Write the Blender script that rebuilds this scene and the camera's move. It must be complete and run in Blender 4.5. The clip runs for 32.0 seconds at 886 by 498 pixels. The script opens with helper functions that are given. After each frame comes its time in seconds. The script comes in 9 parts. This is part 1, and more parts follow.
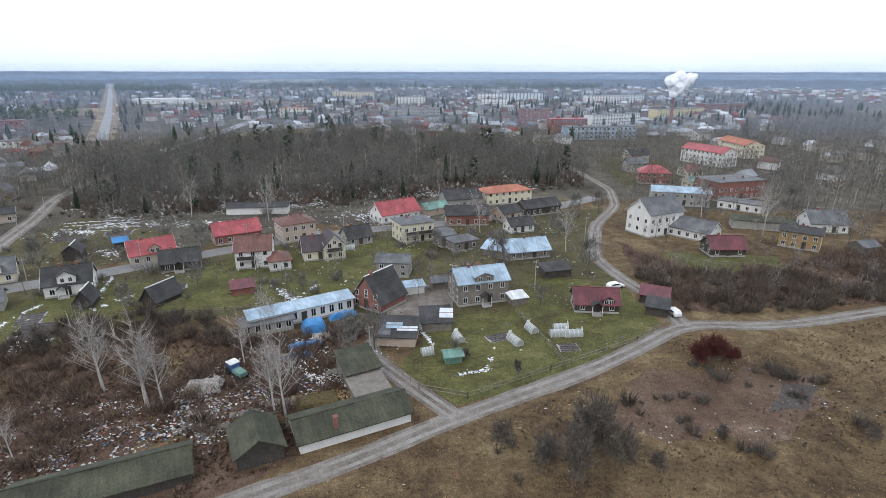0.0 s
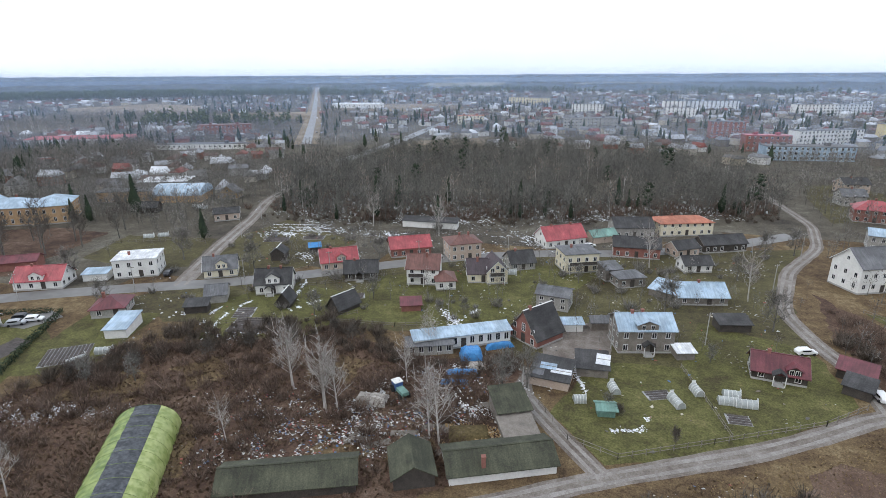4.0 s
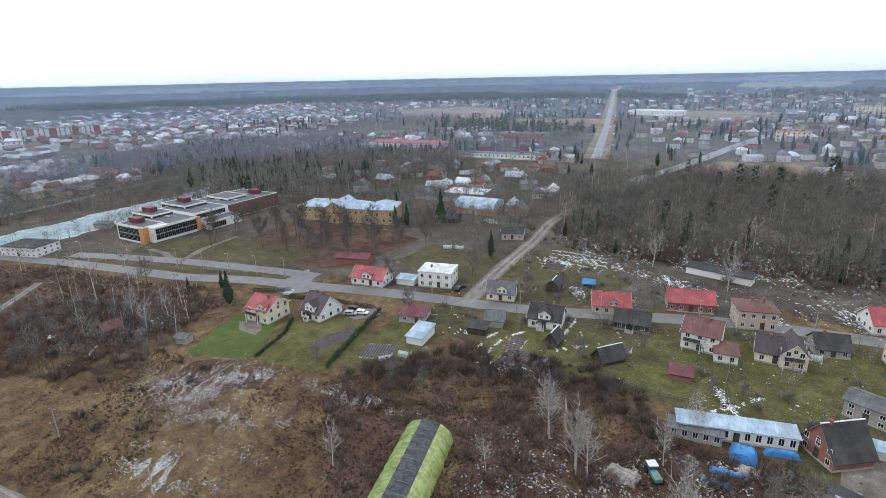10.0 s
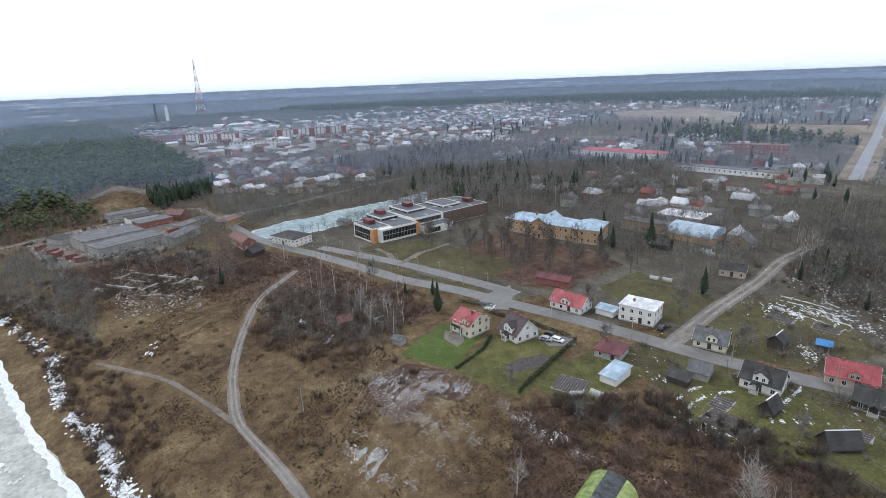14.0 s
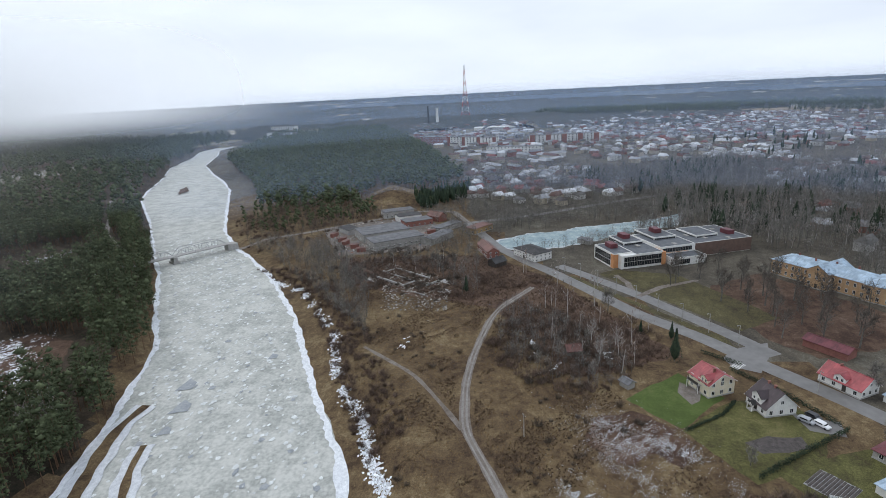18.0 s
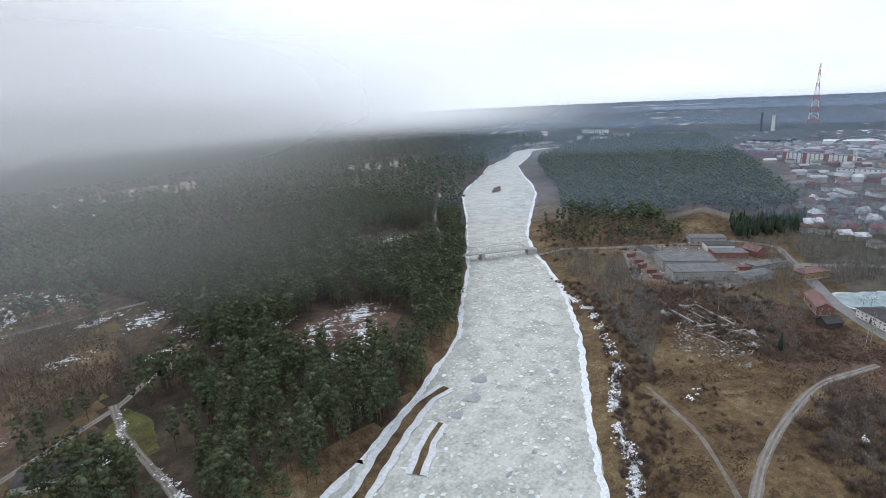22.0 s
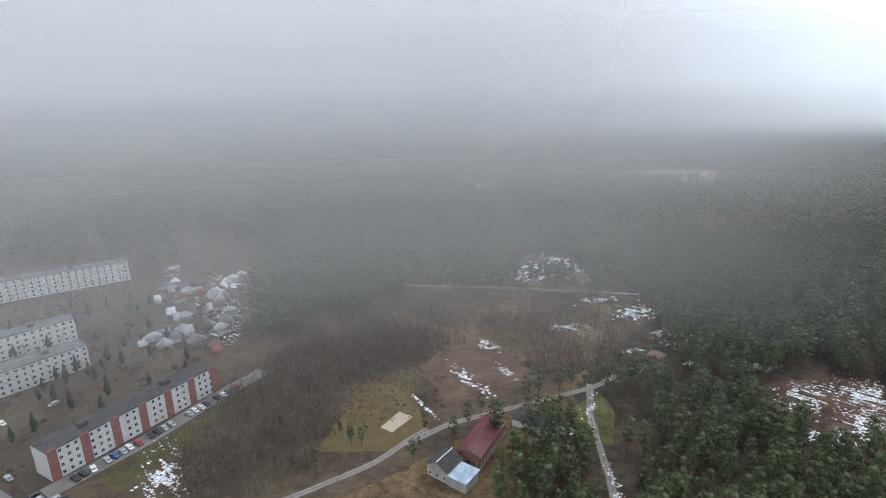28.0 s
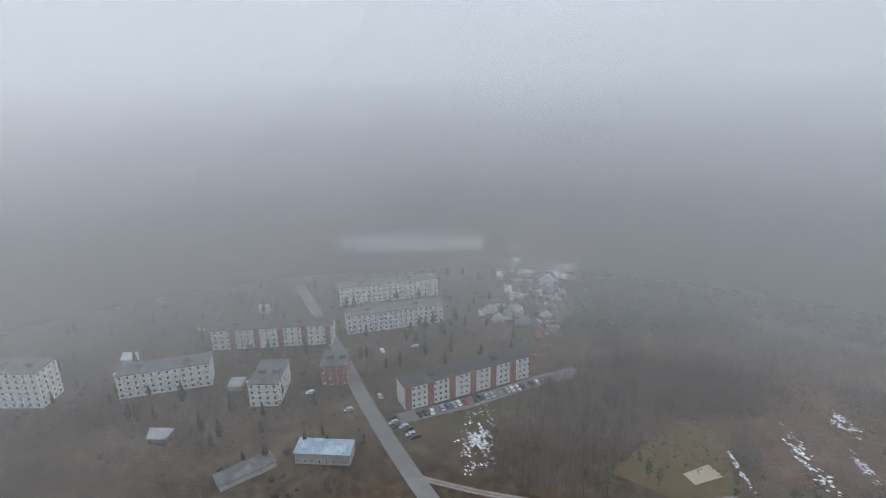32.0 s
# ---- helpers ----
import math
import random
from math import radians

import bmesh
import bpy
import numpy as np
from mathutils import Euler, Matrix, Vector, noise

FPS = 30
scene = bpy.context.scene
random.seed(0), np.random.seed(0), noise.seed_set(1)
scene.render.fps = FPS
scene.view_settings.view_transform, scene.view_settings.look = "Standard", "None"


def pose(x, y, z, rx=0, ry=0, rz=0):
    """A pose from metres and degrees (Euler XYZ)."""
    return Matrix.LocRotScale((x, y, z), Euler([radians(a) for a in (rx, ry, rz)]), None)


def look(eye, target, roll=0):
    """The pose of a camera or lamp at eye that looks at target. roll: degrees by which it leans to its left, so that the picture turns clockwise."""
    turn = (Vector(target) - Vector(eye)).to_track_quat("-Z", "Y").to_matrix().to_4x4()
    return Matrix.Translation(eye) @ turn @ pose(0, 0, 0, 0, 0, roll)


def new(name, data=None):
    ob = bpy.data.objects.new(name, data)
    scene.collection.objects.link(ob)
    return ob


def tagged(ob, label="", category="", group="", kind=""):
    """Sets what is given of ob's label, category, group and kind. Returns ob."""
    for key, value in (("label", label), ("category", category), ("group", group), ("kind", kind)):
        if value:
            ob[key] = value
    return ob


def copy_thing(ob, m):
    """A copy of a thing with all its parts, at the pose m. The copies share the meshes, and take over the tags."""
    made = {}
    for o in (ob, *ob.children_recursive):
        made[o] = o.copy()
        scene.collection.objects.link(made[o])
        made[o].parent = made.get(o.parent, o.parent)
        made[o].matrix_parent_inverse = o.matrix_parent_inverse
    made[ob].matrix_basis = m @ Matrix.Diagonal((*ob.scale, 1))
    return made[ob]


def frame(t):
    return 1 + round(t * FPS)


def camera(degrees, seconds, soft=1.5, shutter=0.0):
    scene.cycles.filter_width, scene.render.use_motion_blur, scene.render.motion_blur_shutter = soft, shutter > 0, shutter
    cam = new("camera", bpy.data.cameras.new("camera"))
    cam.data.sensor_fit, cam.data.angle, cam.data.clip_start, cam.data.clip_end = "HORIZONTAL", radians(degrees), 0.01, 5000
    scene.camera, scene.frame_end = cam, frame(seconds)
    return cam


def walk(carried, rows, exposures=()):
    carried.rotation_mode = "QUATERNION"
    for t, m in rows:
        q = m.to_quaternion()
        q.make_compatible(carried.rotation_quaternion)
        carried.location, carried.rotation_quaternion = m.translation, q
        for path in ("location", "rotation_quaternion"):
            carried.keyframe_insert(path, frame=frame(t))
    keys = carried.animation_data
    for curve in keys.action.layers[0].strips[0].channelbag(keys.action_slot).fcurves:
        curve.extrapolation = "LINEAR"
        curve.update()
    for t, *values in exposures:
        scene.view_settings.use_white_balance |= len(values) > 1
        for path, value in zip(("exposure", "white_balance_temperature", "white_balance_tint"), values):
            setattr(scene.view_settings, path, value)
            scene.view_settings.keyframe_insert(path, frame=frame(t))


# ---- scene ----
cam = camera(79.05, 32.0, soft=0.8)


def rig(x, y, z, pitch, yaw, roll):
    return pose(x, y, z, 90 + pitch, 0, yaw) @ pose(0, 0, 0, 0, 0, roll)


PATH = [
    (0, rig(0.05, 0.06, 50.12, -18.22, 0.07, 0.08)),
    (1, rig(0.11, 0.04, 52.11, -18.25, 2.67, 0.01)),
    (2, rig(0.06, -0.19, 53.95, -18.12, 7.28, -0.00)),
    (3, rig(-0.13, -0.28, 56.14, -18.14, 11.66, -0.03)),
    (3.5, rig(-0.15, -0.19, 57.02, -18.08, 15.19, -0.20)),
    (5.5, rig(-0.12, -0.40, 61.14, -18.03, 22.72, -0.49)),
    (6, rig(-0.16, -0.44, 62.21, -18.07, 24.19, -0.55)),
    (7, rig(-0.19, -0.60, 64.53, -18.00, 31.49, -0.76)),
    (8, rig(-0.15, -0.68, 66.81, -17.98, 35.17, -0.86)),
    (9, rig(-0.32, -1.25, 69.48, -17.92, 41.82, -0.96)),
    (10, rig(-0.35, -1.45, 71.94, -17.84, 48.10, -1.18)),
    (11, rig(0.10, -2.71, 74.94, -17.79, 54.84, -1.34)),
    (12, rig(0.34, -2.70, 77.41, -17.81, 58.18, -1.57)),
    (13, rig(0.22, -3.19, 79.96, -17.77, 61.75, -1.80)),
    (14, rig(0.99, -3.28, 83.04, -17.58, 70.22, -2.27)),
    (14.5, rig(1.33, -3.23, 84.44, -17.39, 74.56, -2.42)),
    (16.5, rig(2.07, -3.80, 89.78, -16.93, 86.18, -2.72)),
    (17, rig(2.19, -3.87, 91.31, -16.78, 89.77, -2.82)),
    (18, rig(2.58, -3.92, 94.50, -16.52, 96.23, -2.86)),
    (19, rig(3.44, -4.23, 97.43, -16.22, 102.53, -2.85)),
    (20, rig(4.19, -4.84, 100.70, -15.95, 108.94, -2.77)),
    (21, rig(5.11, -5.32, 103.80, -15.62, 117.64, -2.57)),
    (22, rig(5.44, -5.70, 105.83, -15.13, 127.59, -2.57)),
    (23, rig(5.88, -5.22, 109.17, -15.01, 136.99, -2.38)),
    (24, rig(6.38, -5.53, 112.05, -14.98, 145.44, -2.11)),
    (25, rig(7.18, -5.72, 115.19, -15.09, 153.40, -1.76)),
    (25.5, rig(7.49, -5.46, 117.25, -15.23, 157.49, -1.54)),
    (27.5, rig(7.57, -3.55, 127.36, -16.16, 174.69, -1.10)),
    (28, rig(7.73, -3.37, 129.22, -16.32, 179.04, -0.96)),
    (29, rig(8.53, -3.30, 132.36, -16.55, 188.22, -0.73)),
    (30, rig(10.06, -2.75, 136.53, -16.95, 198.43, -0.38)),
    (31, rig(10.45, -2.75, 141.07, -17.45, 209.06, -0.44)),
    (32, rig(9.74, -3.25, 145.07, -18.10, 214.80, -0.68)),
]
EXPOSURE = [(0, 0.2), (13, 0.2), (15, 0.0), (17, -0.2), (19, -0.2), (22, -0.04), (25, 0.08), (28, 0.2), (30, 0.1), (32, -0.15)]
walk(cam, PATH, EXPOSURE)

from mathutils import geometry

# ---- world and light ----
world = bpy.data.worlds.new("sky")
scene.world = world
world.use_nodes = True
wn, wl = world.node_tree.nodes, world.node_tree.links
sky = wn.new("ShaderNodeTexSky")
sky.sky_type, sky.sun_disc = "NISHITA", False
sky.sun_elevation, sky.sun_rotation, sky.air_density, sky.dust_density = radians(38), radians(200), 1.0, 4.0
bg = wn["Background"]
grey = wn.new("ShaderNodeMix")
grey.data_type = "RGBA"
cloud = wn.new("ShaderNodeTexNoise")
cloud.inputs["Scale"].default_value, cloud.inputs["Detail"].default_value = 2.2, 5.0
coord = wn.new("ShaderNodeTexCoord")
stretch = wn.new("ShaderNodeMapping")
stretch.inputs["Scale"].default_value = (1.0, 1.0, 4.0)
wl.new(coord.outputs["Generated"], stretch.inputs["Vector"])
wl.new(stretch.outputs["Vector"], cloud.inputs["Vector"])
ramp = wn.new("ShaderNodeValToRGB")
ramp.color_ramp.elements[0].position, ramp.color_ramp.elements[0].color = 0.3, (9.1, 10.1, 11.7, 1)
ramp.color_ramp.elements[1].position, ramp.color_ramp.elements[1].color = 0.65, (11.0, 12.1, 13.7, 1)
wl.new(cloud.outputs["Fac"], ramp.inputs["Fac"])
grey.inputs["Factor"].default_value = 0.93
wl.new(sky.outputs["Color"], grey.inputs["A"])
wl.new(ramp.outputs["Color"], grey.inputs["B"])
wl.new(grey.outputs["Result"], bg.inputs["Color"])
bg.inputs["Strength"].default_value = 0.1

sun = new("sun", bpy.data.lights.new("sun", "SUN"))
sun.data.energy, sun.data.angle, sun.data.color = 0.7, radians(25), (1.0, 0.97, 0.92)
sun.matrix_world = look((0, 0, 0), (0.45, 0.65, -0.85))


# ---- materials ----
def mat(name, c1, c2, scale=1.0, rough=0.85, bump=0.0, fine=None, metal=0.0, island=0.0, contrast=(0.35, 0.65)):
    """Two colours mixed by noise at two scales (in metres), with relief and, for joined pieces, a change from piece to piece."""
    m = bpy.data.materials.new(name)
    m.use_nodes = True
    n, l = m.node_tree.nodes, m.node_tree.links
    p = n["Principled BSDF"]
    p.inputs["Roughness"].default_value, p.inputs["Metallic"].default_value = rough, metal
    p.inputs["Specular IOR Level"].default_value = 0.12 if rough >= 0.95 else 0.5
    geo = n.new("ShaderNodeNewGeometry")
    big, small = n.new("ShaderNodeTexNoise"), n.new("ShaderNodeTexNoise")
    for node, s in ((big, 1 / scale), (small, fine or 6 / scale)):
        node.inputs["Scale"].default_value, node.inputs["Detail"].default_value = s, 6.0
        l.new(geo.outputs["Position"], node.inputs["Vector"])
    add = n.new("ShaderNodeMath")
    add.operation = "MULTIPLY_ADD"
    add.inputs[1].default_value, add.inputs[2].default_value = 0.5, 0.0
    l.new(small.outputs["Fac"], add.inputs[0])
    half = n.new("ShaderNodeMath")
    half.operation = "MULTIPLY_ADD"
    half.inputs[1].default_value = 0.5
    l.new(big.outputs["Fac"], half.inputs[0])
    l.new(add.outputs[0], half.inputs[2])
    r = n.new("ShaderNodeValToRGB")
    r.color_ramp.elements[0].position, r.color_ramp.elements[0].color = contrast[0], (*c1, 1)
    r.color_ramp.elements[1].position, r.color_ramp.elements[1].color = contrast[1], (*c2, 1)
    l.new(half.outputs[0], r.inputs["Fac"])
    out = r.outputs["Color"]
    if island:
        h = n.new("ShaderNodeHueSaturation")
        mr = n.new("ShaderNodeMapRange")
        mr.inputs["To Min"].default_value, mr.inputs["To Max"].default_value = 1 - island, 1 + island
        l.new(geo.outputs["Random Per Island"], mr.inputs["Value"])
        l.new(mr.outputs["Result"], h.inputs["Value"])
        l.new(out, h.inputs["Color"])
        out = h.outputs["Color"]
    l.new(out, p.inputs["Base Color"])
    if bump:
        b = n.new("ShaderNodeBump")
        b.inputs["Strength"].default_value, b.inputs["Distance"].default_value = min(1.0, bump), bump
        l.new(half.outputs[0], b.inputs["Height"])
        l.new(b.outputs["Normal"], p.inputs["Normal"])
    return m


def roofing(name, c1, c2, rough=0.45, metal=0.0):
    """Painted sheet or slate with streaks down the slope, seams across and weathered patches."""
    m = mat(name, c1, c2, 2.5, rough, 0.05, 5.0, metal)
    n, l = m.node_tree.nodes, m.node_tree.links
    p = n["Principled BSDF"]
    old = p.inputs["Base Color"].links[0].from_socket
    tc = n.new("ShaderNodeTexCoord")
    last = old
    for size, detail, lo, hi, low, high in (((2.6, 0.35, 0.35), 4.0, 0.35, 0.7, 0.8, 1.14), ((0.28, 0.28, 0.28), 6.0, 0.42, 0.6, 0.8, 1.12)):
        mp, nz, mr, mx = n.new("ShaderNodeMapping"), n.new("ShaderNodeTexNoise"), n.new("ShaderNodeMapRange"), n.new("ShaderNodeMix")
        mp.inputs["Scale"].default_value = size
        nz.inputs["Scale"].default_value, nz.inputs["Detail"].default_value = 1.0, detail
        for key, val in zip(("From Min", "From Max", "To Min", "To Max"), (lo, hi, low, high)):
            mr.inputs[key].default_value = val
        mx.data_type, mx.blend_type = "RGBA", "MULTIPLY"
        mx.inputs["Factor"].default_value = 1.0
        l.new(tc.outputs["Object"], mp.inputs["Vector"])
        l.new(mp.outputs["Vector"], nz.inputs["Vector"])
        l.new(nz.outputs["Fac"], mr.inputs["Value"])
        l.new(last, mx.inputs["A"])
        l.new(mr.outputs["Result"], mx.inputs["B"])
        last = mx.outputs["Result"]
    l.new(last, p.inputs["Base Color"])
    return m


def terrain(name, cols, sizes=(30.0, 5.0, 0.9), bump=0.3, spread=(0.37, 0.455, 0.535, 0.63), grain=(0.72, 1.28)):
    """Ground cover: four colours laid out by noise at three sizes in metres, with a fine grain over them."""
    m = bpy.data.materials.new(name)
    m.use_nodes = True
    n, l = m.node_tree.nodes, m.node_tree.links
    p = n["Principled BSDF"]
    p.inputs["Roughness"].default_value = 0.95
    p.inputs["Specular IOR Level"].default_value = 0.2
    geo = n.new("ShaderNodeNewGeometry")
    total = None
    for size, share in zip(sizes, (0.42, 0.33, 0.25)):
        nz, mul = n.new("ShaderNodeTexNoise"), n.new("ShaderNodeMath")
        nz.inputs["Scale"].default_value, nz.inputs["Detail"].default_value, nz.inputs["Roughness"].default_value = 1 / size, 7.0, 0.62
        l.new(geo.outputs["Position"], nz.inputs["Vector"])
        mul.operation = "MULTIPLY_ADD"
        mul.inputs[1].default_value, mul.inputs[2].default_value = share, 0.0
        l.new(nz.outputs["Fac"], mul.inputs[0])
        if total is not None:
            l.new(total, mul.inputs[2])
        total = mul.outputs[0]
    r = n.new("ShaderNodeValToRGB")
    e = r.color_ramp.elements
    e[0].position, e[0].color = spread[0], (*cols[0], 1)
    e[1].position, e[1].color = spread[3], (*cols[3], 1)
    for i in (1, 2):
        e.new(spread[i]).color = (*cols[i], 1)
    l.new(total, r.inputs["Fac"])
    fine, mr, mx = n.new("ShaderNodeTexNoise"), n.new("ShaderNodeMapRange"), n.new("ShaderNodeMix")
    fine.inputs["Scale"].default_value, fine.inputs["Detail"].default_value = 3.0 / sizes[2], 4.0
    l.new(geo.outputs["Position"], fine.inputs["Vector"])
    for key, val in zip(("From Min", "From Max", "To Min", "To Max"), (0.36, 0.64, *grain)):
        mr.inputs[key].default_value = val
    l.new(fine.outputs["Fac"], mr.inputs["Value"])
    mx.data_type, mx.blend_type = "RGBA", "MULTIPLY"
    mx.inputs["Factor"].default_value = 1.0
    l.new(r.outputs["Color"], mx.inputs["A"])
    l.new(mr.outputs["Result"], mx.inputs["B"])
    l.new(mx.outputs["Result"], p.inputs["Base Color"])
    b = n.new("ShaderNodeBump")
    b.inputs["Strength"].default_value, b.inputs["Distance"].default_value = min(1.0, bump * 2), bump
    l.new(total, b.inputs["Height"])
    l.new(b.outputs["Normal"], p.inputs["Normal"])
    return m


M_GROUND = terrain("dry_grass", ((0.032, 0.021, 0.014), (0.08, 0.052, 0.03), (0.142, 0.099, 0.053), (0.24, 0.185, 0.108)), (22.0, 3.2, 0.7))
M_DULL = terrain("dull_wet_ground", ((0.036, 0.027, 0.02), (0.064, 0.047, 0.034), (0.098, 0.074, 0.051), (0.145, 0.118, 0.086)))
M_EARTH = terrain("scrub_earth", ((0.03, 0.019, 0.014), (0.066, 0.04, 0.029), (0.112, 0.071, 0.05), (0.18, 0.132, 0.1)), (18.0, 3.5, 0.8))
M_REDEARTH = terrain("reddish_bare_earth", ((0.06, 0.036, 0.026), (0.095, 0.06, 0.043), (0.13, 0.086, 0.062), (0.2, 0.15, 0.115)), (14.0, 3.0, 0.7))
M_LAWN = terrain("lawn_grass", ((0.058, 0.048, 0.024), (0.076, 0.071, 0.028), (0.103, 0.102, 0.036), (0.15, 0.13, 0.058)), (16.0, 4.0, 1.0), 0.12)
M_LAWN2 = terrain("fresh_lawn", ((0.055, 0.075, 0.022), (0.066, 0.092, 0.025), (0.08, 0.112, 0.031), (0.11, 0.128, 0.045)), (12.0, 3.5, 0.9), 0.08, grain=(0.85, 1.15))
M_MOSS = terrain("dull_lawn", ((0.044, 0.035, 0.022), (0.068, 0.057, 0.031), (0.092, 0.082, 0.038), (0.138, 0.12, 0.068)), (18.0, 4.0, 1.0), 0.15)
M_BOG = terrain("tussocky_bog", ((0.05, 0.034, 0.024), (0.095, 0.066, 0.042), (0.15, 0.108, 0.068), (0.23, 0.172, 0.115)), (26.0, 5.0, 1.0))
M_FAR = terrain("far_country", ((0.042, 0.038, 0.032), (0.075, 0.066, 0.054), (0.115, 0.1, 0.078), (0.2, 0.19, 0.17)), (140.0, 30.0, 6.0), 0.0)
M_SAND = mat("pale_sand", (0.36, 0.31, 0.23), (0.46, 0.4, 0.31), 3.0, 0.95, 0.05)
M_MEADOW = terrain("meadow", ((0.085, 0.064, 0.03), (0.105, 0.08, 0.038), (0.128, 0.1, 0.048), (0.15, 0.122, 0.066)), (18.0, 5.0, 1.2), 0.1)
M_ASPHALT = mat("wet_asphalt", (0.13, 0.124, 0.119), (0.2, 0.192, 0.185), 12.0, 0.55, 0.02, 0.4)
M_GRAVEL = terrain("gravel_track", ((0.1, 0.08, 0.066), (0.15, 0.126, 0.108), (0.2, 0.175, 0.155), (0.27, 0.245, 0.222)), (9.0, 2.2, 0.5), 0.05, grain=(0.85, 1.15))
M_RUT = terrain("worn_wheel_rut", ((0.17, 0.15, 0.135), (0.22, 0.198, 0.18), (0.265, 0.245, 0.225), (0.32, 0.3, 0.28)), (7.0, 1.6, 0.4), 0.03, grain=(0.88, 1.12))
# distance haze and wet sheen of the far roads are mixed into this pale tone
M_PALEROAD = mat("hazed_pale_asphalt", (0.17, 0.17, 0.17), (0.26, 0.26, 0.26), 30.0, 0.6, 0.0, 1.0)
M_TOWNSOIL = terrain("dark_town_soil", ((0.04, 0.034, 0.028), (0.07, 0.06, 0.048), (0.108, 0.095, 0.072), (0.18, 0.168, 0.142)), (40.0, 7.0, 1.2), 0.2)
M_BROWNFIELD = terrain("fallow_field", ((0.125, 0.092, 0.062), (0.18, 0.14, 0.096), (0.24, 0.19, 0.135), (0.32, 0.265, 0.2)), (120.0, 30.0, 6.0), 0.0)
M_PALEFIELD = terrain("pale_stubble_field", ((0.12, 0.11, 0.085), (0.16, 0.148, 0.118), (0.2, 0.19, 0.155), (0.26, 0.25, 0.21)), (160.0, 40.0, 8.0), 0.0)
M_CLADDING = mat("brown_cladding", (0.1, 0.062, 0.048), (0.155, 0.1, 0.08), 2.0, 0.8, 0.01, 5.0)
M_PLOT = mat("dug_soil", (0.055, 0.048, 0.046), (0.12, 0.105, 0.1), 1.2, 0.95, 0.15, 3.0)
M_SNOW = mat("old_snow", (0.5, 0.52, 0.55), (0.84, 0.86, 0.88), 1.2, 0.8, 0.1, island=0.35)
M_ICE = mat("river_ice", (0.29, 0.3, 0.275), (0.53, 0.53, 0.49), 7.0, 0.6, 0.3, 0.9, contrast=(0.38, 0.6))
M_PONDICE = terrain("pond_ice", ((0.17, 0.23, 0.25), (0.24, 0.31, 0.33), (0.32, 0.39, 0.4), (0.5, 0.54, 0.54)), (14.0, 5.0, 1.5), 0.02, grain=(0.9, 1.1))
M_FLOE = mat("grey_floe", (0.2, 0.22, 0.24), (0.34, 0.36, 0.37), 3.0, 0.5, 0.1)
M_TWIG = mat("bare_twigs", (0.122, 0.114, 0.105), (0.265, 0.25, 0.23), 6.0, 0.95, island=0.5)
M_GRAVETWIG = mat("lichen_grey_twigs", (0.078, 0.075, 0.067), (0.2, 0.192, 0.174), 6.0, 0.95, island=0.5)
M_FROST = mat("frosted_litter", (0.17, 0.165, 0.16), (0.5, 0.5, 0.51), 1.0, 0.85, 0.05, island=0.5)
M_BIRCHTWIG = mat("birch_twigs", (0.2, 0.16, 0.14), (0.34, 0.285, 0.25), 2.0, 0.95, island=0.3)
M_BIRCH = mat("birch_bark", (0.32, 0.295, 0.27), (0.52, 0.49, 0.46), 0.8, 0.9, island=0.25)
M_BARK = mat("bark", (0.095, 0.09, 0.08), (0.2, 0.186, 0.168), 0.5, 0.95)
M_PINEBARK = mat("pine_bark", (0.1, 0.06, 0.04), (0.18, 0.11, 0.07), 0.5, 0.95)
M_PINE = mat("pine_needles", (0.048, 0.063, 0.036), (0.122, 0.14, 0.074), 4.0, 0.95, 0.3, 1.6, island=0.22)
M_SPRUCE = mat("spruce_needles", (0.02, 0.034, 0.024), (0.058, 0.076, 0.046), 3.0, 0.95, 0.3, 1.6, island=0.2)
M_THORN = mat("dark_shrub_twigs", (0.062, 0.05, 0.042), (0.165, 0.135, 0.11), 3.0, 0.95, island=0.5)
M_BUSH = mat("shrub_twigs", (0.085, 0.06, 0.048), (0.215, 0.156, 0.125), 5.0, 0.95, island=0.5)
M_THICKET = mat("dark_thicket_twigs", (0.068, 0.058, 0.05), (0.17, 0.145, 0.124), 3.0, 0.95, island=0.4)
M_REDBUSH = mat("red_shrub", (0.07, 0.022, 0.02), (0.13, 0.045, 0.04), 2.0, 0.95, island=0.3)
M_FLOOR = terrain("forest_floor", ((0.018, 0.018, 0.012), (0.038, 0.03, 0.021), (0.068, 0.05, 0.035), (0.1, 0.08, 0.06)), (25.0, 5.0, 1.0))
M_FIELD = mat("far_fields", (0.16, 0.135, 0.09), (0.38, 0.345, 0.27), 200.0, 0.95, 0.0, 0.01, contrast=(0.42, 0.6))
M_CANOPY = terrain("far_canopy", ((0.014, 0.02, 0.019), (0.026, 0.032, 0.028), (0.044, 0.045, 0.038), (0.075, 0.07, 0.06)), (300.0, 70.0, 14.0), 0.0)
M_WHITE = mat("white_plaster", (0.62, 0.61, 0.58), (0.78, 0.77, 0.74), 2.0, 0.85, 0.01)
M_CREAM = mat("cream_plaster", (0.6, 0.54, 0.4), (0.73, 0.67, 0.52), 2.0, 0.85, 0.01)
M_PINKP = mat("pinkish_plaster", (0.42, 0.33, 0.27), (0.54, 0.44, 0.36), 2.0, 0.85, 0.02)
M_GREYP = mat("grey_render", (0.25, 0.24, 0.22), (0.4, 0.385, 0.36), 2.0, 0.9, 0.02)
M_BRICK = mat("red_brick", (0.185, 0.075, 0.06), (0.3, 0.135, 0.108), 1.2, 0.9, 0.02, 8.0)
M_OBRICK = mat("ochre_brick", (0.38, 0.24, 0.13), (0.52, 0.35, 0.2), 1.5, 0.9, 0.02, 8.0)
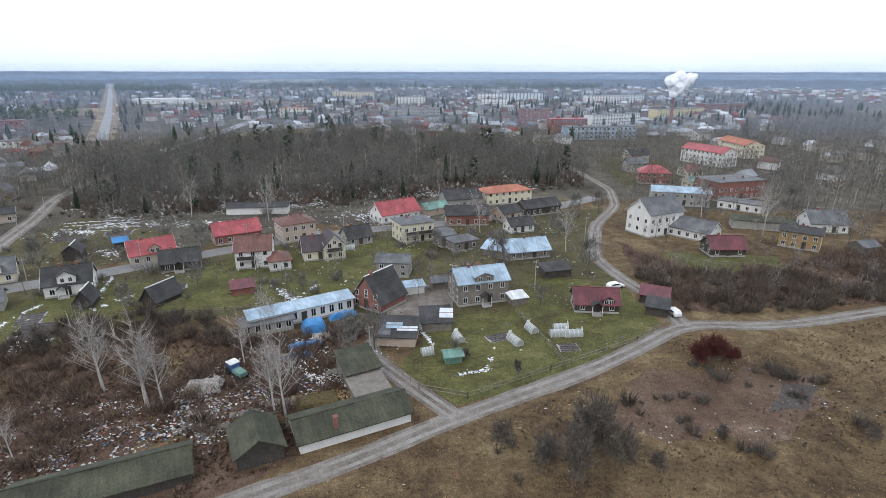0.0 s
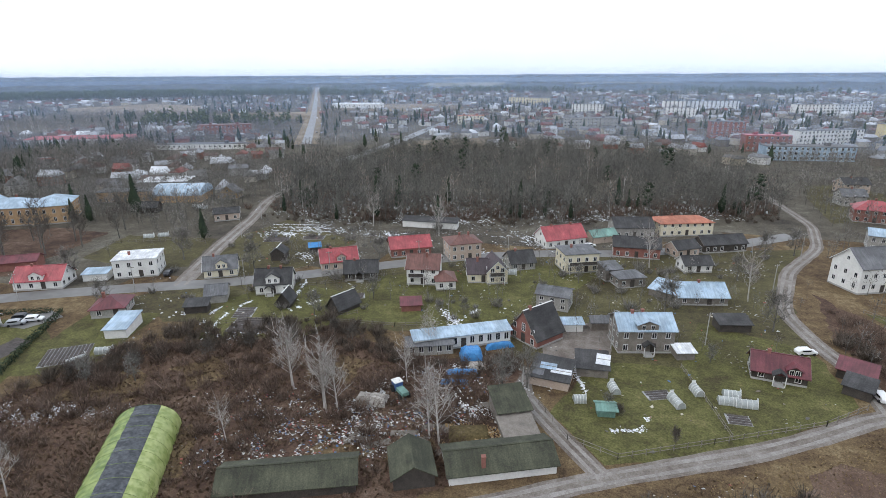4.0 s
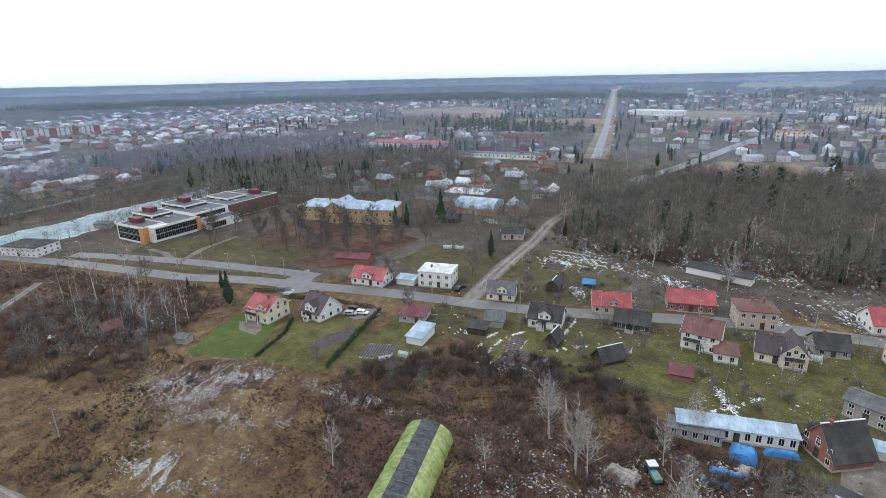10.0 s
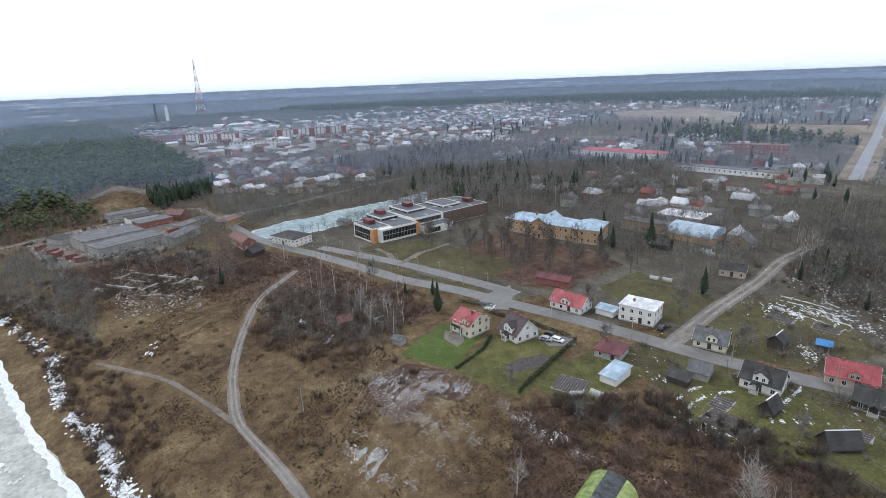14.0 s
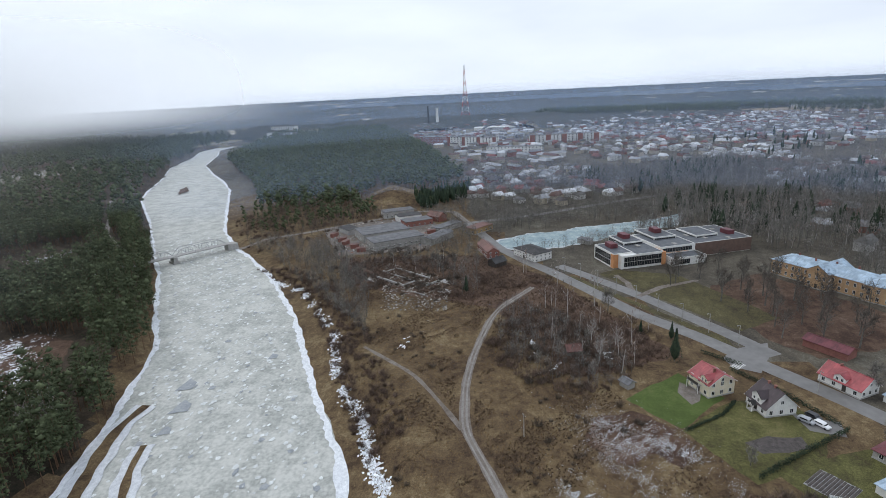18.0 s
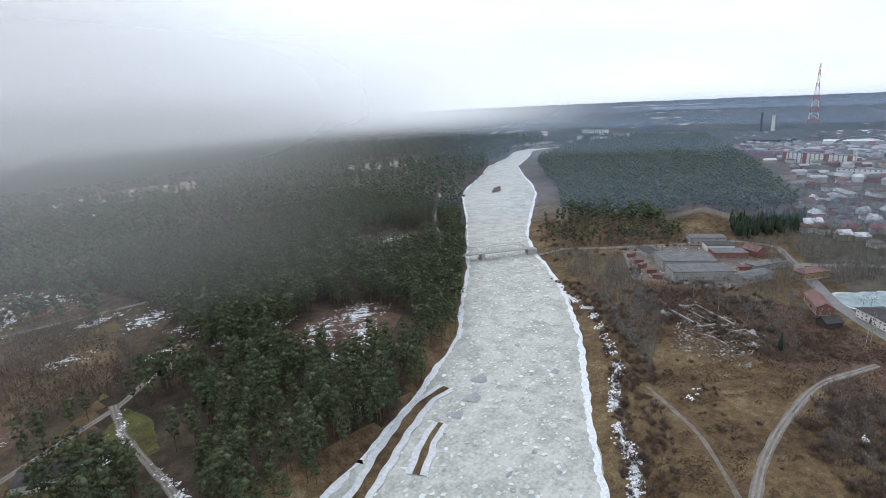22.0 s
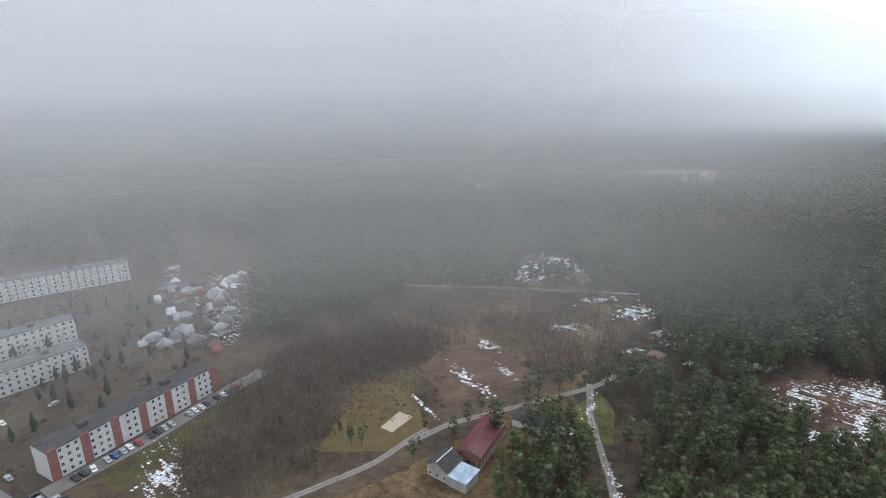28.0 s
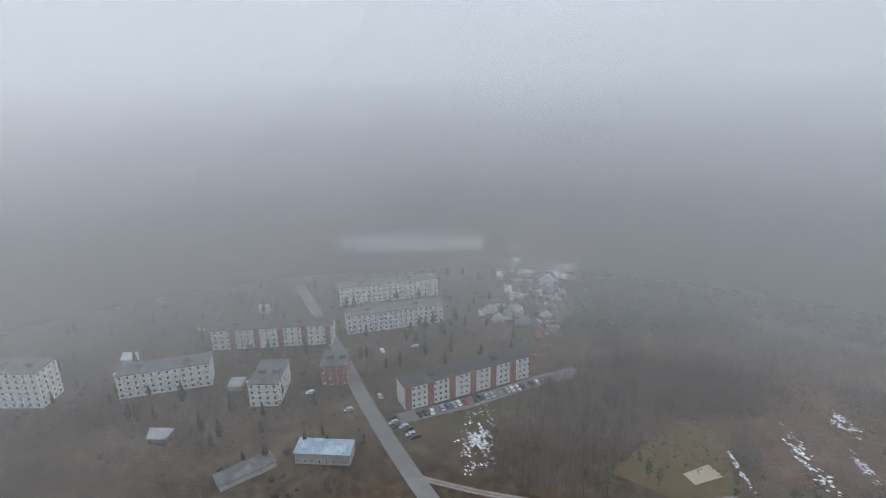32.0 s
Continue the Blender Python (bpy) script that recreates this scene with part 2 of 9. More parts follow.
M_ORANGE = mat("orange_panel", (0.5, 0.22, 0.09), (0.6, 0.29, 0.13), 2.0, 0.7)
M_LOG = mat("weathered_boards", (0.13, 0.115, 0.1), (0.25, 0.22, 0.19), 1.0, 0.9, 0.03)
M_DARKWOOD = mat("dark_boards", (0.035, 0.03, 0.027), (0.085, 0.072, 0.062), 1.0, 0.9, 0.03)
M_YWOOD = mat("ochre_boards", (0.26, 0.17, 0.075), (0.38, 0.26, 0.13), 1.0, 0.85, 0.02)
M_R_RED = roofing("red_sheet", (0.3, 0.045, 0.055), (0.43, 0.095, 0.1))
M_R_ORG = roofing("orange_tile", (0.36, 0.12, 0.07), (0.47, 0.19, 0.12), 0.7)
M_R_BROWN = roofing("brown_tile", (0.13, 0.055, 0.045), (0.2, 0.09, 0.07), 0.6)
M_R_DARK = roofing("dark_felt", (0.026, 0.025, 0.026), (0.075, 0.072, 0.072), 0.8)
M_R_PLUM = roofing("plum_tile", (0.045, 0.03, 0.035), (0.085, 0.06, 0.065), 0.6)
M_R_MAROON = roofing("maroon_sheet", (0.1, 0.02, 0.03), (0.17, 0.045, 0.05), 0.5)
M_R_BLUE = roofing("pale_blue_sheet", (0.27, 0.37, 0.47), (0.42, 0.52, 0.61), 0.5)
M_R_GREY = roofing("grey_slate", (0.085, 0.085, 0.09), (0.18, 0.18, 0.188), 0.7)
M_R_FLAT = roofing("blue_grey_flat_roof", (0.06, 0.066, 0.075), (0.13, 0.14, 0.155), 0.6)
M_R_MOSS = roofing("mossy_slate", (0.032, 0.033, 0.022), (0.092, 0.095, 0.06), 0.9)
M_R_WHITE = roofing("snowy_flat_roof", (0.62, 0.63, 0.65), (0.8, 0.81, 0.83), 0.8)
M_R_GREEN = roofing("green_sheet", (0.13, 0.25, 0.21), (0.2, 0.34, 0.29), 0.5)
M_FRAME = mat("window_frame", (0.6, 0.6, 0.58), (0.75, 0.75, 0.73), 1.0, 0.6)
M_TARP = mat("blue_tarpaulin", (0.03, 0.17, 0.42), (0.07, 0.28, 0.58), 1.0, 0.4, 0.2)
M_GREENF = mat("green_film", (0.1, 0.16, 0.035), (0.27, 0.33, 0.1), 2.2, 0.45, 0.12, 1.2, contrast=(0.4, 0.6))
M_YELLOWF = mat("yellow_film", (0.22, 0.28, 0.07), (0.42, 0.46, 0.18), 2.2, 0.45, 0.12, 1.2, contrast=(0.4, 0.6))
M_BLACKF = mat("black_film", (0.012, 0.014, 0.018), (0.085, 0.09, 0.1), 1.2, 0.4, 0.15, 2.5, contrast=(0.42, 0.66))
M_STEEL = mat("galvanised_steel", (0.3, 0.31, 0.32), (0.45, 0.46, 0.47), 1.0, 0.5, metal=0.4)
M_CONC = mat("concrete", (0.3, 0.29, 0.275), (0.43, 0.42, 0.4), 1.5, 0.9, 0.01)
M_RED = mat("red_paint", (0.35, 0.05, 0.04), (0.48, 0.09, 0.07), 1.0, 0.6)
M_FILM = mat("greenhouse_film", (0.26, 0.28, 0.27), (0.42, 0.44, 0.43), 0.8, 0.3)
M_TYRE = mat("tyre_rubber", (0.015, 0.015, 0.016), (0.03, 0.03, 0.03), 0.3, 0.85)
M_MARK = mat("road_paint", (0.6, 0.6, 0.58), (0.75, 0.75, 0.73), 0.5, 0.7)
M_RUBBLE = mat("mixed_rubble", (0.11, 0.095, 0.08), (0.33, 0.305, 0.275), 1.0, 0.9, island=0.6)
M_CARS = [mat("car_" + k, c, [min(1, v * 1.15) for v in c], 1.0, 0.3) for k, c in (
    ("white", (0.7, 0.7, 0.7)), ("dark", (0.03, 0.03, 0.035)), ("silver", (0.35, 0.36, 0.38)), ("red", (0.3, 0.03, 0.03)), ("blue", (0.05, 0.1, 0.25)))]

M_GLASS = bpy.data.materials.new("window_glass")
M_GLASS.use_nodes = True
gp = M_GLASS.node_tree.nodes["Principled BSDF"]
gp.inputs["Base Color"].default_value, gp.inputs["Roughness"].default_value = (0.018, 0.021, 0.025, 1), 0.12


# ---- mesh tools ----
rng = np.random.default_rng(7)


def arrays(name, v, f, material=None):
    """A mesh from vertex and triangle (or quad) arrays."""
    v, f = np.asarray(v, np.float32), np.asarray(f, np.int32)
    me = bpy.data.meshes.new(name)
    k = f.shape[1]
    me.vertices.add(len(v))
    me.vertices.foreach_set("co", v.ravel())
    me.loops.add(f.size)
    me.loops.foreach_set("vertex_index", f.ravel())
    me.polygons.add(len(f))
    me.polygons.foreach_set("loop_start", np.arange(0, f.size, k, dtype=np.int32))
    me.polygons.foreach_set("loop_total", np.full(len(f), k, np.int32))
    me.update(calc_edges=True)
    if material:
        me.materials.append(material)
    return me


def mesh_of(name, bm, *materials):
    me = bpy.data.meshes.new(name)
    bm.normal_update()
    bm.to_mesh(me)
    bm.free()
    for m in materials:
        me.materials.append(m)
    return me


def child(name, me, parent, m=None, label=""):
    ob = new(name, me)
    ob.parent = parent
    if m is not None:
        ob.matrix_basis = m
    return tagged(ob, label) if label else ob


def part(name, bm, material, parent, label="", m=None):
    return child(name, mesh_of(name, bm, material), parent, m, label)


def box(bm, x0, x1, y0, y1, z0, z1):
    v = [bm.verts.new((x, y, z)) for z in (z0, z1) for x, y in ((x0, y0), (x1, y0), (x1, y1), (x0, y1))]
    for q in ((3, 2, 1, 0), (4, 5, 6, 7), (0, 1, 5, 4), (1, 2, 6, 5), (2, 3, 7, 6), (3, 0, 4, 7)):
        bm.faces.new([v[i] for i in q])
    return bm


def boxes(*dims):
    bm = bmesh.new()
    for d in dims:
        box(bm, *d)
    return bm


def prism(bm, poly, a, b, axis="x"):
    """A 2D outline (across, up) drawn out from a to b along x or y."""
    put = (lambda s, p: (s, p[0], p[1])) if axis == "x" else (lambda s, p: (p[0], s, p[1]))
    r = [[bm.verts.new(put(s, p)) for p in poly] for s in (a, b)]
    bm.faces.new(r[0])
    bm.faces.new(r[1][::-1])
    for i in range(len(poly)):
        j = (i + 1) % len(poly)
        bm.faces.new((r[0][j], r[0][i], r[1][i], r[1][j]))
    bmesh.ops.recalc_face_normals(bm, faces=bm.faces)
    return bm


def rod(bm, p, q, r0, r1=None, sides=6):
    p, q = Vector(p), Vector(q)
    d = (q - p).normalized()
    u = d.orthogonal().normalized()
    w = d.cross(u)
    rings = []
    for c, r in ((p, r0), (q, r1 if r1 is not None else r0)):
        rings.append([bm.verts.new(c + r * (math.cos(a) * u + math.sin(a) * w)) for a in np.arange(sides) * 2 * math.pi / sides])
    for i in range(sides):
        j = (i + 1) % sides
        bm.faces.new((rings[0][i], rings[0][j], rings[1][j], rings[1][i]))
    bm.faces.new(rings[0][::-1])
    bm.faces.new(rings[1])
    return bm


def tube(bm, pts, r, sides=4):
    """One bent rod through the points."""
    rings = []
    pts = [Vector(p) for p in pts]
    for i, p in enumerate(pts):
        d = (pts[min(i + 1, len(pts) - 1)] - pts[max(i - 1, 0)]).normalized()
        u = d.orthogonal().normalized() if not rings else (prev - d * prev.dot(d)).normalized()
        prev = u
        w = d.cross(u)
        rings.append([bm.verts.new(p + r * (math.cos(a) * u + math.sin(a) * w)) for a in np.arange(sides) * 2 * math.pi / sides])
    for a, b in zip(rings[:-1], rings[1:]):
        for i in range(sides):
            j = (i + 1) % sides
            bm.faces.new((a[i], a[j], b[j], b[i]))
    return bm


def inside(poly, x, y):
    """Which of the points lie in a polygon."""
    res = np.zeros(np.shape(x), bool)
    n = len(poly)
    for i in range(n):
        (x0, y0), (x1, y1) = poly[i], poly[(i + 1) % n]
        res ^= ((y0 > y) != (y1 > y)) & (x < (x1 - x0) * (y - y0) / (y1 - y0 + 1e-12) + x0)
    return res


def wobble(x, y, s, seed=0.0):
    """Smooth noise of about -1 to 1 over the plan."""
    return (np.sin(x / s + 1.3 * np.sin(y / s * 0.7 + seed) + seed) + np.sin(y / s * 1.3 + 1.7 * np.sin(x / s * 0.6 - seed)) +
            np.sin((x + y) / s * 2.3 + seed * 2)) / 3


# ---- the river's line: x, y and half the width ----
RIVER = np.array([(900, 120, 42), (420, 60, 40), (230, 22, 34), (140, -4, 32), (60, -38, 34), (-20, -64, 37), (-75, -78, 38), (-105, -84, 38), (-150, -101, 32), (-205, -124, 29),
                  (-262, -160, 29.5), (-300, -186, 26.5), (-328, -209, 25), (-381, -244, 26), (-455, -287, 33), (-553, -346, 45),
                  (-620, -384, 42), (-690, -424, 33), (-808, -492, 26), (-948, -540, 21), (-1060, -590, 19), (-1130, -592, 18), (-1160, -556, 18), (-1180, -490, 18), (-1300, -430, 18)], float)


def river_gap(x, y):
    """How far points lie outside the river's edge (negative: on the water), and on which side (above 0: town side)."""
    best, side = np.full(np.shape(x), 1e9), np.zeros(np.shape(x))
    for (x0, y0, w0), (x1, y1, w1) in zip(RIVER[:-1], RIVER[1:]):
        dx, dy = x1 - x0, y1 - y0
        s = np.clip(((x - x0) * dx + (y - y0) * dy) / (dx * dx + dy * dy), 0, 1)
        d = np.hypot(x - x0 - s * dx, y - y0 - s * dy) - (w0 + s * (w1 - w0))
        k = d < best
        best = np.where(k, d, best)
        side = np.where(k, -np.sign(dx * (y - y0) - dy * (x - x0)), side)
    return best, side


WATER = -4.0


def height(x, y):
    g, side = river_gap(x, y)
    g = g + 1.6 * wobble(x, y, 17.0) + 0.7 * wobble(x, y, 5.0, 2.0)
    h = np.clip(g / np.where(side > 0, 22.0, 14.0), -1, 1)
    z = np.where(h < 0, h * 3.0, h * h * (3 - 2 * h) * 4.0 + 0.0) - 4.0
    far = np.hypot(x, y)
    ridge = np.clip((far - 2300) / 2400, 0, 1) ** 2 * (46 + 0.8 * wobble(x, y, 700.0, 1.0))
    d = np.hypot((x + 480) / 42, (y + 100) / 34)
    hill = 13 * np.clip(1 - d, 0, 1)
    return np.where(g > 0, z + ridge + hill, z)


def axis_steps(parts):
    out = [np.arange(a, b, s) for a, b, s in parts]
    return np.unique(np.concatenate(out))


gx = axis_steps(((-4700, -1600, 160), (-1600, -760, 20), (-760, -420, 9), (-420, 160, 4), (160, 440, 20), (440, 4801, 160)))
gy = axis_steps(((-4700, -900, 160), (-900, -420, 20), (-420, -260, 7), (-260, -20, 3.5), (-20, 600, 20), (600, 4801, 160)))
GX, GY = np.meshgrid(gx, gy)
GZ = height(GX, GY)
nx, ny = len(gx), len(gy)
idx = np.arange(nx * ny).reshape(ny, nx)
quads = np.stack([idx[:-1, :-1], idx[:-1, 1:], idx[1:, 1:], idx[1:, :-1]], -1).reshape(-1, 4)
ground_me = arrays("ground", np.stack([GX, GY, GZ], -1).reshape(-1, 3), quads, M_GROUND)
ground_me.materials.append(M_FAR)
centre = np.stack([GX, GY], -1).reshape(-1, 2)[quads].mean(1)
ground_me.materials.append(M_FLOOR)
ground_me.materials.append(M_TOWNSOIL)
FOREST = [(-8, -140), (-120, -128), (-310, -225), (-560, -390), (-900, -570), (-1400, -720), (-1600, -2200), (1400, -2200), (700, -640), (260, -560), (150, -400), (104, -270), (20, -338), (-92, -296), (-60, -225)]
kind = (np.hypot(centre[:, 0] + 40, centre[:, 1] - 30) > 560).astype(np.int32)
ground_me.polygons.foreach_set("material_index", np.where(inside(FOREST, centre[:, 0], centre[:, 1]), 2, np.where((kind == 0) & (centre[:, 1] > np.interp(centre[:, 0], (-420, -316, -240, -171, -105, -48, 2, 64, 120, 300), (-30, 0, 44, 90, 126, 168, 186, 226, 190, 230))), 3, kind)).astype(np.int32))
ground_me.polygons.foreach_set("use_smooth", np.ones(len(quads), bool))
ground = tagged(new("ground", ground_me), "brown winter ground with dry grass, sloping to the river", "ground", kind="structure")


def strip(line, width, dz=0.0, step=4.0, wob=0.0, over=None):
    """A band along a line on the ground."""
    pts = np.array(line, float)
    if pts.shape[1] == 2:
        pts = np.c_[pts, np.full(len(pts), width)]
    d = np.r_[0, np.cumsum(np.hypot(*np.diff(pts[:, :2], axis=0).T))]
    n = max(2, int(d[-1] / step))
    s = np.linspace(0, d[-1], n)
    p = np.stack([np.interp(s, d, pts[:, i]) for i in range(3)], 1)
    for _ in range(2):
        q = p.copy()
        q[1:-1] = (p[:-2] + 2 * p[1:-1] + p[2:]) / 4
        p = q
    t = np.gradient(p[:, :2], axis=0)
    t /= np.hypot(*t.T)[:, None] + 1e-9
    nrm = np.c_[-t[:, 1], t[:, 0]]
    cols = []
    for k in (-1, -0.5, 0, 0.5, 1):
        w = p[:, 2] / 2 * (1 + wob * wobble(p[:, 0], p[:, 1], 5.0, k * 3.0))
        e = p[:, :2] + nrm * (k * w)[:, None]
        z = (height(e[:, 0], e[:, 1]) if over is None else np.full(len(e), over)) + dz
        cols.append(np.c_[e, z])
    v = np.stack(cols, 1).reshape(-1, 3)
    i = np.arange(n * 5).reshape(n, 5)
    f = np.stack([i[:-1, 1:], i[:-1, :-1], i[1:, :-1], i[1:, 1:]], -1).reshape(-1, 4)
    return v, f[:, ::-1]


ROADS, OPEN = [], [[(-495, 322), (-395, 372), (-380, 335), (-465, 285)]]
FOOT = [(-465, 345, 26), (-425, 364, 26), (-330, 364, 40), (-392, 476, 28), (-201, 208, 15), (-160, 540, 20), (-445, 920, 60)]


def free(x, y, margin=1.5):
    """Points off the roads, out of the open plots and not in a building."""
    ok = np.ones(np.shape(x), bool)
    for line, half in ROADS:
        for (x0, y0), (x1, y1) in zip(line[:-1], line[1:]):
            dx, dy = x1 - x0, y1 - y0
            k = np.clip(((x - x0) * dx + (y - y0) * dy) / (dx * dx + dy * dy + 1e-9), 0, 1)
            ok &= np.hypot(x - x0 - k * dx, y - y0 - k * dy) > half + margin
    for poly in OPEN:
        ok &= ~inside(poly, x, y)
    for cx, cy, r in FOOT:
        ok &= np.hypot(x - cx, y - cy) > r
    return ok


def road(name, label, line, width, material, dz, kind="structure", cat="road", wob=0.0):
    v, f = strip(line, width, dz, wob=wob)
    ROADS.append((np.array(line, float)[:, :2], width / 2))
    ob = tagged(new(name, arrays(name, v, f, material)), label, cat, kind=kind)
    if material is M_GRAVEL and width > 2.5:
        p = np.array(line, float)
        t = np.gradient(p, axis=0)
        t /= np.hypot(*t.T)[:, None]
        for k in (-1, 1):
            v, f = strip(p + np.c_[-t[:, 1], t[:, 0]] * k * width * 0.22, width * 0.2, dz + 0.02, wob=0.35)
            child("wheel_rut", arrays("wheel_rut", v, f, M_RUT), ob)
    return ob


def area(name, label, poly, material, dz, cat="lawn", ragged=0.6, z=None):
    """A patch of ground cover with an uneven outline, lying on the ground."""
    p = np.array(poly, float)
    pts = []
    for a, b in zip(p, np.roll(p, -1, 0)):
        n = max(1, int(np.hypot(*(b - a)) / 2.5))
        pts += [a + (b - a) * i / n for i in range(n)]
    pts = np.array(pts)
    pts = pts + ragged * np.c_[wobble(pts[:, 0], pts[:, 1], 2.0, 1.0), wobble(pts[:, 0], pts[:, 1], 2.3, 4.0)]
    lo, hi = pts.min(0), pts.max(0)
    step = max(5.0, (hi - lo).max() / 24)
    X, Y = np.meshgrid(np.arange(lo[0], hi[0], step), np.arange(lo[1], hi[1], step))
    k = inside(pts, X.ravel(), Y.ravel())
    inner = np.c_[X.ravel()[k], Y.ravel()[k]]
    every = [Vector(q) for q in np.r_[pts, inner]]
    n = len(pts)
    out = geometry.delaunay_2d_cdt(every, [], [list(range(n))], 1, 1e-4)
    v = np.array([(q.x, q.y) for q in out[0]])
    h = np.maximum(height(v[:, 0], v[:, 1]), -3.6) if z is None else np.full(len(v), z)
    return tagged(new(name, arrays(name, np.c_[v, h + dz], np.array([list(f) for f in out[2] if len(f) == 3]), material)), label, cat, kind="structure")


# ---- water ----
v, f = strip(np.c_[RIVER[:, :2], RIVER[:, 2] * 2 + 22], 0, 0.0, 5.0, over=WATER)
river = tagged(new("river_ice", arrays("river_ice", v, f, M_ICE)), "frozen river covered with pale grey broken ice", "water", kind="structure")


# ---- roads, paths and ground cover ----
STREET = [(64, 222), (34, 197), (2, 181), (-20, 175), (-48, 162), (-69, 147), (-90, 131), (-105, 121), (-118, 114), (-132, 107), (-148, 98), (-171, 83), (-191, 71), (-212, 54),
          (-240, 39), (-267, 24), (-285, 12), (-316, -5), (-362, -20), (-380, -26)]
road("road", "wet grey asphalt street along the houses", STREET, 7.0, M_ASPHALT, 0.06)
road("road", "grey asphalt carriageway beside the grass strip", [(-176, 91), (-189, 85), (-212, 72), (-233, 60), (-262, 40), (-278, 28)], 6.5, M_ASPHALT, 0.064)
road("road", "pale gravel side street past the wood", [(-118, 114), (-133, 149), (-146, 185), (-160, 215), (-172, 260)], 6.0, M_GRAVEL, 0.05, wob=0.12)
road("road", "curving gravel road round the gardens", [(-60, 30), (-24, 54), (-14, 59), (-1, 68), (11, 75), (25, 83), (39, 93), (47, 100), (54, 103), (61, 101), (73, 102), (98, 109), (140, 122), (260, 165)], 4.0, M_GRAVEL, 0.05, wob=0.12)
road("road", "narrow gravel road climbing past the white house", [(50, 101), (50, 114), (46, 126), (43, 145), (52, 178), (68, 207), (75, 239), (70, 300), (64, 380)], 4.2, M_GRAVEL, 0.055, wob=0.12)
road("road", "short muddy lane to the yard", [(2, 70), (-4, 77), (-11, 85), (-16, 92), (-8, 104)], 3.4, M_GRAVEL, 0.058, wob=0.15)
road("dirt_track", "worn dirt track across the meadow", [(-40, 22), (-80, 4), (-109, -6), (-131, -15), (-155, -16), (-178, -14), (-209, -8), (-221, -4), (-246, 12)], 3.0, M_GRAVEL, 0.05, cat="path", wob=0.25)
road("dirt_track", "faint trodden path towards the river", [(-131, -15.5), (-146, -24), (-162, -34), (-183, -57)], 1.6, M_GRAVEL, 0.054, cat="path", wob=0.35)
road("road", "narrow road from the bridge past the yards", [(-333, -189), (-359, -146), (-394, -102), (-424, -66), (-420, -40), (-380, -26)], 5.0, M_GRAVEL, 0.05, wob=0.12)
road("road", "grey road behind the pond", [(-380, -24), (-401, 26), (-439, 88), (-464, 136), (-520, 260)], 6.0, M_ASPHALT, 0.05)
STRAIGHT = [(-262, 416), (-414, 681), (-546, 906), (-717, 1197), (-1113, 1867), (-1390, 2336)]
road("verge", "broad trampled verge beside the straight road", STRAIGHT, 22.0, M_BROWNFIELD, 0.15, cat="verge")
road("road", "long straight pale road running out of the town", STRAIGHT, 8.5, M_PALEROAD, 0.4)
road("road", "wide pale road past the car park", [(-186, 340), (-187, 394), (-191, 453), (-198, 516), (-206, 590), (-214, 700)], 11.0, M_PALEROAD, 0.3)
for lb, poly, mt in (("broad gravel car park beside the wide road", [(-178, 404), (-141, 400), (-98, 422), (-115, 515), (-178, 466)], M_BROWNFIELD), ("grass triangle beside the wide road", [(-180, 366), (-136, 403), (-178, 402)], M_LAWN),
                     ("brown fallow field behind the suburb", [(-1000, 760), (-960, 940), (-790, 900), (-640, 720), (-820, 640)], M_BROWNFIELD), ("brown fallow field by the straight road", [(-620, 720), (-500, 800), (-410, 660), (-520, 630)], M_BROWNFIELD),
                     ("pale trodden field round the shopping hall", [(-500, 850), (-330, 835), (-240, 980), (-380, 1080), (-540, 1000)], M_BROWNFIELD), ("pale stubble field on the plain", [(-920, 2300), (-1120, 3200), (-700, 3450), (-500, 2250)], M_PALEFIELD),
                     ("long pale field near the horizon", [(-300, 2900), (-260, 3300), (300, 3400), (260, 3000)], M_PALEFIELD), ("brown field beyond the suburb", [(-1700, 700), (-1500, 620), (-1380, 900), (-1500, 1000)], M_BROWNFIELD),
                     ("stadium grass beside the arena", [(-1180, 60), (-1120, 170), (-1210, 200), (-1270, 90)], M_MOSS), ("pale works ground at the power station", [(-1300, -120), (-1180, -60), (-1240, 20), (-1380, -30)], M_PALEFIELD)):
    area("field", lb, poly, mt, 0.35, "field", 3.0)
    OPEN.append(poly)
road("road", "narrow road among the pines with snow on its verge", [(20, -180), (4, -192), (-25, -203), (-65, -218), (-81, -231), (-104, -236)], 3.2, M_GRAVEL, 0.05)
road("road", "straight pale road through the far wood", [(60, -362), (-1, -352), (-41, -347), (-89, -337), (-180, -318)], 4.0, M_GRAVEL, 0.05, wob=0.12)
road("road", "winding track on the far bank", [(-290, -236), (-301, -242), (-340, -275), (-372, -306), (-440, -352), (-511, -404)], 4.0, M_GRAVEL, 0.08)
road("road", "asphalt road between the apartment houses", [(96, -124), (113, -132), (136, -144), (168, -162), (209, -188), (300, -240)], 7.0, M_ASPHALT, 0.05)
road("road", "curving road by the school yard", [(12, -189), (20, -182), (30, -170), (59, -152), (90, -140), (112, -134)], 3.0, M_GRAVEL, 0.066)
road("road", "parking lane in front of the flats", [(142, -158), (122, -187), (104, -221), (92, -240)], 8.0, M_ASPHALT, 0.05)

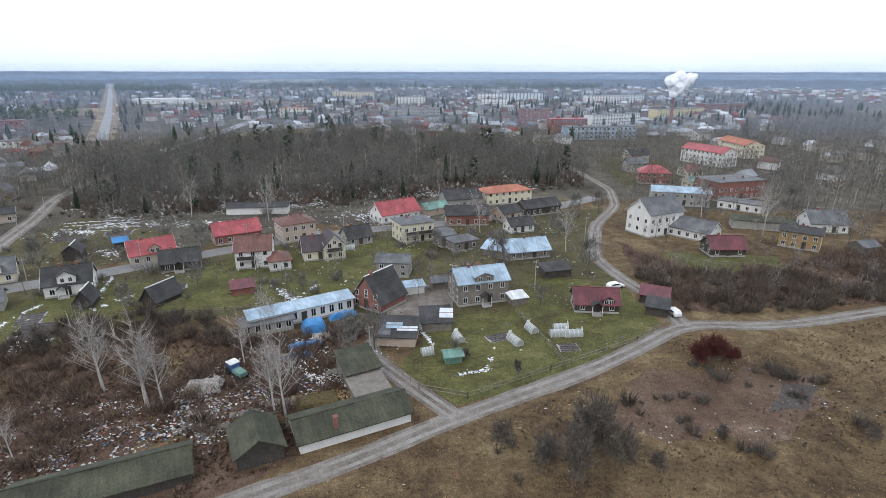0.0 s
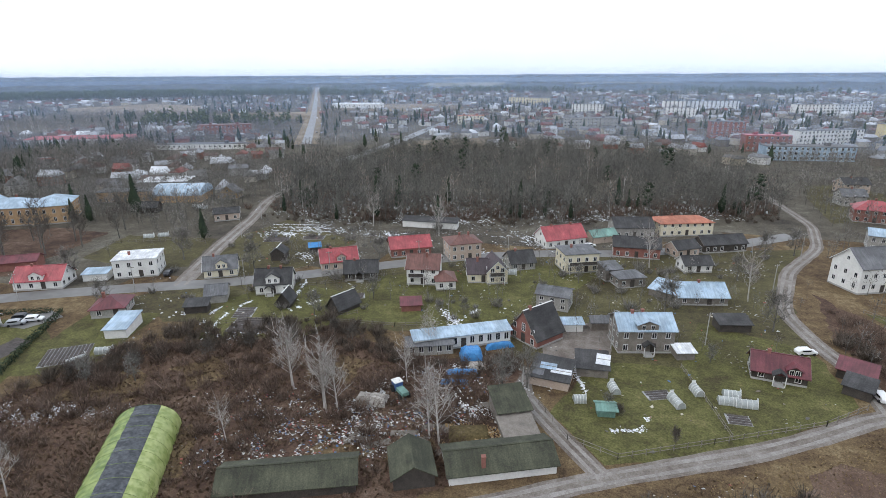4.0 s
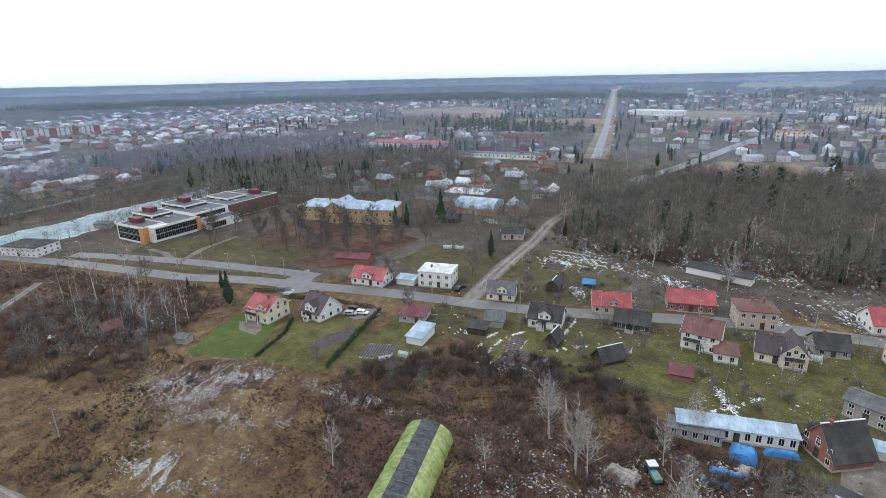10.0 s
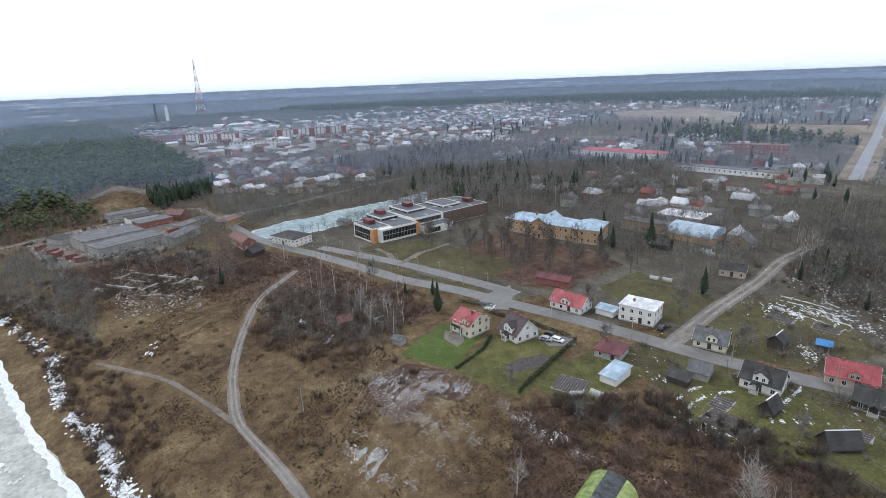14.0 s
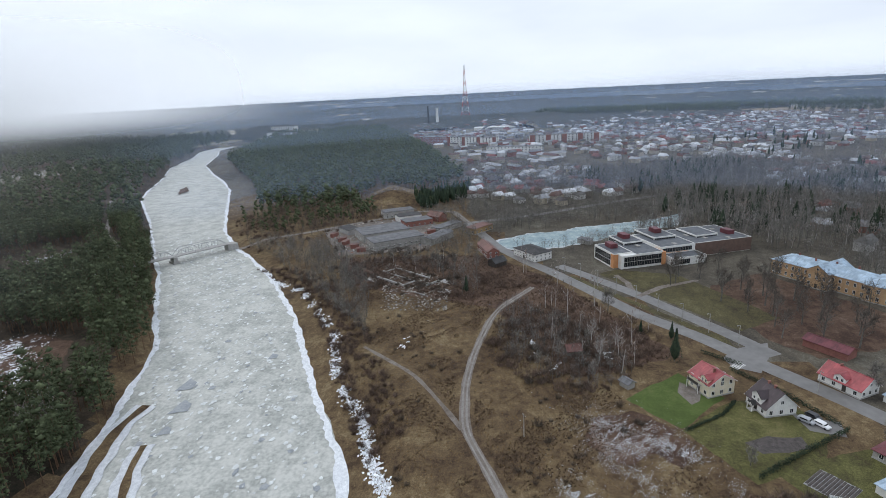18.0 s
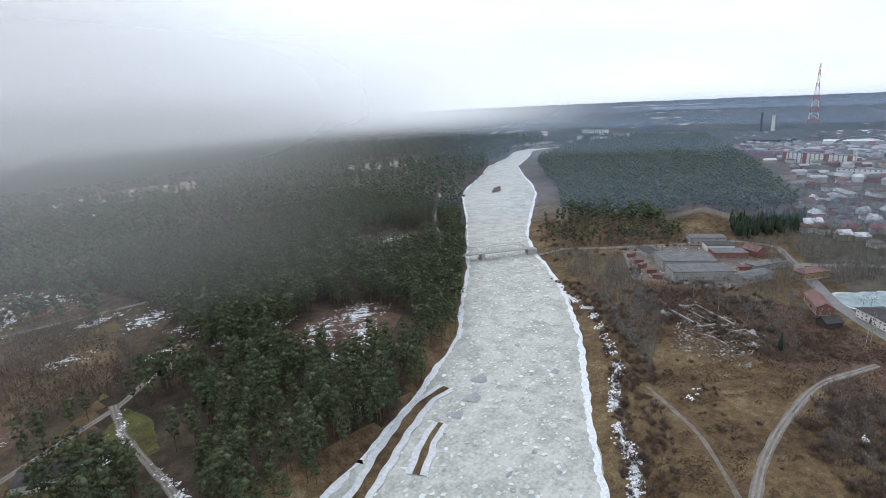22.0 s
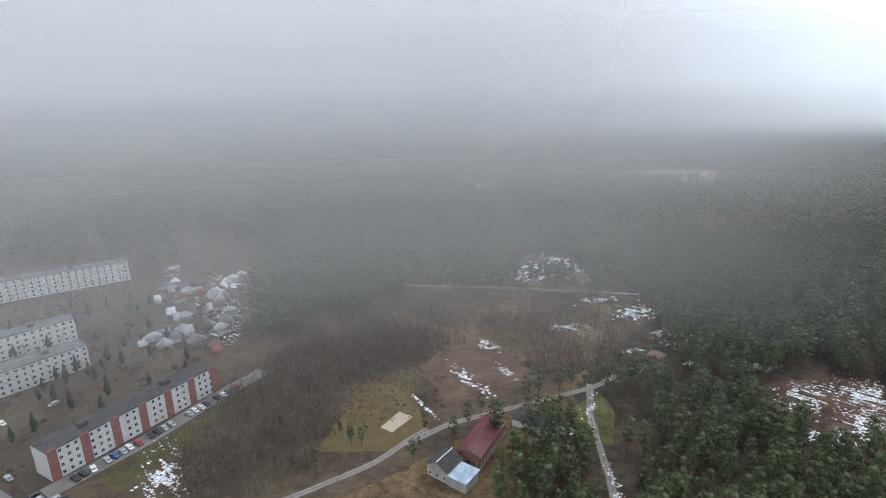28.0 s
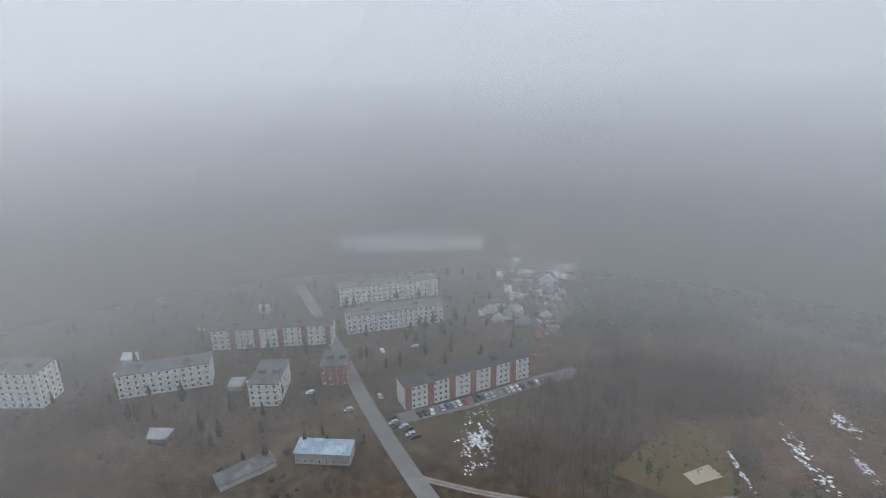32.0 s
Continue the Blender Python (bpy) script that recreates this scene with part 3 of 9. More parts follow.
area("waste_ground", "dull dark ground between the flats and the bog", [(94, -122), (130, -74), (220, -44), (330, -14), (560, -40), (420, -480), (0, -460), (-110, -420), (-130, -300), (-60, -230), (20, -165)], M_DULL, 0.012, "ground", 1.3)
area("garden_ground", "dull mossy garden ground between the houses", [(-130, 98), (-104, 94), (-62, 104), (-30, 108), (-16, 102), (2, 104), (16, 106), (44, 124), (46, 146), (52, 176), (62, 204), (34, 194), (2, 178), (-20, 172), (-48, 159), (-69, 144), (-90, 128), (-118, 111)], M_MOSS, 0.016, "lawn", 1.2)
area("lawn", "bright green mown lawn behind a hedge", [(-148, 34), (-133, 46), (-149, 64), (-164, 55)], M_LAWN2, 0.03)
area("lawn", "yellow-green lawn of the white house", [(-132, 46), (-111, 57), (-120, 76), (-136, 88), (-149, 78), (-147, 64)], M_LAWN, 0.034)
area("lawn", "garden grass behind a dark hedge", [(-117, 62), (-101, 70), (-108, 97), (-126, 92)], M_LAWN, 0.03)
area("lawn", "olive lawn by the road junction", [(-104, 94), (-92, 106), (-108, 117), (-120, 106)], M_MOSS, 0.03)
area("lawn", "garden grass with snow remnants", [(-90, 88), (-66, 96), (-58, 122), (-88, 126), (-98, 110)], M_LAWN, 0.037)
area("lawn", "yellowish lawn round the family houses", [(-64, 108), (-30, 112), (-14, 128), (-6, 150), (4, 172), (-40, 152), (-66, 138)], M_LAWN, 0.026)
area("lawn", "green allotment with greenhouses", [(-8, 84), (2, 73), (12, 77), (26, 86), (38, 95), (46, 103), (44, 124), (22, 132), (16, 108), (0, 106), (-4, 95)], M_LAWN, 0.03)
area("lawn", "allotment grass with snow by the wood", [(-136, 150), (-112, 120), (-92, 138), (-88, 168), (-130, 188)], M_MOSS, 0.03)
area("lawn", "back garden of the flat-roofed house", [(-136, 122), (-128, 128), (-140, 156), (-176, 150), (-168, 124)], M_MOSS, 0.03)
area("lawn", "grass strip between the carriageways", [(-182, 81), (-190, 80), (-262, 33), (-258, 31)], M_MOSS, 0.04)
area("junction", "wet asphalt junction where the carriageways meet", [(-186, 93), (-177, 90), (-164, 81), (-168, 74), (-174, 73), (-180, 78), (-183, 84)], M_ASPHALT, 0.07, "road", 0.2)
area("path", "pale paved path to the school door", [(-238, 56), (-250, 56.5), (-262, 53.5), (-262, 56), (-250, 59.5), (-236, 59)], M_GRAVEL, 0.06, "path", 0.2)
area("path", "pale path across the school lawn", [(-234, 58), (-245, 70.5), (-254, 91), (-252, 92), (-243, 73), (-232, 60)], M_GRAVEL, 0.065, "path", 0.2)
area("lawn", "lawn in front of the modern school", [(-196, 88), (-264, 46), (-270, 56), (-262, 84), (-236, 96), (-208, 108)], M_MOSS, 0.028)
area("lawn", "lawn below the white office house", [(62, 150), (96, 146), (92, 134), (70, 132)], M_LAWN, 0.03)
area("lawn", "worn grass below the red-roofed flats", [(84, 246), (120, 262), (134, 296), (118, 340), (96, 330), (88, 296)], M_MOSS, 0.03)
area("yard", "grey gravel yard behind the brick house", [(-12, 104), (2, 104), (2, 122), (-8, 124), (-14, 116)], M_GRAVEL, 0.03, "yard")
area("park_ground", "brown leaf-covered park ground under bare trees", [(-232, 88), (-188, 95), (-174, 104), (-186, 150), (-214, 150), (-262, 124), (-246, 96)], M_EARTH, 0.026, "ground", 1.3)
area("scrub_ground", "dark brown scrub ground with litter", [(-108, 54), (-60, 26), (-24, 56), (-10, 72), (-16, 100), (-44, 96), (-62, 104), (-96, 84)], M_EARTH, 0.02, "ground", 1.3)
for poly in ([(-100, 62), (-88, 60), (-82, 68), (-92, 74)], [(-74, 52), (-64, 46), (-58, 54), (-68, 62)], [(-60, 84), (-48, 82), (-46, 90), (-58, 92)], [(-44, 60), (-36, 58), (-34, 66), (-42, 68)], [(-84, 76), (-74, 72), (-70, 80), (-80, 84)], [(-30, 64), (-24, 66), (-26, 72), (-32, 72)]):
    area("grass_patch", "patch of dry straw grass in the scrub", poly, M_GROUND, 0.03, "grass", 2.2)
area("scrub_ground", "brown overgrown ground with shrubs", [(52, 108), (110, 114), (200, 150), (190, 190), (120, 150), (70, 130), (54, 160), (50, 130)], M_EARTH, 0.02, "ground", 1.3)
area("scrub_ground", "wet brown waste land by the yards", [(-220, -6), (-160, 20), (-176, 60), (-250, 26), (-300, -10), (-300, -100), (-250, -80)], M_EARTH, 0.02, "ground", 1.3)
area("sports_field", "ochre sports field with a sand court", [(54, -177), (42, -220), (21, -237), (16, -205), (11, -187), (24, -176)], M_MEADOW, 0.03, "field")
area("sand_court", "pale sand volleyball court", [(31, -191), (26, -187.5), (18, -198), (24, -202)], M_SAND, 0.05, "court", 0.1)
for lb, poly, mt in (("snow-streaked sand slope by the wood road", [(-47.5, -351.6), (-60, -384), (-69.5, -401.5), (-79.7, -407.7), (-72, -380), (-65.3, -358.3)], M_EARTH), ("snow-streaked sand slope in the wood", [(-83.7, -402.8), (-92, -420), (-100.5, -422.9), (-95, -395), (-91.5, -375), (-82.2, -361.2)], M_EARTH),
                     ("brown clearing with garden plots far in the forest", [(-250, -911), (-336, -883), (-457, -880), (-415, -786), (-295, -742)], M_BROWNFIELD), ("pale clearing far in the forest", [(-673, -793), (-847, -706), (-767, -640), (-652, -679)], M_PALEFIELD),
                     ("wide brown field beyond the forest", [(-117, -1720), (-495, -1720), (-393, -1425), (-77, -1253)], M_BROWNFIELD), ("reddish bog meadow", [(4, -205), (-18, -212), (-40, -226), (-30, -250), (0, -262), (16, -240)], M_REDEARTH), ("ochre glade by the wood road", [(-84, -318), (-100, -312), (-104, -300), (-88, -298)], M_MEADOW)):
    area("clearing", lb, poly, mt, 0.1, "clearing", 2.5)
    OPEN.append(poly)
area("lawn", "small lawn between pines", [(-47, -199), (-64, -214), (-66, -197), (-58, -176), (-50, -176)], M_LAWN, 0.03)
area("lawn", "grass before the apartment house", [(118, -158), (128, -166), (108, -200), (98, -218), (92, -206)], M_MOSS, 0.03)
road("dirt_track", "stony path with snow between the pines", [(-62, -220), (-55, -196), (-51, -156), (-47, -134), (-40, -118)], 3.0, M_GRAVEL, 0.075, cat="path", wob=0.3)
area("clearing", "snow-flecked clearing among pines", [(-176, -222), (-196, -210), (-188, -184), (-164, -171), (-135, -160), (-126, -190), (-132, -214)], M_EARTH, 0.03, "ground", 1.3)
area("scrub_ground", "brown boggy scrub beyond the road", [(60, -250), (-70, -240), (-110, -330), (-90, -420), (0, -400), (90, -340)], M_BOG, 0.02, "ground", 1.3)
area("yard", "concrete works yard with puddles", [(-367, -131), (-303, -102), (-314, -48), (-354, -37), (-404, -62), (-389, -110)], M_GRAVEL, 0.03, "yard")
POND = [(-321, -6), (-330, -4), (-341, 9), (-347, 20), (-350, 37), (-359, 50), (-364, 67), (-372, 93), (-382, 113), (-393, 126), (-378, 122), (-358, 114), (-350, 97), (-338, 72), (-322, 50), (-315, 34), (-311, 22), (-312, 3)]
area("pond_shore", "white snowy rim of the pond", [(x * 1.0 + (x + 342) * 0.06, y + (y - 50) * 0.045) for x, y in POND], M_SNOW, 0.03, "ice", 1.8)
area("pond_ice", "frozen pale turquoise pond", POND, M_PONDICE, 0.05, "water", 1.2)
OPEN += [POND, [(-300, 40), (-262, 54), (-268, 86), (-276, 110), (-300, 140), (-330, 110)], [(-186, 93), (-264, 44), (-270, 56), (-262, 84), (-236, 96)]]


def plot(px, py, pw, ph, pa, rows):
    """A dug bed: earth ridges with frost lying in the furrows between."""
    th = tagged(new("garden_plot", mesh_of("garden_plot", boxes((-pw / 2, pw / 2, -ph / 2, ph / 2, 0, 0.05)), M_FROST)), "dug grey garden plot with frost in the furrows", "garden plot", kind="structure")
    th.matrix_basis = pose(px, py, 0.03, 0, 0, pa)
    for i in range(rows):
        y = -ph / 2 + ph * (i + 0.5) / rows
        part("furrow_ridge", prism(bmesh.new(), [(y - ph / rows * 0.46, 0.04), (y + ph / rows * 0.46, 0.04), (y + ph / rows * 0.25, 0.16), (y - ph / rows * 0.25, 0.16)], -pw / 2 + rng.uniform(0, 0.5), pw / 2 - rng.uniform(0, 0.7), "x"), M_PLOT, th)


for a in ((-111, 73.5, 8.5, 9, -52, 12), (-81, 98.5, 11.5, 8, 14, 12), (-66, 122, 6, 4, 25, 4), (11, 96, 5, 3, 25, 4), (24, 92, 4, 3, 5, 4), (-118, 162, 9, 6, 20, 6), (-106, 168, 8, 5, 20, 5), (-88, 104, 5, 6, 22, 5)):
    plot(*a)
area("soil_bed", "ragged dark soil bed in the lawn", [(-127.3, 60.8), (-129.8, 67.4), (-129.8, 76.7), (-125.3, 75.7), (-123.5, 70), (-122.9, 63.3)], M_PLOT, 0.06, "garden plot", 0.5)
area("paving", "grey paved terrace beside the villa", [(-158, 53.5), (-153, 58), (-147, 56), (-145, 53), (-152, 50.8)], M_GRAVEL, 0.06, "paving", 0.2)
area("paving", "grey paved parking yard", [(-141, 79), (-133, 80), (-130, 88), (-137, 90)], M_ASPHALT, 0.06, "paving", 0.2)
area("bare_earth", "reddish bare earth track ground on the meadow", [(27.7, 76.9), (36.9, 83.5), (48.6, 84), (63.7, 82.7), (60.8, 74), (45, 62.6), (39.8, 66), (25.3, 65.8)], M_REDEARTH, 0.03, "ground", 2.6)
area("burnt_patch", "dark burnt patch in the grass", [(58.3, 79.9), (62.9, 78.6), (57.2, 72.4), (50.4, 70.8)], M_PLOT, 0.05, "ground", 1.2)

# ---- houses ----
_fr = bmesh.new()
for d in ((-0.55, 0.55, -0.04, 0.06, -0.7, -0.6), (-0.55, 0.55, -0.04, 0.06, 0.6, 0.7), (-0.55, -0.45, -0.04, 0.06, -0.6, 0.6), (0.45, 0.55, -0.04, 0.06, -0.6, 0.6), (-0.04, 0.04, -0.03, 0.06, -0.6, 0.6)):
    box(_fr, *d)
FRAME_ME = mesh_of("window_frame", _fr, M_FRAME)
PANE_ME = mesh_of("pane", boxes((-0.46, 0.46, -0.012, 0.03, -0.61, 0.61)), M_GLASS)
DOOR_ME = mesh_of("door", boxes((-0.5, 0.5, -0.05, 0.05, 0, 2.05), (-0.58, -0.5, -0.08, 0.05, 0, 2.13), (0.5, 0.58, -0.08, 0.05, 0, 2.13), (-0.5, 0.5, -0.08, 0.05, 2.05, 2.13)), M_DARKWOOD)


def window(parent, x, y, z, turn=0, sx=1.0, sz=1.0):
    w = child("window", FRAME_ME, parent, pose(x, y, z, 0, 0, turn) @ Matrix.Diagonal((sx, 1, sz, 1)))
    child("pane", PANE_ME, w)


def facade(parent, w, d, storeys, first=1.5, rise=2.8, faces="flrb", pitch=2.5, sx=1.0, sz=1.0, skip=()):
    """Rows of windows on the sides of a box w by d: front (y = 0), left, right and back."""
    for side in faces:
        length = w if side in "fb" else d
        n = max(1, int(length / pitch))
        for k in range(storeys):
            z = first + k * rise
            for i in range(n):
                u = length * (i + 0.5) / n
                if side == "f" and k == 0 and i in skip:
                    continue
                x, y, a = {"f": (u, -0.01, 0), "b": (u, d + 0.01, 180), "l": (-0.01, u, -90), "r": (w + 0.01, u, 90)}[side]
                window(parent, x, y, z, a, sx, sz)


def gable_roof(bm, w, d, e, r, o=0.45, t=0.16, along=True):
    span, run = (d, w) if along else (w, d)
    s = r / (span / 2)
    out = [(-o, e - o * s), (span / 2, e + r), (span + o, e - o * s), (span + o, e - o * s + t), (span / 2, e + r + t * 1.2), (-o, e - o * s + t)]
    return prism(bm, out, -o, run + o, "x" if along else "y")


def hip_roof(bm, w, d, e, r, o=0.45):
    k = min(w, d) / 2 * 0.95
    lo = [bm.verts.new(p) for p in ((-o, -o, e), (w + o, -o, e), (w + o, d + o, e), (-o, d + o, e))]
    base = [bm.verts.new((v.co.x, v.co.y, e - 0.15)) for v in lo]
    if w >= d:
        a, b = bm.verts.new((k, d / 2, e + r)), bm.verts.new((w - k, d / 2, e + r))
        faces = ((lo[0], lo[1], b, a), (lo[1], lo[2], b), (lo[2], lo[3], a, b), (lo[3], lo[0], a))
    else:
        a, b = bm.verts.new((w / 2, k, e + r)), bm.verts.new((w / 2, d - k, e + r))
        faces = ((lo[0], lo[1], a), (lo[1], lo[2], b, a), (lo[2], lo[3], b), (lo[3], lo[0], a, b))
    for q in faces:
        bm.faces.new(q)
    for i in range(4):
        bm.faces.new((base[i], base[(i + 1) % 4], lo[(i + 1) % 4], lo[i]))
    bm.faces.new(base[::-1])
    return bm


def house(label, a, b, d, e, r, wall, roof, form="along", storeys=1, chim=((0.3, 0.5),), dormer=None, name="house", cat="house", windows="flrb",
          door=0.5, pitch=2.6, first=1.45, group="houses of the town", z=0.0, rise=2.8, sx=1.0, sz=1.0, plinth=True):
    """A house on the front line a-b, seen from left to right, d deep, e to the eaves and r more to the ridge."""
    (ax, ay), (bx, by) = a, b
    w = math.hypot(bx - ax, by - ay)
    FOOT.append(((ax + bx) / 2 - (by - ay) / w * d / 2, (ay + by) / 2 + (bx - ax) / w * d / 2, math.hypot(w, d) * 0.42))
    th = tagged(new(name), label, cat, group)
    th.matrix_basis = pose(ax, ay, z, 0, 0, math.degrees(math.atan2(by - ay, bx - ax)))
    bm = bmesh.new()
    if form == "along":
        prism(bm, [(0, 0), (d, 0), (d, e), (d / 2, e + r), (0, e)], 0, w, "x")
    elif form == "across":
        prism(bm, [(0, 0), (w, 0), (w, e), (w / 2, e + r), (0, e)], 0, d, "y")
    elif form == "mono":
        prism(bm, [(0, 0), (d, 0), (d, e + r), (0, e)], 0, w, "x")
    else:
        box(bm, 0, w, 0, d, 0, e)
    part("wall", bm, wall, th)
    bm = bmesh.new()
    if form == "along":
        gable_roof(bm, w, d, e, r)
    elif form == "across":
        gable_roof(bm, w, d, e, r, along=False)
    elif form == "hip":
        hip_roof(bm, w, d, e, r)
    elif form == "mono":
        o, s = 0.4, r / d
        prism(bm, [(-o, e - o * s), (d + o, e + r + o * s), (d + o, e + r + o * s + 0.14), (-o, e - o * s + 0.14)], -o, w + o, "x")
    else:
        box(bm, -0.25, w + 0.25, -0.25, d + 0.25, e, e + 0.3)
    part("roof", bm, roof, th)
    if form == "along":
        part("ridge_cap", boxes((-0.45, w + 0.45, d / 2 - 0.15, d / 2 + 0.15, e + r + 0.14, e + r + 0.24)), roof, th)
    elif form == "across":
        part("ridge_cap", boxes((w / 2 - 0.15, w / 2 + 0.15, -0.45, d + 0.45, e + r + 0.14, e + r + 0.24)), M_FRAME if roof is M_R_DARK and w < 9 else roof, th)
    if name == "house" and form in ("along", "across") and w < 16:
        span, run, ax_ = (d, w, "x") if form == "along" else (w, d, "y")
        o, k_ = 0.45, r / (span / 2)
        edge = [(-o - 0.03, e - o * k_ - 0.1), (span / 2, e + r - 0.1), (span + o + 0.03, e - o * k_ - 0.1), (span + o + 0.03, e - o * k_ + 0.1), (span / 2, e + r + 0.12), (-o - 0.03, e - o * k_ + 0.1)]
        for at in (-o - 0.06, run + o):
            part("bargeboard", prism(bmesh.new(), edge, at, at + 0.06, ax_), M_FRAME if wall in (M_WHITE, M_CREAM, M_PINKP) else M_LOG, th)
    if plinth and name == "house":
        part("plinth", boxes((-0.06, w + 0.06, -0.06, d + 0.06, 0, 0.45)), M_CONC, th)
    for cx, cy in chim:
        top = e + r + 0.7 if form != "flat" else e + 1.2
        c = part("chimney", boxes((w * cx - 0.3, w * cx + 0.3, d * cy - 0.3, d * cy + 0.3, e * 0.9, top), (w * cx - 0.36, w * cx + 0.36, d * cy - 0.36, d * cy + 0.36, top, top + 0.12)), M_BRICK, th)
    if windows:
        n = max(1, int(w / pitch))
        facade(th, w, d, storeys, first, rise, windows, pitch, sx, sz, (int(door * n),) if door is not None else ())
        if form in ("along", "across") and r > 2.4:
            for q in ((-0.01, d / 2, -90), (w + 0.01, d / 2, 90)) if form == "along" else ((w / 2, -0.01, 0), (w / 2, d + 0.01, 180)):
                window(th, q[0], q[1], e + r * 0.35, q[2], 0.9, 0.8)
    if door is not None and windows:
        child("door", DOOR_ME, th, pose(w * (int(door * max(1, int(w / pitch))) + 0.5) / max(1, int(w / pitch)), -0.02, 0.3))
    if dormer:
        u, dw, dz = dormer
        bm = prism(bmesh.new(), [(u * w - dw / 2, e - 0.4), (u * w + dw / 2, e - 0.4), (u * w + dw / 2, e + dz * 0.6), (u * w, e + dz), (u * w - dw / 2, e + dz * 0.6)], -0.08, d / 2 - 0.1, "y")
        dm = part("dormer", bm, wall, th)
        s, o, t = dz * 0.4 / (dw / 2), 0.3, 0.12
        c, zz = u * w, e + dz * 0.6
        bm = prism(bmesh.new(), [(c - dw / 2 - o, zz - o * s), (c, e + dz), (c + dw / 2 + o, zz - o * s), (c + dw / 2 + o, zz - o * s + t), (c, e + dz + t * 1.2), (c - dw / 2 - o, zz - o * s + t)], -0.4, d / 2, "y")
        part("dormer_roof", bm, roof, dm)
        for k in (-0.22, 0.22):
            window(th, c + dw * k, -0.1, e + dz * 0.3, 0, 0.75, 0.8)
    return th


def shed(label, a, b, d, e, r, wall, roof, form="along", cat="shed", **k):
    k = {"windows": "", "door": None, "chim": (), **k}
    return house(label, a, b, d, e, r, wall, roof, form, name="shed", cat=cat, group="sheds and barns", **k)


house("white plastered house with a front gable and grey slate roof", (-92.2, 114.4), (-83.5, 118.5), 7.5, 3.2, 3.2, M_WHITE, M_R_DARK, dormer=(0.5, 3.6, 3.0), chim=((0.35, 0.5), (0.7, 0.5)))
house("small cream house with a grey roof and front gable", (-114.8, 120.4), (-107, 125.5), 7, 2.8, 3.0, M_CREAM, M_R_GREY, dormer=(0.55, 3.2, 2.8))
house("white two-storey house with a flat white roof", (-140.5, 112.1), (-130.2, 118.4), 9.5, 5.7, 0.4, M_WHITE, M_R_WHITE, "flat", 2, chim=((0.3, 0.5),))
house("white house with a red sheet roof and front gable", (-159.9, 96.3), (-148.6, 102), 8.5, 2.9, 3.0, M_WHITE, M_R_RED, dormer=(0.5, 3.6, 2.6))
shed("grey board garage under a grey gable roof", (-101.3, 105.3), (-96.8, 108.1), 7, 2.4, 1.7, M_GREYP, M_R_GREY)
house("low house with a dark maroon hipped roof", (-122.2, 89), (-115.6, 93), 8, 2.5, 2.2, M_GREYP, M_R_MAROON, "hip")
shed("white board shed under a pale blue sheet roof", (-109.6, 81.9), (-105.1, 83.9), 8.5, 2.3, 0.7, M_WHITE, M_R_BLUE, "mono")
shed("dark wooden garden hut with a steep roof", (-105.6, 140.5), (-101.3, 142), 5, 2.6, 1.8, M_DARKWOOD, M_R_DARK, "across")
house("plastered house with a red sheet roof and white dormer", (-84.2, 136.3), (-75, 142.7), 8, 3.0, 3.0, M_PINKP, M_R_RED, dormer=(0.55, 2.8, 2.4))
house("dark wooden house with a porch and black felt roof", (-73.8, 131.5), (-65, 135.4), 7, 2.5, 2.6, M_DARKWOOD, M_R_DARK)
shed("long black-tarred barn with a steep gable roof", (-68, 111.4), (-64, 109.8), 7, 1.6, 2.8, M_DARKWOOD, M_R_DARK, "across", "barn")
shed("small black wooden hut with a snow-edged ridge", (-81.7, 108.9), (-78.3, 109.8), 5, 1.8, 2.4, M_DARKWOOD, M_R_DARK, "across")
house("white two-storey villa with balcony and brown tiled roof", (-55.2, 134.2), (-46.2, 136.3), 10, 5.0, 2.8, M_WHITE, M_R_BROWN, "along", 2, chim=((0.6, 0.4),))
house("white single-storey wing with a brown tiled roof", (-45.6, 132.6), (-40.6, 134.8), 7, 2.8, 1.6, M_WHITE, M_R_BROWN, "hip", chim=(), door=None)
shed("small shed with a dark red sheet roof", (-49.6, 116.4), (-45, 118.4), 3.6, 1.7, 0.7, M_BRICK, M_R_MAROON, "mono")
house("long brick house with a bright red sheet roof", (-68.8, 154.7), (-57.3, 161.7), 8.5, 3.2, 2.8, M_BRICK, M_R_RED, chim=())
house("pinkish two-storey house with a brown hipped roof", (-48.9, 156.9), (-40.2, 162.6), 9, 5.8, 1.8, M_PINKP, M_R_BROWN, "hip", 2, chim=((0.4, 0.5), (0.7, 0.5)))
house("long white house with a raspberry red sheet roof", (-21.1, 179.1), (-8.6, 188.2), 9, 3.2, 3.6, M_WHITE, M_R_RED, chim=((0.25, 0.5), (0.75, 0.5)))
house("cream house with a dark plum hipped roof", (-38.6, 140.6), (-33, 142.6), 9, 3.0, 3.0, M_CREAM, M_R_PLUM, "along", chim=((0.5, 0.4),))
house("cream gabled wing with balcony under a plum roof", (-33, 141.2), (-27.6, 143.6), 9, 4.0, 3.0, M_CREAM, M_R_PLUM, "across", 2, chim=(), door=None)
house("dark house with a black felt gable roof", (-28.5, 154.3), (-21.8, 158.3), 7.5, 2.4, 2.8, M_GREYP, M_R_DARK)
house("cream two-storey house with a low grey hipped roof", (-12.4, 156.7), (-3, 161.4), 9, 6.2, 0.9, M_CREAM, M_R_GREY, "hip", 2)
house("grey concrete house with a low dark slate roof", (-17.2, 129.4), (-9, 128.6), 6.5, 4.0, 1.2, M_GREYP, M_R_GREY, "along", 2, first=1.1, rise=1.8, chim=(), sz=0.7)
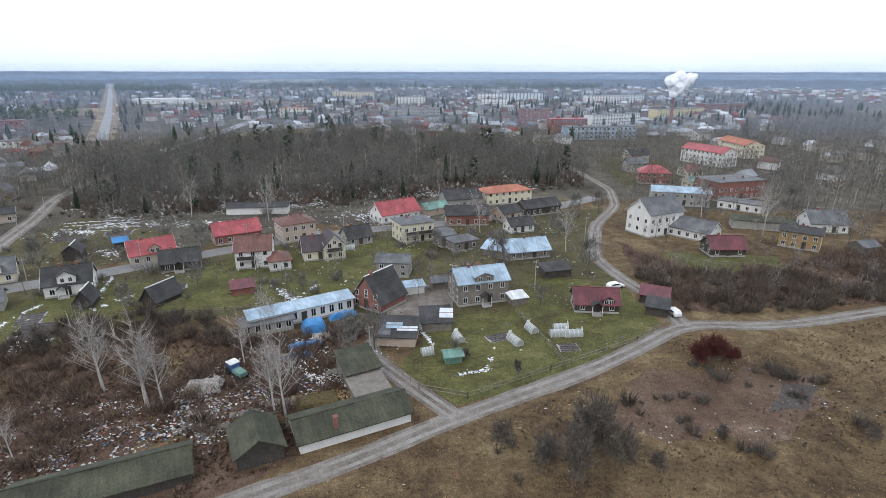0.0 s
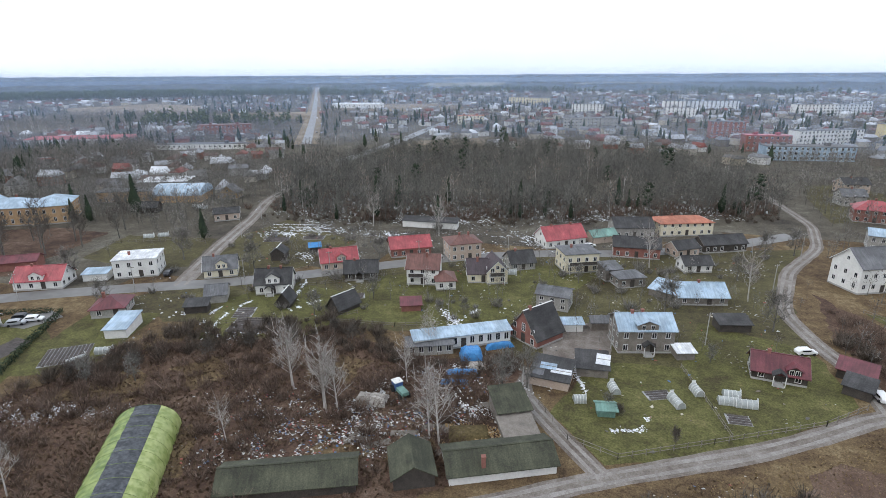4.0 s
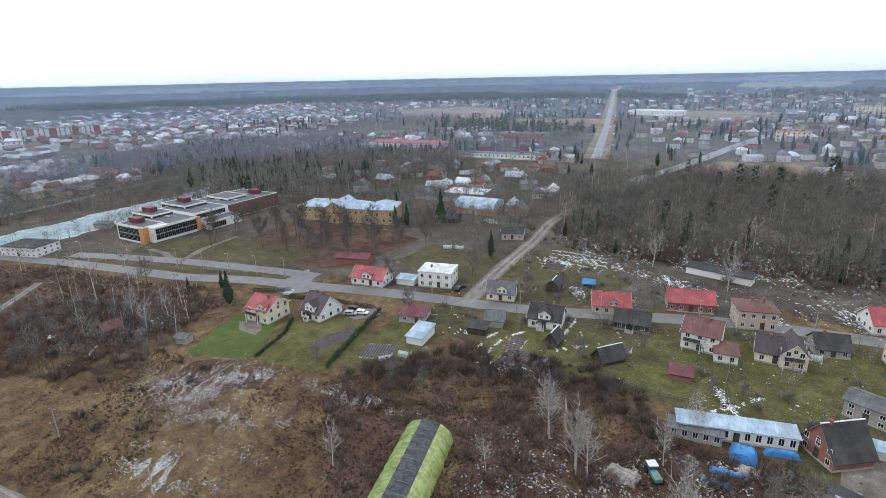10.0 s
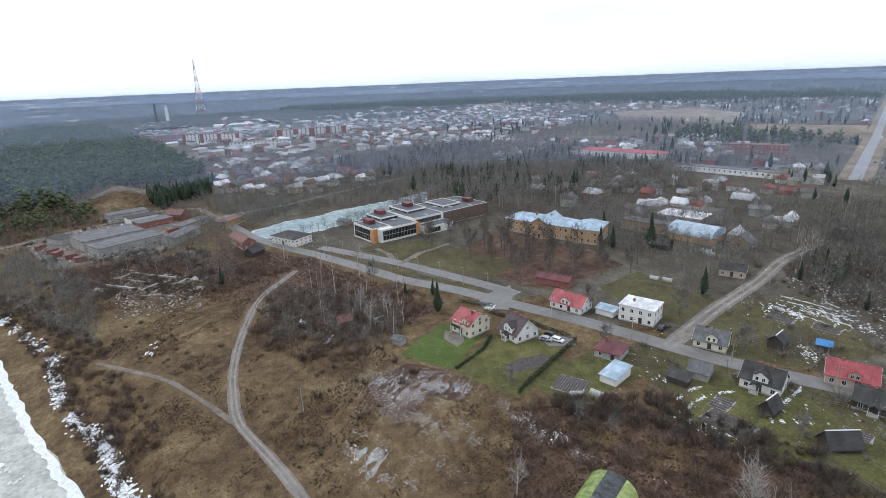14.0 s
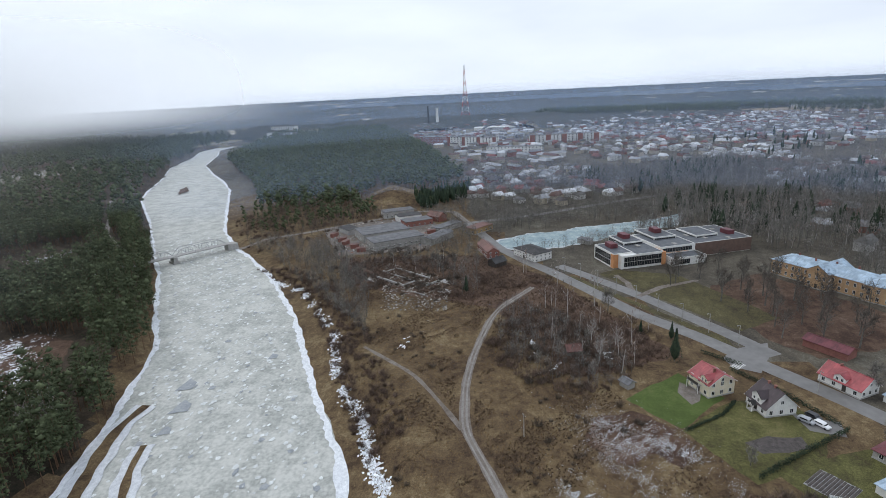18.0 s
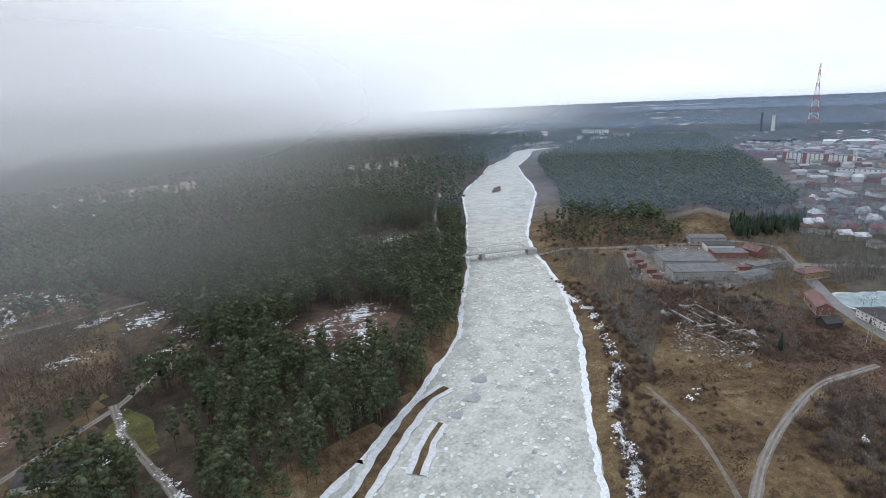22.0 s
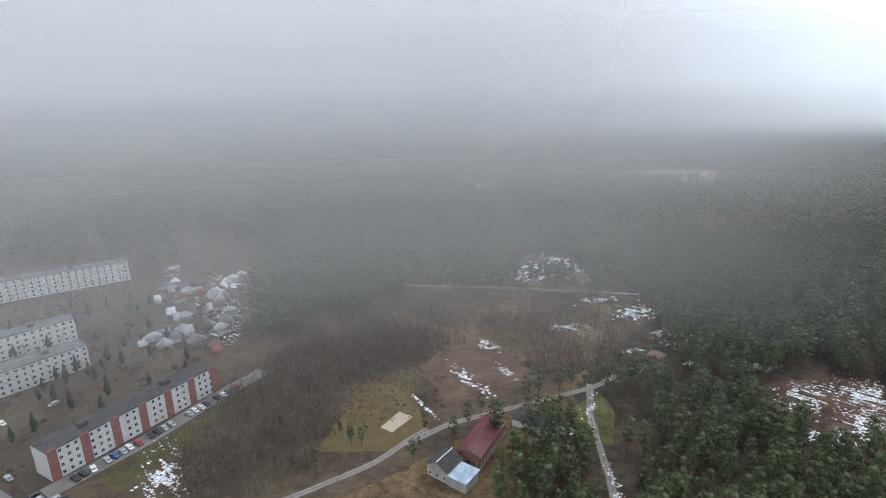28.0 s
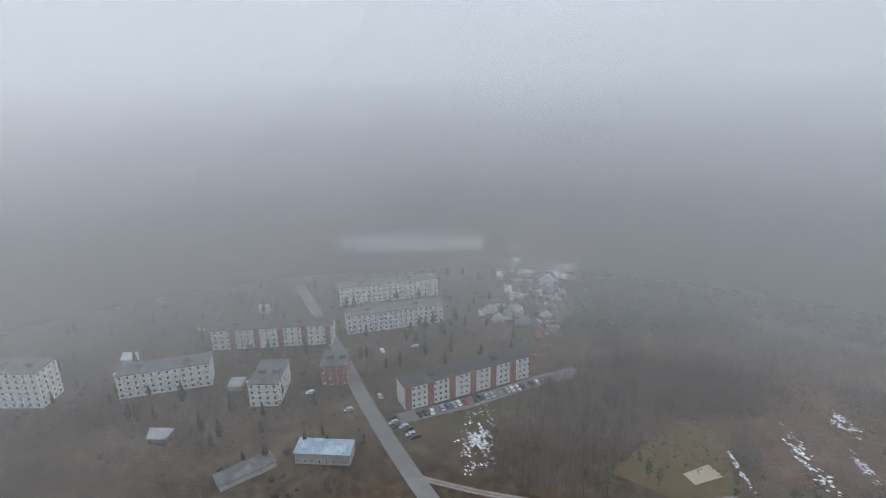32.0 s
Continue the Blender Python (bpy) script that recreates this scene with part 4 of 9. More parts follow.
house("red brick gabled house with white-framed windows", (-20.4, 111.6), (-13.6, 106.8), 8.5, 2.4, 5.4, M_BRICK, M_R_DARK, "across", 2, chim=((0.5, 0.2),), first=1.3, rise=2.3, windows="f")
house("long white workshop with a pale blue sheet roof", (-38.6, 97.2), (-19.8, 108.6), 3.6, 3.1, 0.5, M_WHITE, M_R_BLUE, "mono", 1, chim=(), first=1.8, pitch=1.9, sz=1.3, cat="workshop")
shed("low grey annex with a flat felt roof", (-39.6, 95.4), (-30.6, 99.6), 3.4, 2.3, 0.4, M_GREYP, M_R_GREY, "mono", "annex", windows="f", pitch=1.8)
house("two-storey board house with a pale blue sheet roof", (3.5, 110.5), (14.9, 114), 8, 5.5, 2.2, M_LOG, M_R_BLUE, "along", 2, chim=((0.3, 0.5), (0.5, 0.55)), dormer=(0.5, 4.4, 2.2))
house("long low house with a pale blue sheet roof", (18.1, 141.8), (30.4, 145.2), 8.5, 2.4, 2.4, M_LOG, M_R_BLUE, chim=((0.5, 0.5),))
shed("low lean-to with a pale blue sheet roof", (11, 147), (18.4, 143.5), 6, 2.0, 1.2, M_LOG, M_R_BLUE, "mono")
house("dark timber house with a maroon mansard roof", (28.9, 107.9), (38.3, 107.1), 6.5, 2.2, 2.5, M_DARKWOOD, M_R_MAROON, dormer=(0.75, 2.4, 1.8))
shed("ramshackle outbuilding with a patched black felt roof", (-12.8, 92.6), (-5.4, 92), 6, 2.0, 1.4, M_PINKP, M_R_DARK, "mono", "outbuilding")
shed("outbuilding with a black felt roof patched in white", (-4.2, 98.3), (1.8, 99.1), 5, 2.0, 1.2, M_LOG, M_R_DARK, "mono", "outbuilding")
shed("long white-walled shed under a mossy slate roof", (-19.6, 61.5), (-4.8, 69), 7, 1.8, 1.5, M_WHITE, M_R_MOSS, "along", "shed", chim=((0.32, 0.1),))
shed("dark wooden barn with a mossy sagging roof", (-27, 58), (-21.6, 60.8), 7, 2.2, 1.8, M_DARKWOOD, M_R_MOSS, "across", "barn")
shed("long low barn with a dark mossy roof", (-50, 48), (-32.2, 56.1), 6.5, 1.8, 1.6, M_DARKWOOD, M_R_MOSS, "along", "barn")
shed("small wooden house with a black felt roof", (-15.6, 77.2), (-10.6, 80), 6, 3.0, 1.2, M_LOG, M_R_MOSS, "mono", "shed")
shed("weathered lean-to with a plank roof", (-13.4, 72.6), (-8.6, 75.2), 4.5, 1.8, 0.6, M_LOG, M_LOG, "mono", "shed")
house("grey wooden house with a low grey roof", (3.3, 149.1), (10.2, 152.9), 6, 3.0, 1.2, M_LOG, M_R_GREY, "hip", chim=())
house("grey wooden outbuilding with a flat grey roof", (-0.5, 153.5), (3.8, 156), 5, 3.6, 0.8, M_LOG, M_R_GREY, "mono", chim=(), door=None)
house("old brick house with a dark slate roof", (1, 177.8), (15.5, 178.6), 8, 3.8, 2.4, M_BRICK, M_R_DARK, chim=())
house("cream two-storey house with an orange hipped roof", (17.2, 206.6), (35.8, 214.5), 10, 5.0, 1.8, M_CREAM, M_R_ORG, "hip", 2)
house("large grey shed-like house with a dark roof", (1.1, 200.1), (14.7, 203.8), 11, 4.0, 2.6, M_GREYP, M_R_DARK, chim=())
house("brown brick cottage with a grey roof", (21, 182), (28, 187), 6, 3.0, 2.0, M_PINKP, M_R_DARK, chim=())
house("dark wooden cottage with a slate roof", (30, 190), (44, 197), 7, 3.0, 2.2, M_DARKWOOD, M_R_DARK, chim=())
house("small white cottage with a dark roof", (22, 168), (30, 171), 6, 2.6, 1.9, M_WHITE, M_R_DARK, chim=())
house("white three-storey office house with a grey gable roof", (65.1, 163.6), (78.3, 170), 10, 7.6, 4.2, M_WHITE, M_R_GREY, "along", 2, chim=(), first=2.2, rise=3.0)
house("low white wing with roof lights in a grey roof", (81.6, 158.3), (88.8, 165), 13, 3.0, 2.8, M_WHITE, M_R_GREY, "across", chim=(), door=None)
house("long pale office with a pale blue sheet roof", (83, 209.9), (103.7, 204.4), 10, 5.4, 1.4, M_GREYP, M_R_BLUE, "along", 2, chim=(), first=1.4, rise=2.6)
house("modern red brick hall with a flat roof", (112, 216), (135.3, 222.5), 14, 7.4, 0.4, M_BRICK, M_R_GREY, "flat", 2, chim=((0.3, 0.4), (0.7, 0.4)))
house("low white pavilion with a flat grey roof", (106.6, 204.4), (117.7, 194), 8, 3.0, 0.3, M_WHITE, M_R_GREY, "flat", chim=())
house("old brick villa with a bright red roof", (92.7, 252.5), (106.4, 249.9), 10, 5.2, 3.2, M_BRICK, M_R_RED, "hip", 2, chim=((0.5, 0.5),))
house("white three-storey flats with a raspberry red roof", (141.1, 321.6), (152.8, 295.8), 12, 8.0, 2.6, M_WHITE, M_R_RED, "along", 3, chim=())
house("cream three-storey flats with an orange roof", (183, 363.1), (183.6, 330), 12, 8.0, 2.4, M_CREAM, M_R_ORG, "along", 3, chim=())
house("dark timber house with a maroon half-hipped roof", (76.5, 145.5), (86.3, 145.5), 7, 2.5, 2.8, M_DARKWOOD, M_R_MAROON)
house("ochre board two-storey house with a dark roof", (101.8, 156.2), (110.1, 149.7), 9, 5.0, 1.0, M_YWOOD, M_R_DARK, "along", 2, chim=((0.5, 0.5),), first=1.3, rise=2.4)
house("white house with a grey hipped slate roof", (120.7, 170.3), (132, 168.4), 10, 3.2, 3.4, M_WHITE, M_R_GREY, "along")
house("cream villa with a red tiled roof and balcony", (-156.6, 55.6), (-148.5, 58.8), 9.5, 4.6, 2.8, M_CREAM, M_R_RED, "along", 2, chim=((0.7, 0.4),), dormer=(0.75, 3.0, 2.4))
house("white house with a steep dark plum roof", (-147, 69.1), (-138.7, 70.9), 9.5, 2.9, 4.4, M_WHITE, M_R_PLUM, "along", chim=((0.3, 0.5), (0.6, 0.5)), dormer=(0.5, 4.0, 3.4))
house("ochre brick school with a pale blue hipped roof", (-262, 129), (-226, 150.4), 15, 7.4, 3.0, M_OBRICK, M_R_BLUE, "hip", 2, chim=((0.2, 0.5), (0.4, 0.4), (0.6, 0.5), (0.8, 0.6)), cat="school", first=2.0, rise=3.4, pitch=2.8, sz=1.3)
house("ochre brick end wing of the old school", (-225.5, 149), (-215, 157.5), 19, 7.6, 2.8, M_OBRICK, M_R_BLUE, "hip", 2, chim=(), cat="school", first=2.0, rise=3.4, pitch=2.8, sz=1.3, door=None)
house("ochre brick gabled centre of the old school", (-244, 135.6), (-236, 140.4), 18, 8.2, 3.0, M_OBRICK, M_R_BLUE, "across", 2, chim=(), cat="school", first=2.0, rise=3.4, pitch=2.6, sz=1.3)
house("low white hall by the pond with a dark roof", (-299, 4.5), (-284, 15.5), 12.4, 4.6, 1.9, M_WHITE, M_R_DARK, "hip", 2, chim=(), first=1.2, rise=1.9, sz=0.6)
house("two-storey brick house with a brown roof", (-312, -17), (-292, -10.6), 7, 4.2, 2.0, M_BRICK, M_R_BROWN, "along", 2, chim=(), first=1.3, rise=2.0, sz=0.8)
shed("small hut with a faded red roof in the scrub", (-175.5, 20), (-176.5, 25), 4, 2.0, 1.6, M_LOG, M_R_BROWN, "along")

# ---- distant ground cover: woods ----
def tri_cloud(n, spread, size, sliver=1.0, up=0.0):
    """Loose small triangles round a set of centres."""
    c = spread(n)
    d = rng.normal(size=(n, 3))
    d[:, 2] = np.abs(d[:, 2]) * 0.8 + up
    d /= np.linalg.norm(d, axis=1)[:, None]
    e = np.cross(d, rng.normal(size=(n, 3)))
    e /= np.linalg.norm(e, axis=1)[:, None] + 1e-9
    s = size * rng.uniform(0.6, 1.4, (n, 1))
    v = np.stack([c - e * s * 0.5 * sliver - d * s * 0.5, c + e * s * 0.5 * sliver - d * s * 0.5, c + d * s * 0.5], 1)
    return v.reshape(-1, 3), np.arange(3 * n).reshape(-1, 3)


def bough(p, q, r0, r1, sides=3):
    p, q = np.asarray(p, float), np.asarray(q, float)
    d = (q - p) / (np.linalg.norm(q - p) + 1e-9)
    u = np.cross(d, (0.3, 0.5, 0.81))
    u /= np.linalg.norm(u) + 1e-9
    w = np.cross(d, u)
    a = np.arange(sides) * 2 * np.pi / sides
    ring = np.cos(a)[:, None] * u + np.sin(a)[:, None] * w
    v = np.r_[p + ring * r0, q + ring * r1]
    f = []
    for i in range(sides):
        j = (i + 1) % sides
        f += [(i, j, sides + j), (i, sides + j, sides + i)]
    return v, np.array(f)


def join(parts):
    vs, fs, k = [], [], 0
    for v, f in parts:
        vs.append(v)
        fs.append(f + k)
        k += len(v)
    return np.concatenate(vs), np.concatenate(fs)


def bare_tree(h, spread, n_limb, n_twig, r=0.2, sub=3, wd=0.06):
    """Trunk and limbs, and apart from them the fine twigs, as two arrays."""
    trunk, twigs = [], []
    lean = rng.normal(size=2) * 0.03 * h
    top = np.array([lean[0], lean[1], h * 0.75])
    trunk.append(bough((0, 0, 0), top * 0.5, r, r * 0.65, 5))
    trunk.append(bough(top * 0.5, top, r * 0.65, r * 0.2, 4))
    tips = []
    for i in range(n_limb):
        s = rng.uniform(0.3, 1.0)
        a = rng.uniform(0, 2 * np.pi)
        base = top * s
        out = spread * (1.15 - s * 0.6) * rng.uniform(0.6, 1.1)
        tip = base + np.array([math.cos(a) * out, math.sin(a) * out, h * rng.uniform(0.15, 0.32)])
        trunk.append(bough(base, tip, r * 0.35 * (1.2 - s), 0.03))
        tips.append((base, tip))
        for _ in range(sub):
            k = rng.uniform(0.35, 0.9)
            p = base + (tip - base) * k
            q = p + rng.normal(size=3) * spread * 0.25 + np.array([0, 0, h * 0.1])
            trunk.append(bough(p, q, 0.045, 0.015))
            tips.append((p, q))
    n = n_twig
    pick = rng.integers(0, len(tips), n)
    b = np.array([t[0] for t in tips])[pick]
    e = np.array([t[1] for t in tips])[pick]
    p = b + (e - b) * rng.uniform(0.4, 1.05, (n, 1))
    d = rng.normal(size=(n, 3)) * 0.5 + (e - b) / (np.linalg.norm(e - b, axis=1)[:, None]) * 0.6 + np.array([0, 0, 0.35])
    d /= np.linalg.norm(d, axis=1)[:, None]
    s = rng.uniform(0.6, 1.5, (n, 1)) * spread * 0.3
    u = np.cross(d, rng.normal(size=(n, 3)))
    u /= np.linalg.norm(u, axis=1)[:, None] + 1e-9
    v = np.stack([p - u * wd, p + u * wd, p + d * s], 1).reshape(-1, 3)
    return join(trunk), (v, np.arange(3 * n).reshape(-1, 3))


def crown_body(h, foot, wide, sides=6, levels=4):
    """A closed, uneven needle crown: rings of a cone, pushed in and out."""
    v, f = [(0.0, 0.0, foot * h)], []
    for k in range(levels):
        u = (k + 0.6) / (levels + 0.3)
        rad = wide * h * min(1.0, 2.4 * u + 0.3) * (1.04 - u)
        for i in range(sides):
            a = 2 * math.pi * (i + 0.5 * (k % 2)) / sides + rng.normal() * 0.15
            r = rad * rng.uniform(0.7, 1.25)
            v.append((math.cos(a) * r, math.sin(a) * r, h * (foot + (1 - foot) * u) + rng.normal() * 0.03 * h))
    v.append((rng.normal() * 0.02 * h, rng.normal() * 0.02 * h, h))
    for i in range(sides):
        j = (i + 1) % sides
        f.append((0, 1 + j, 1 + i))
        for k in range(levels - 1):
            p, q = 1 + k * sides, 1 + (k + 1) * sides
            f += [(p + i, p + j, q + j), (p + i, q + j, q + i)]
        f.append((1 + (levels - 1) * sides + i, 1 + (levels - 1) * sides + j, len(v) - 1))
    return np.array(v), np.array(f)


def needle_clump(at, r):
    """One ragged tuft of a pine's crown: a squashed eight-sided lump with its corners pushed about."""
    a = rng.uniform(0, 2 * np.pi)
    v = [(0, 0, 1.0)] + [(math.cos(a + k * math.pi / 2), math.sin(a + k * math.pi / 2), 0.0) for k in range(4)] + [(0, 0, -0.7)]
    v = np.array(v) * rng.uniform(0.6, 1.3, (6, 1)) + rng.normal(size=(6, 3)) * 0.16
    f = [(0, 1 + k, 1 + (k + 1) % 4) for k in range(4)] + [(5, 1 + (k + 1) % 4, 1 + k) for k in range(4)]
    return v * r * np.array([1.0, 1.0, 0.85]) + np.array(at), np.array(f)


def pine(h, n=105, spruce=False):
    """Trunk, and a crown of dense uneven tufts with loose sprays of needles over them."""
    tr = join([bough((0, 0, 0), (0, 0, h * 0.9), 0.2, 0.06, 3)])
    foot, wide = (0.06, 0.19) if spruce else (0.36, 0.15)
    if spruce:
        body = [crown_body(h * (1 - 0.22 * k), foot, wide * (0.8 + 0.1 * k), 8, 5) for k in range(2)]
    else:
        lean = rng.normal(size=2) * 0.03 * h
        body = []
        for k in range(9 if n else 6):
            u, a = (k + 0.5) / (9 if n else 6), k * 2.4 + rng.normal() * 0.4
            r = wide * h * 0.62 * math.sin(math.pi * (0.2 + 0.68 * u)) * rng.uniform(0.6, 1.2)
            body.append(needle_clump((math.cos(a) * r + lean[0] * u, math.sin(a) * r + lean[1] * u, h * (foot + (0.96 - foot) * u)), h * (0.068 if n else 0.115) * rng.uniform(0.8, 1.2)))
    if n < 60:
        return tr, join(body)

    def spread(k):
        u, a = rng.uniform(0, 1, k), rng.uniform(0, 2 * np.pi, k)
        rad = (wide * h * (1 - u) * 1.05 + 0.1 if spruce else wide * h * np.sin(np.pi * (0.16 + 0.7 * u)) * (1 + 0.25 * np.sin(3 * a + 9 * u))) * rng.uniform(0.55, 1.15, k)
        return np.c_[np.cos(a) * rad, np.sin(a) * rad, h * (foot + (1 - foot) * u)]
    return tr, join(body + [tri_cloud(n, spread, h * (0.04 if spruce else 0.05), 0.45, 0.25)])


def scatter(parts_list, pos, scale=(0.8, 1.2)):
    """Many copies of (vertices, triangles) sets, turned and scaled at random, joined into one array."""
    vs, fs, k = [], [], 0
    which = rng.integers(0, len(parts_list), len(pos))
    ang, sc = rng.uniform(0, 2 * np.pi, len(pos)), rng.uniform(*scale, len(pos))
    for t, (v, f) in enumerate(parts_list):
        m = np.where(which == t)[0]
        if not len(m):
            continue
        c, s = np.cos(ang[m])[:, None], np.sin(ang[m])[:, None]
        x = (v[None, :, 0] * c - v[None, :, 1] * s) * sc[m][:, None] + pos[m, 0][:, None]
        y = (v[None, :, 0] * s + v[None, :, 1] * c) * sc[m][:, None] + pos[m, 1][:, None]
        z = v[None, :, 2] * sc[m][:, None] + pos[m, 2][:, None]
        vs.append(np.stack([x, y, z], -1).reshape(-1, 3))
        fs.append((f[None] + (np.arange(len(m)) * len(v))[:, None, None]).reshape(-1, 3) + k)
        k += len(m) * len(v)
    return np.concatenate(vs), np.concatenate(fs)


def spots(n, poly, keep=None, loose=False):
    """Random places in a polygon of the plan, on the ground."""
    p = np.array(poly, float)
    lo, hi = p.min(0), p.max(0)
    out = np.zeros((0, 2))
    while len(out) < n:
        q = rng.uniform(lo, hi, (n * 3, 2))
        k = inside(poly, q[:, 0], q[:, 1])
        if not loose:
            k[k] &= free(q[k, 0], q[k, 1])
        if keep is not None:
            k &= keep(q[:, 0], q[:, 1])
        if not k.any():
            break
        out = np.r_[out, q[k]]
    out = out[:n]
    return np.c_[out, height(out[:, 0], out[:, 1]) - 0.05]


def crown_tree(h, spread, n, wd, limbs=4, low=0.3):
    """A leafless broadleaf tree with a rounded, airy crown of short fanned twigs."""
    top = np.array([*(rng.normal(size=2) * 0.03 * h), h * 0.7])
    wood = [bough((0, 0, 0), top, 0.19, 0.05)]
    for i in range(limbs):
        b = top * rng.uniform(0.35, 0.75)
        a = rng.uniform(0, 2 * np.pi)
        wood.append(bough(b, b + np.array([math.cos(a) * spread, math.sin(a) * spread, h * 0.26]) * rng.uniform(0.55, 0.95), 0.08, 0.02))
    a, u = rng.uniform(0, 2 * np.pi, n), rng.uniform(-1, 1, n)
    q = rng.uniform(0, 1, n) ** (1 / 2.2) * (1 + 0.16 * np.sin(a * 3 + u * 4))
    ring = np.sqrt(1 - u * u)
    mid = h * (1 + low) / 2
    p = np.c_[np.cos(a) * ring * q * spread, np.sin(a) * ring * q * spread, mid + u * q * h * (1 - low) / 2]
    d = p - np.array([0, 0, h * low])
    d = d / (np.linalg.norm(d, axis=1)[:, None] + 1e-9) + rng.normal(size=(n, 3)) * 0.55 + np.array([0, 0, 0.1])
    d /= np.linalg.norm(d, axis=1)[:, None]
    w = np.cross(d, rng.normal(size=(n, 3)))
    w /= np.linalg.norm(w, axis=1)[:, None] + 1e-9
    length = rng.uniform(0.06, 0.13, (n, 1)) * h
    v = np.stack([p - w * wd - d * length * 0.5, p + w * wd - d * length * 0.5, p + d * length * 0.5], 1).reshape(-1, 3)
    return join(wood), (v, np.arange(3 * n).reshape(-1, 3))


BARE = [crown_tree(h, s, 230, 0.075, 4, 0.26) for h, s in ((14, 4.9), (16, 5.4), (12, 4.4), (17, 5.0), (13, 5.6))]
CLUMPS = [crown_tree(h, s, 26, 0.34, 0, 0.15) for h, s in ((12, 5.0), (14, 5.6), (10, 4.6), (13, 6.2))]
BARE_FAR = [crown_tree(h, s, 42, 0.14, 2) for h, s in ((14, 3.4), (16, 3.8), (12, 3.2), (17, 3.2), (13, 4.0))]
PINES = [pine(h, 200) for h in (15, 17, 13, 16, 18, 12)]
PINES_FAR = [pine(h, 0) for h in (15, 17, 14, 16, 13, 18)]
SPRUCES = [pine(h, 150, True) for h in (14, 17)]
FIRS_FAR = [(pine(h, 0)[0], crown_body(h, 0.1, 0.19)) for h in (15, 17, 14, 16)]


def bush(h, n=60):
    a = rng.uniform(0, 2 * np.pi, n)
    base = np.c_[np.cos(a), np.sin(a), np.zeros(n)] * rng.uniform(0, 0.3, (n, 1)) * h
    d = np.c_[np.cos(a) * rng.uniform(0.1, 0.7, n), np.sin(a) * rng.uniform(0.1, 0.7, n), rng.uniform(0.5, 1.0, n)]
    p = base + d * rng.uniform(0, 0.5, (n, 1)) * h
    u = np.cross(d, rng.normal(size=(n, 3)))
    u /= np.linalg.norm(u, axis=1)[:, None]
    v = np.stack([p - u * 0.05, p + u * 0.05, p + (d + rng.normal(size=(n, 3)) * 0.2) * h * 0.6], 1).reshape(-1, 3)
    return v, np.arange(3 * n).reshape(-1, 3)


BUSHES = [bush(2.2), bush(3.0), bush(1.6), bush(3.6, 80)]


def woods(name, label, kinds, pos, crown, bark, cat="wood", scale=(0.75, 1.2)):
    """Woodland that nobody could count: trunks and crowns, each joined into one mesh."""
    state = rng.bit_generator.state
    v, f = scatter([k[0] for k in kinds], pos, scale)
    rng.bit_generator.state = state
    v2, f2 = scatter([k[1] for k in kinds], pos, scale)
    th = tagged(new(name, arrays(name, v2, f2, crown)), label, cat, kind="stuff")
    tr = new("trunks", arrays("trunks", v, f, bark))
    tr.parent = th
    tagged(tr, kind="stuff")
    return th


MEADOW_BRUSH = [(-60, 30), (-108, 50), (-150, 30), (-176, 16), (-220, -12), (-270, -100), (-190, -62), (-100, -28), (-40, 0)]
CEMETERY = [(-160, 196), (-112, 187), (-73, 196), (-42, 206), (-1, 225), (66, 248), (84, 330), (20, 400), (-60, 420), (-158, 400), (-205, 300)]
woods("bare_wood", "dense leafless grey wood of tall broadleaf trees", BARE, spots(1350, CEMETERY), M_GRAVETWIG, M_BARK, scale=(0.5, 1.2))
woods("pine_wood", "scattered dark pines along the wood's edge", PINES, spots(26, CEMETERY), M_SPRUCE, M_BARK)
woods("pine_wood", "dark yews and spruces at the front of the wood", SPRUCES, spots(34, [(-160, 196), (-112, 189), (-73, 199), (-42, 209), (-1, 228), (66, 250), (60, 268), (-60, 236), (-150, 226)]), M_SPRUCE, M_BARK, scale=(0.45, 0.95))


GLADES = ([(-176, -222), (-196, -210), (-188, -184), (-164, -171), (-135, -160), (-126, -190), (-132, -214)], [(-259, -280), (-298, -255), (-330, -318), (-290, -322)], [(-44, -200), (-68, -222), (-60, -176), (-55, -134), (-43, -134), (-48, -172)],
          [(-22, -192), (-40, -180), (-36, -172), (-8, -186)], [(6, -180), (16, -160), (-4, -140), (-16, -150), (-10, -160), (-24, -176)], [(-62, -214), (-112, -236), (-108, -252), (-60, -230)])


def far_bank(x, y):
    g, s = river_gap(x, y)
    c = (np.hypot(x + 162, y + 192) > 32) & (np.hypot(x + 60, y + 192) > 20) & (np.hypot(x + 312, y + 300) > 32) & (np.hypot(x + 90, y + 240) > 16)
    for k in GLADES:
        c &= ~inside(k, x, y)
    return (g > 3 + 4 * wobble(x, y, 9.0)) & (s < 0) & c


woods("pine_forest", "dark green pine forest on the far bank", PINES, spots(3300, [(-4, -176), (-8, -140), (-45, -112), (-76, -100), (-150, -114), (-300, -196), (-420, -300), (-420, -480), (-120, -420), (-115, -260), (-80, -225)],
                                                                     lambda x, y: far_bank(x, y) & (wobble(x, y, 28.0, 3.0) > -0.8)), M_PINE, M_PINEBARK)
woods("pine_forest", "distant dark pine forest beyond the river", PINES_FAR, spots(11000, [(-420, -300), (-1300, -660), (-1500, -1500), (500, -1500), (420, -420), (150, -400), (60, -330), (-60, -400), (-120, -430), (-420, -480)],
                                                                                lambda x, y: far_bank(x, y) & (wobble(x, y, 60.0, 1.0) > -0.5)), M_PINE, M_PINEBARK, scale=(0.9, 1.5))
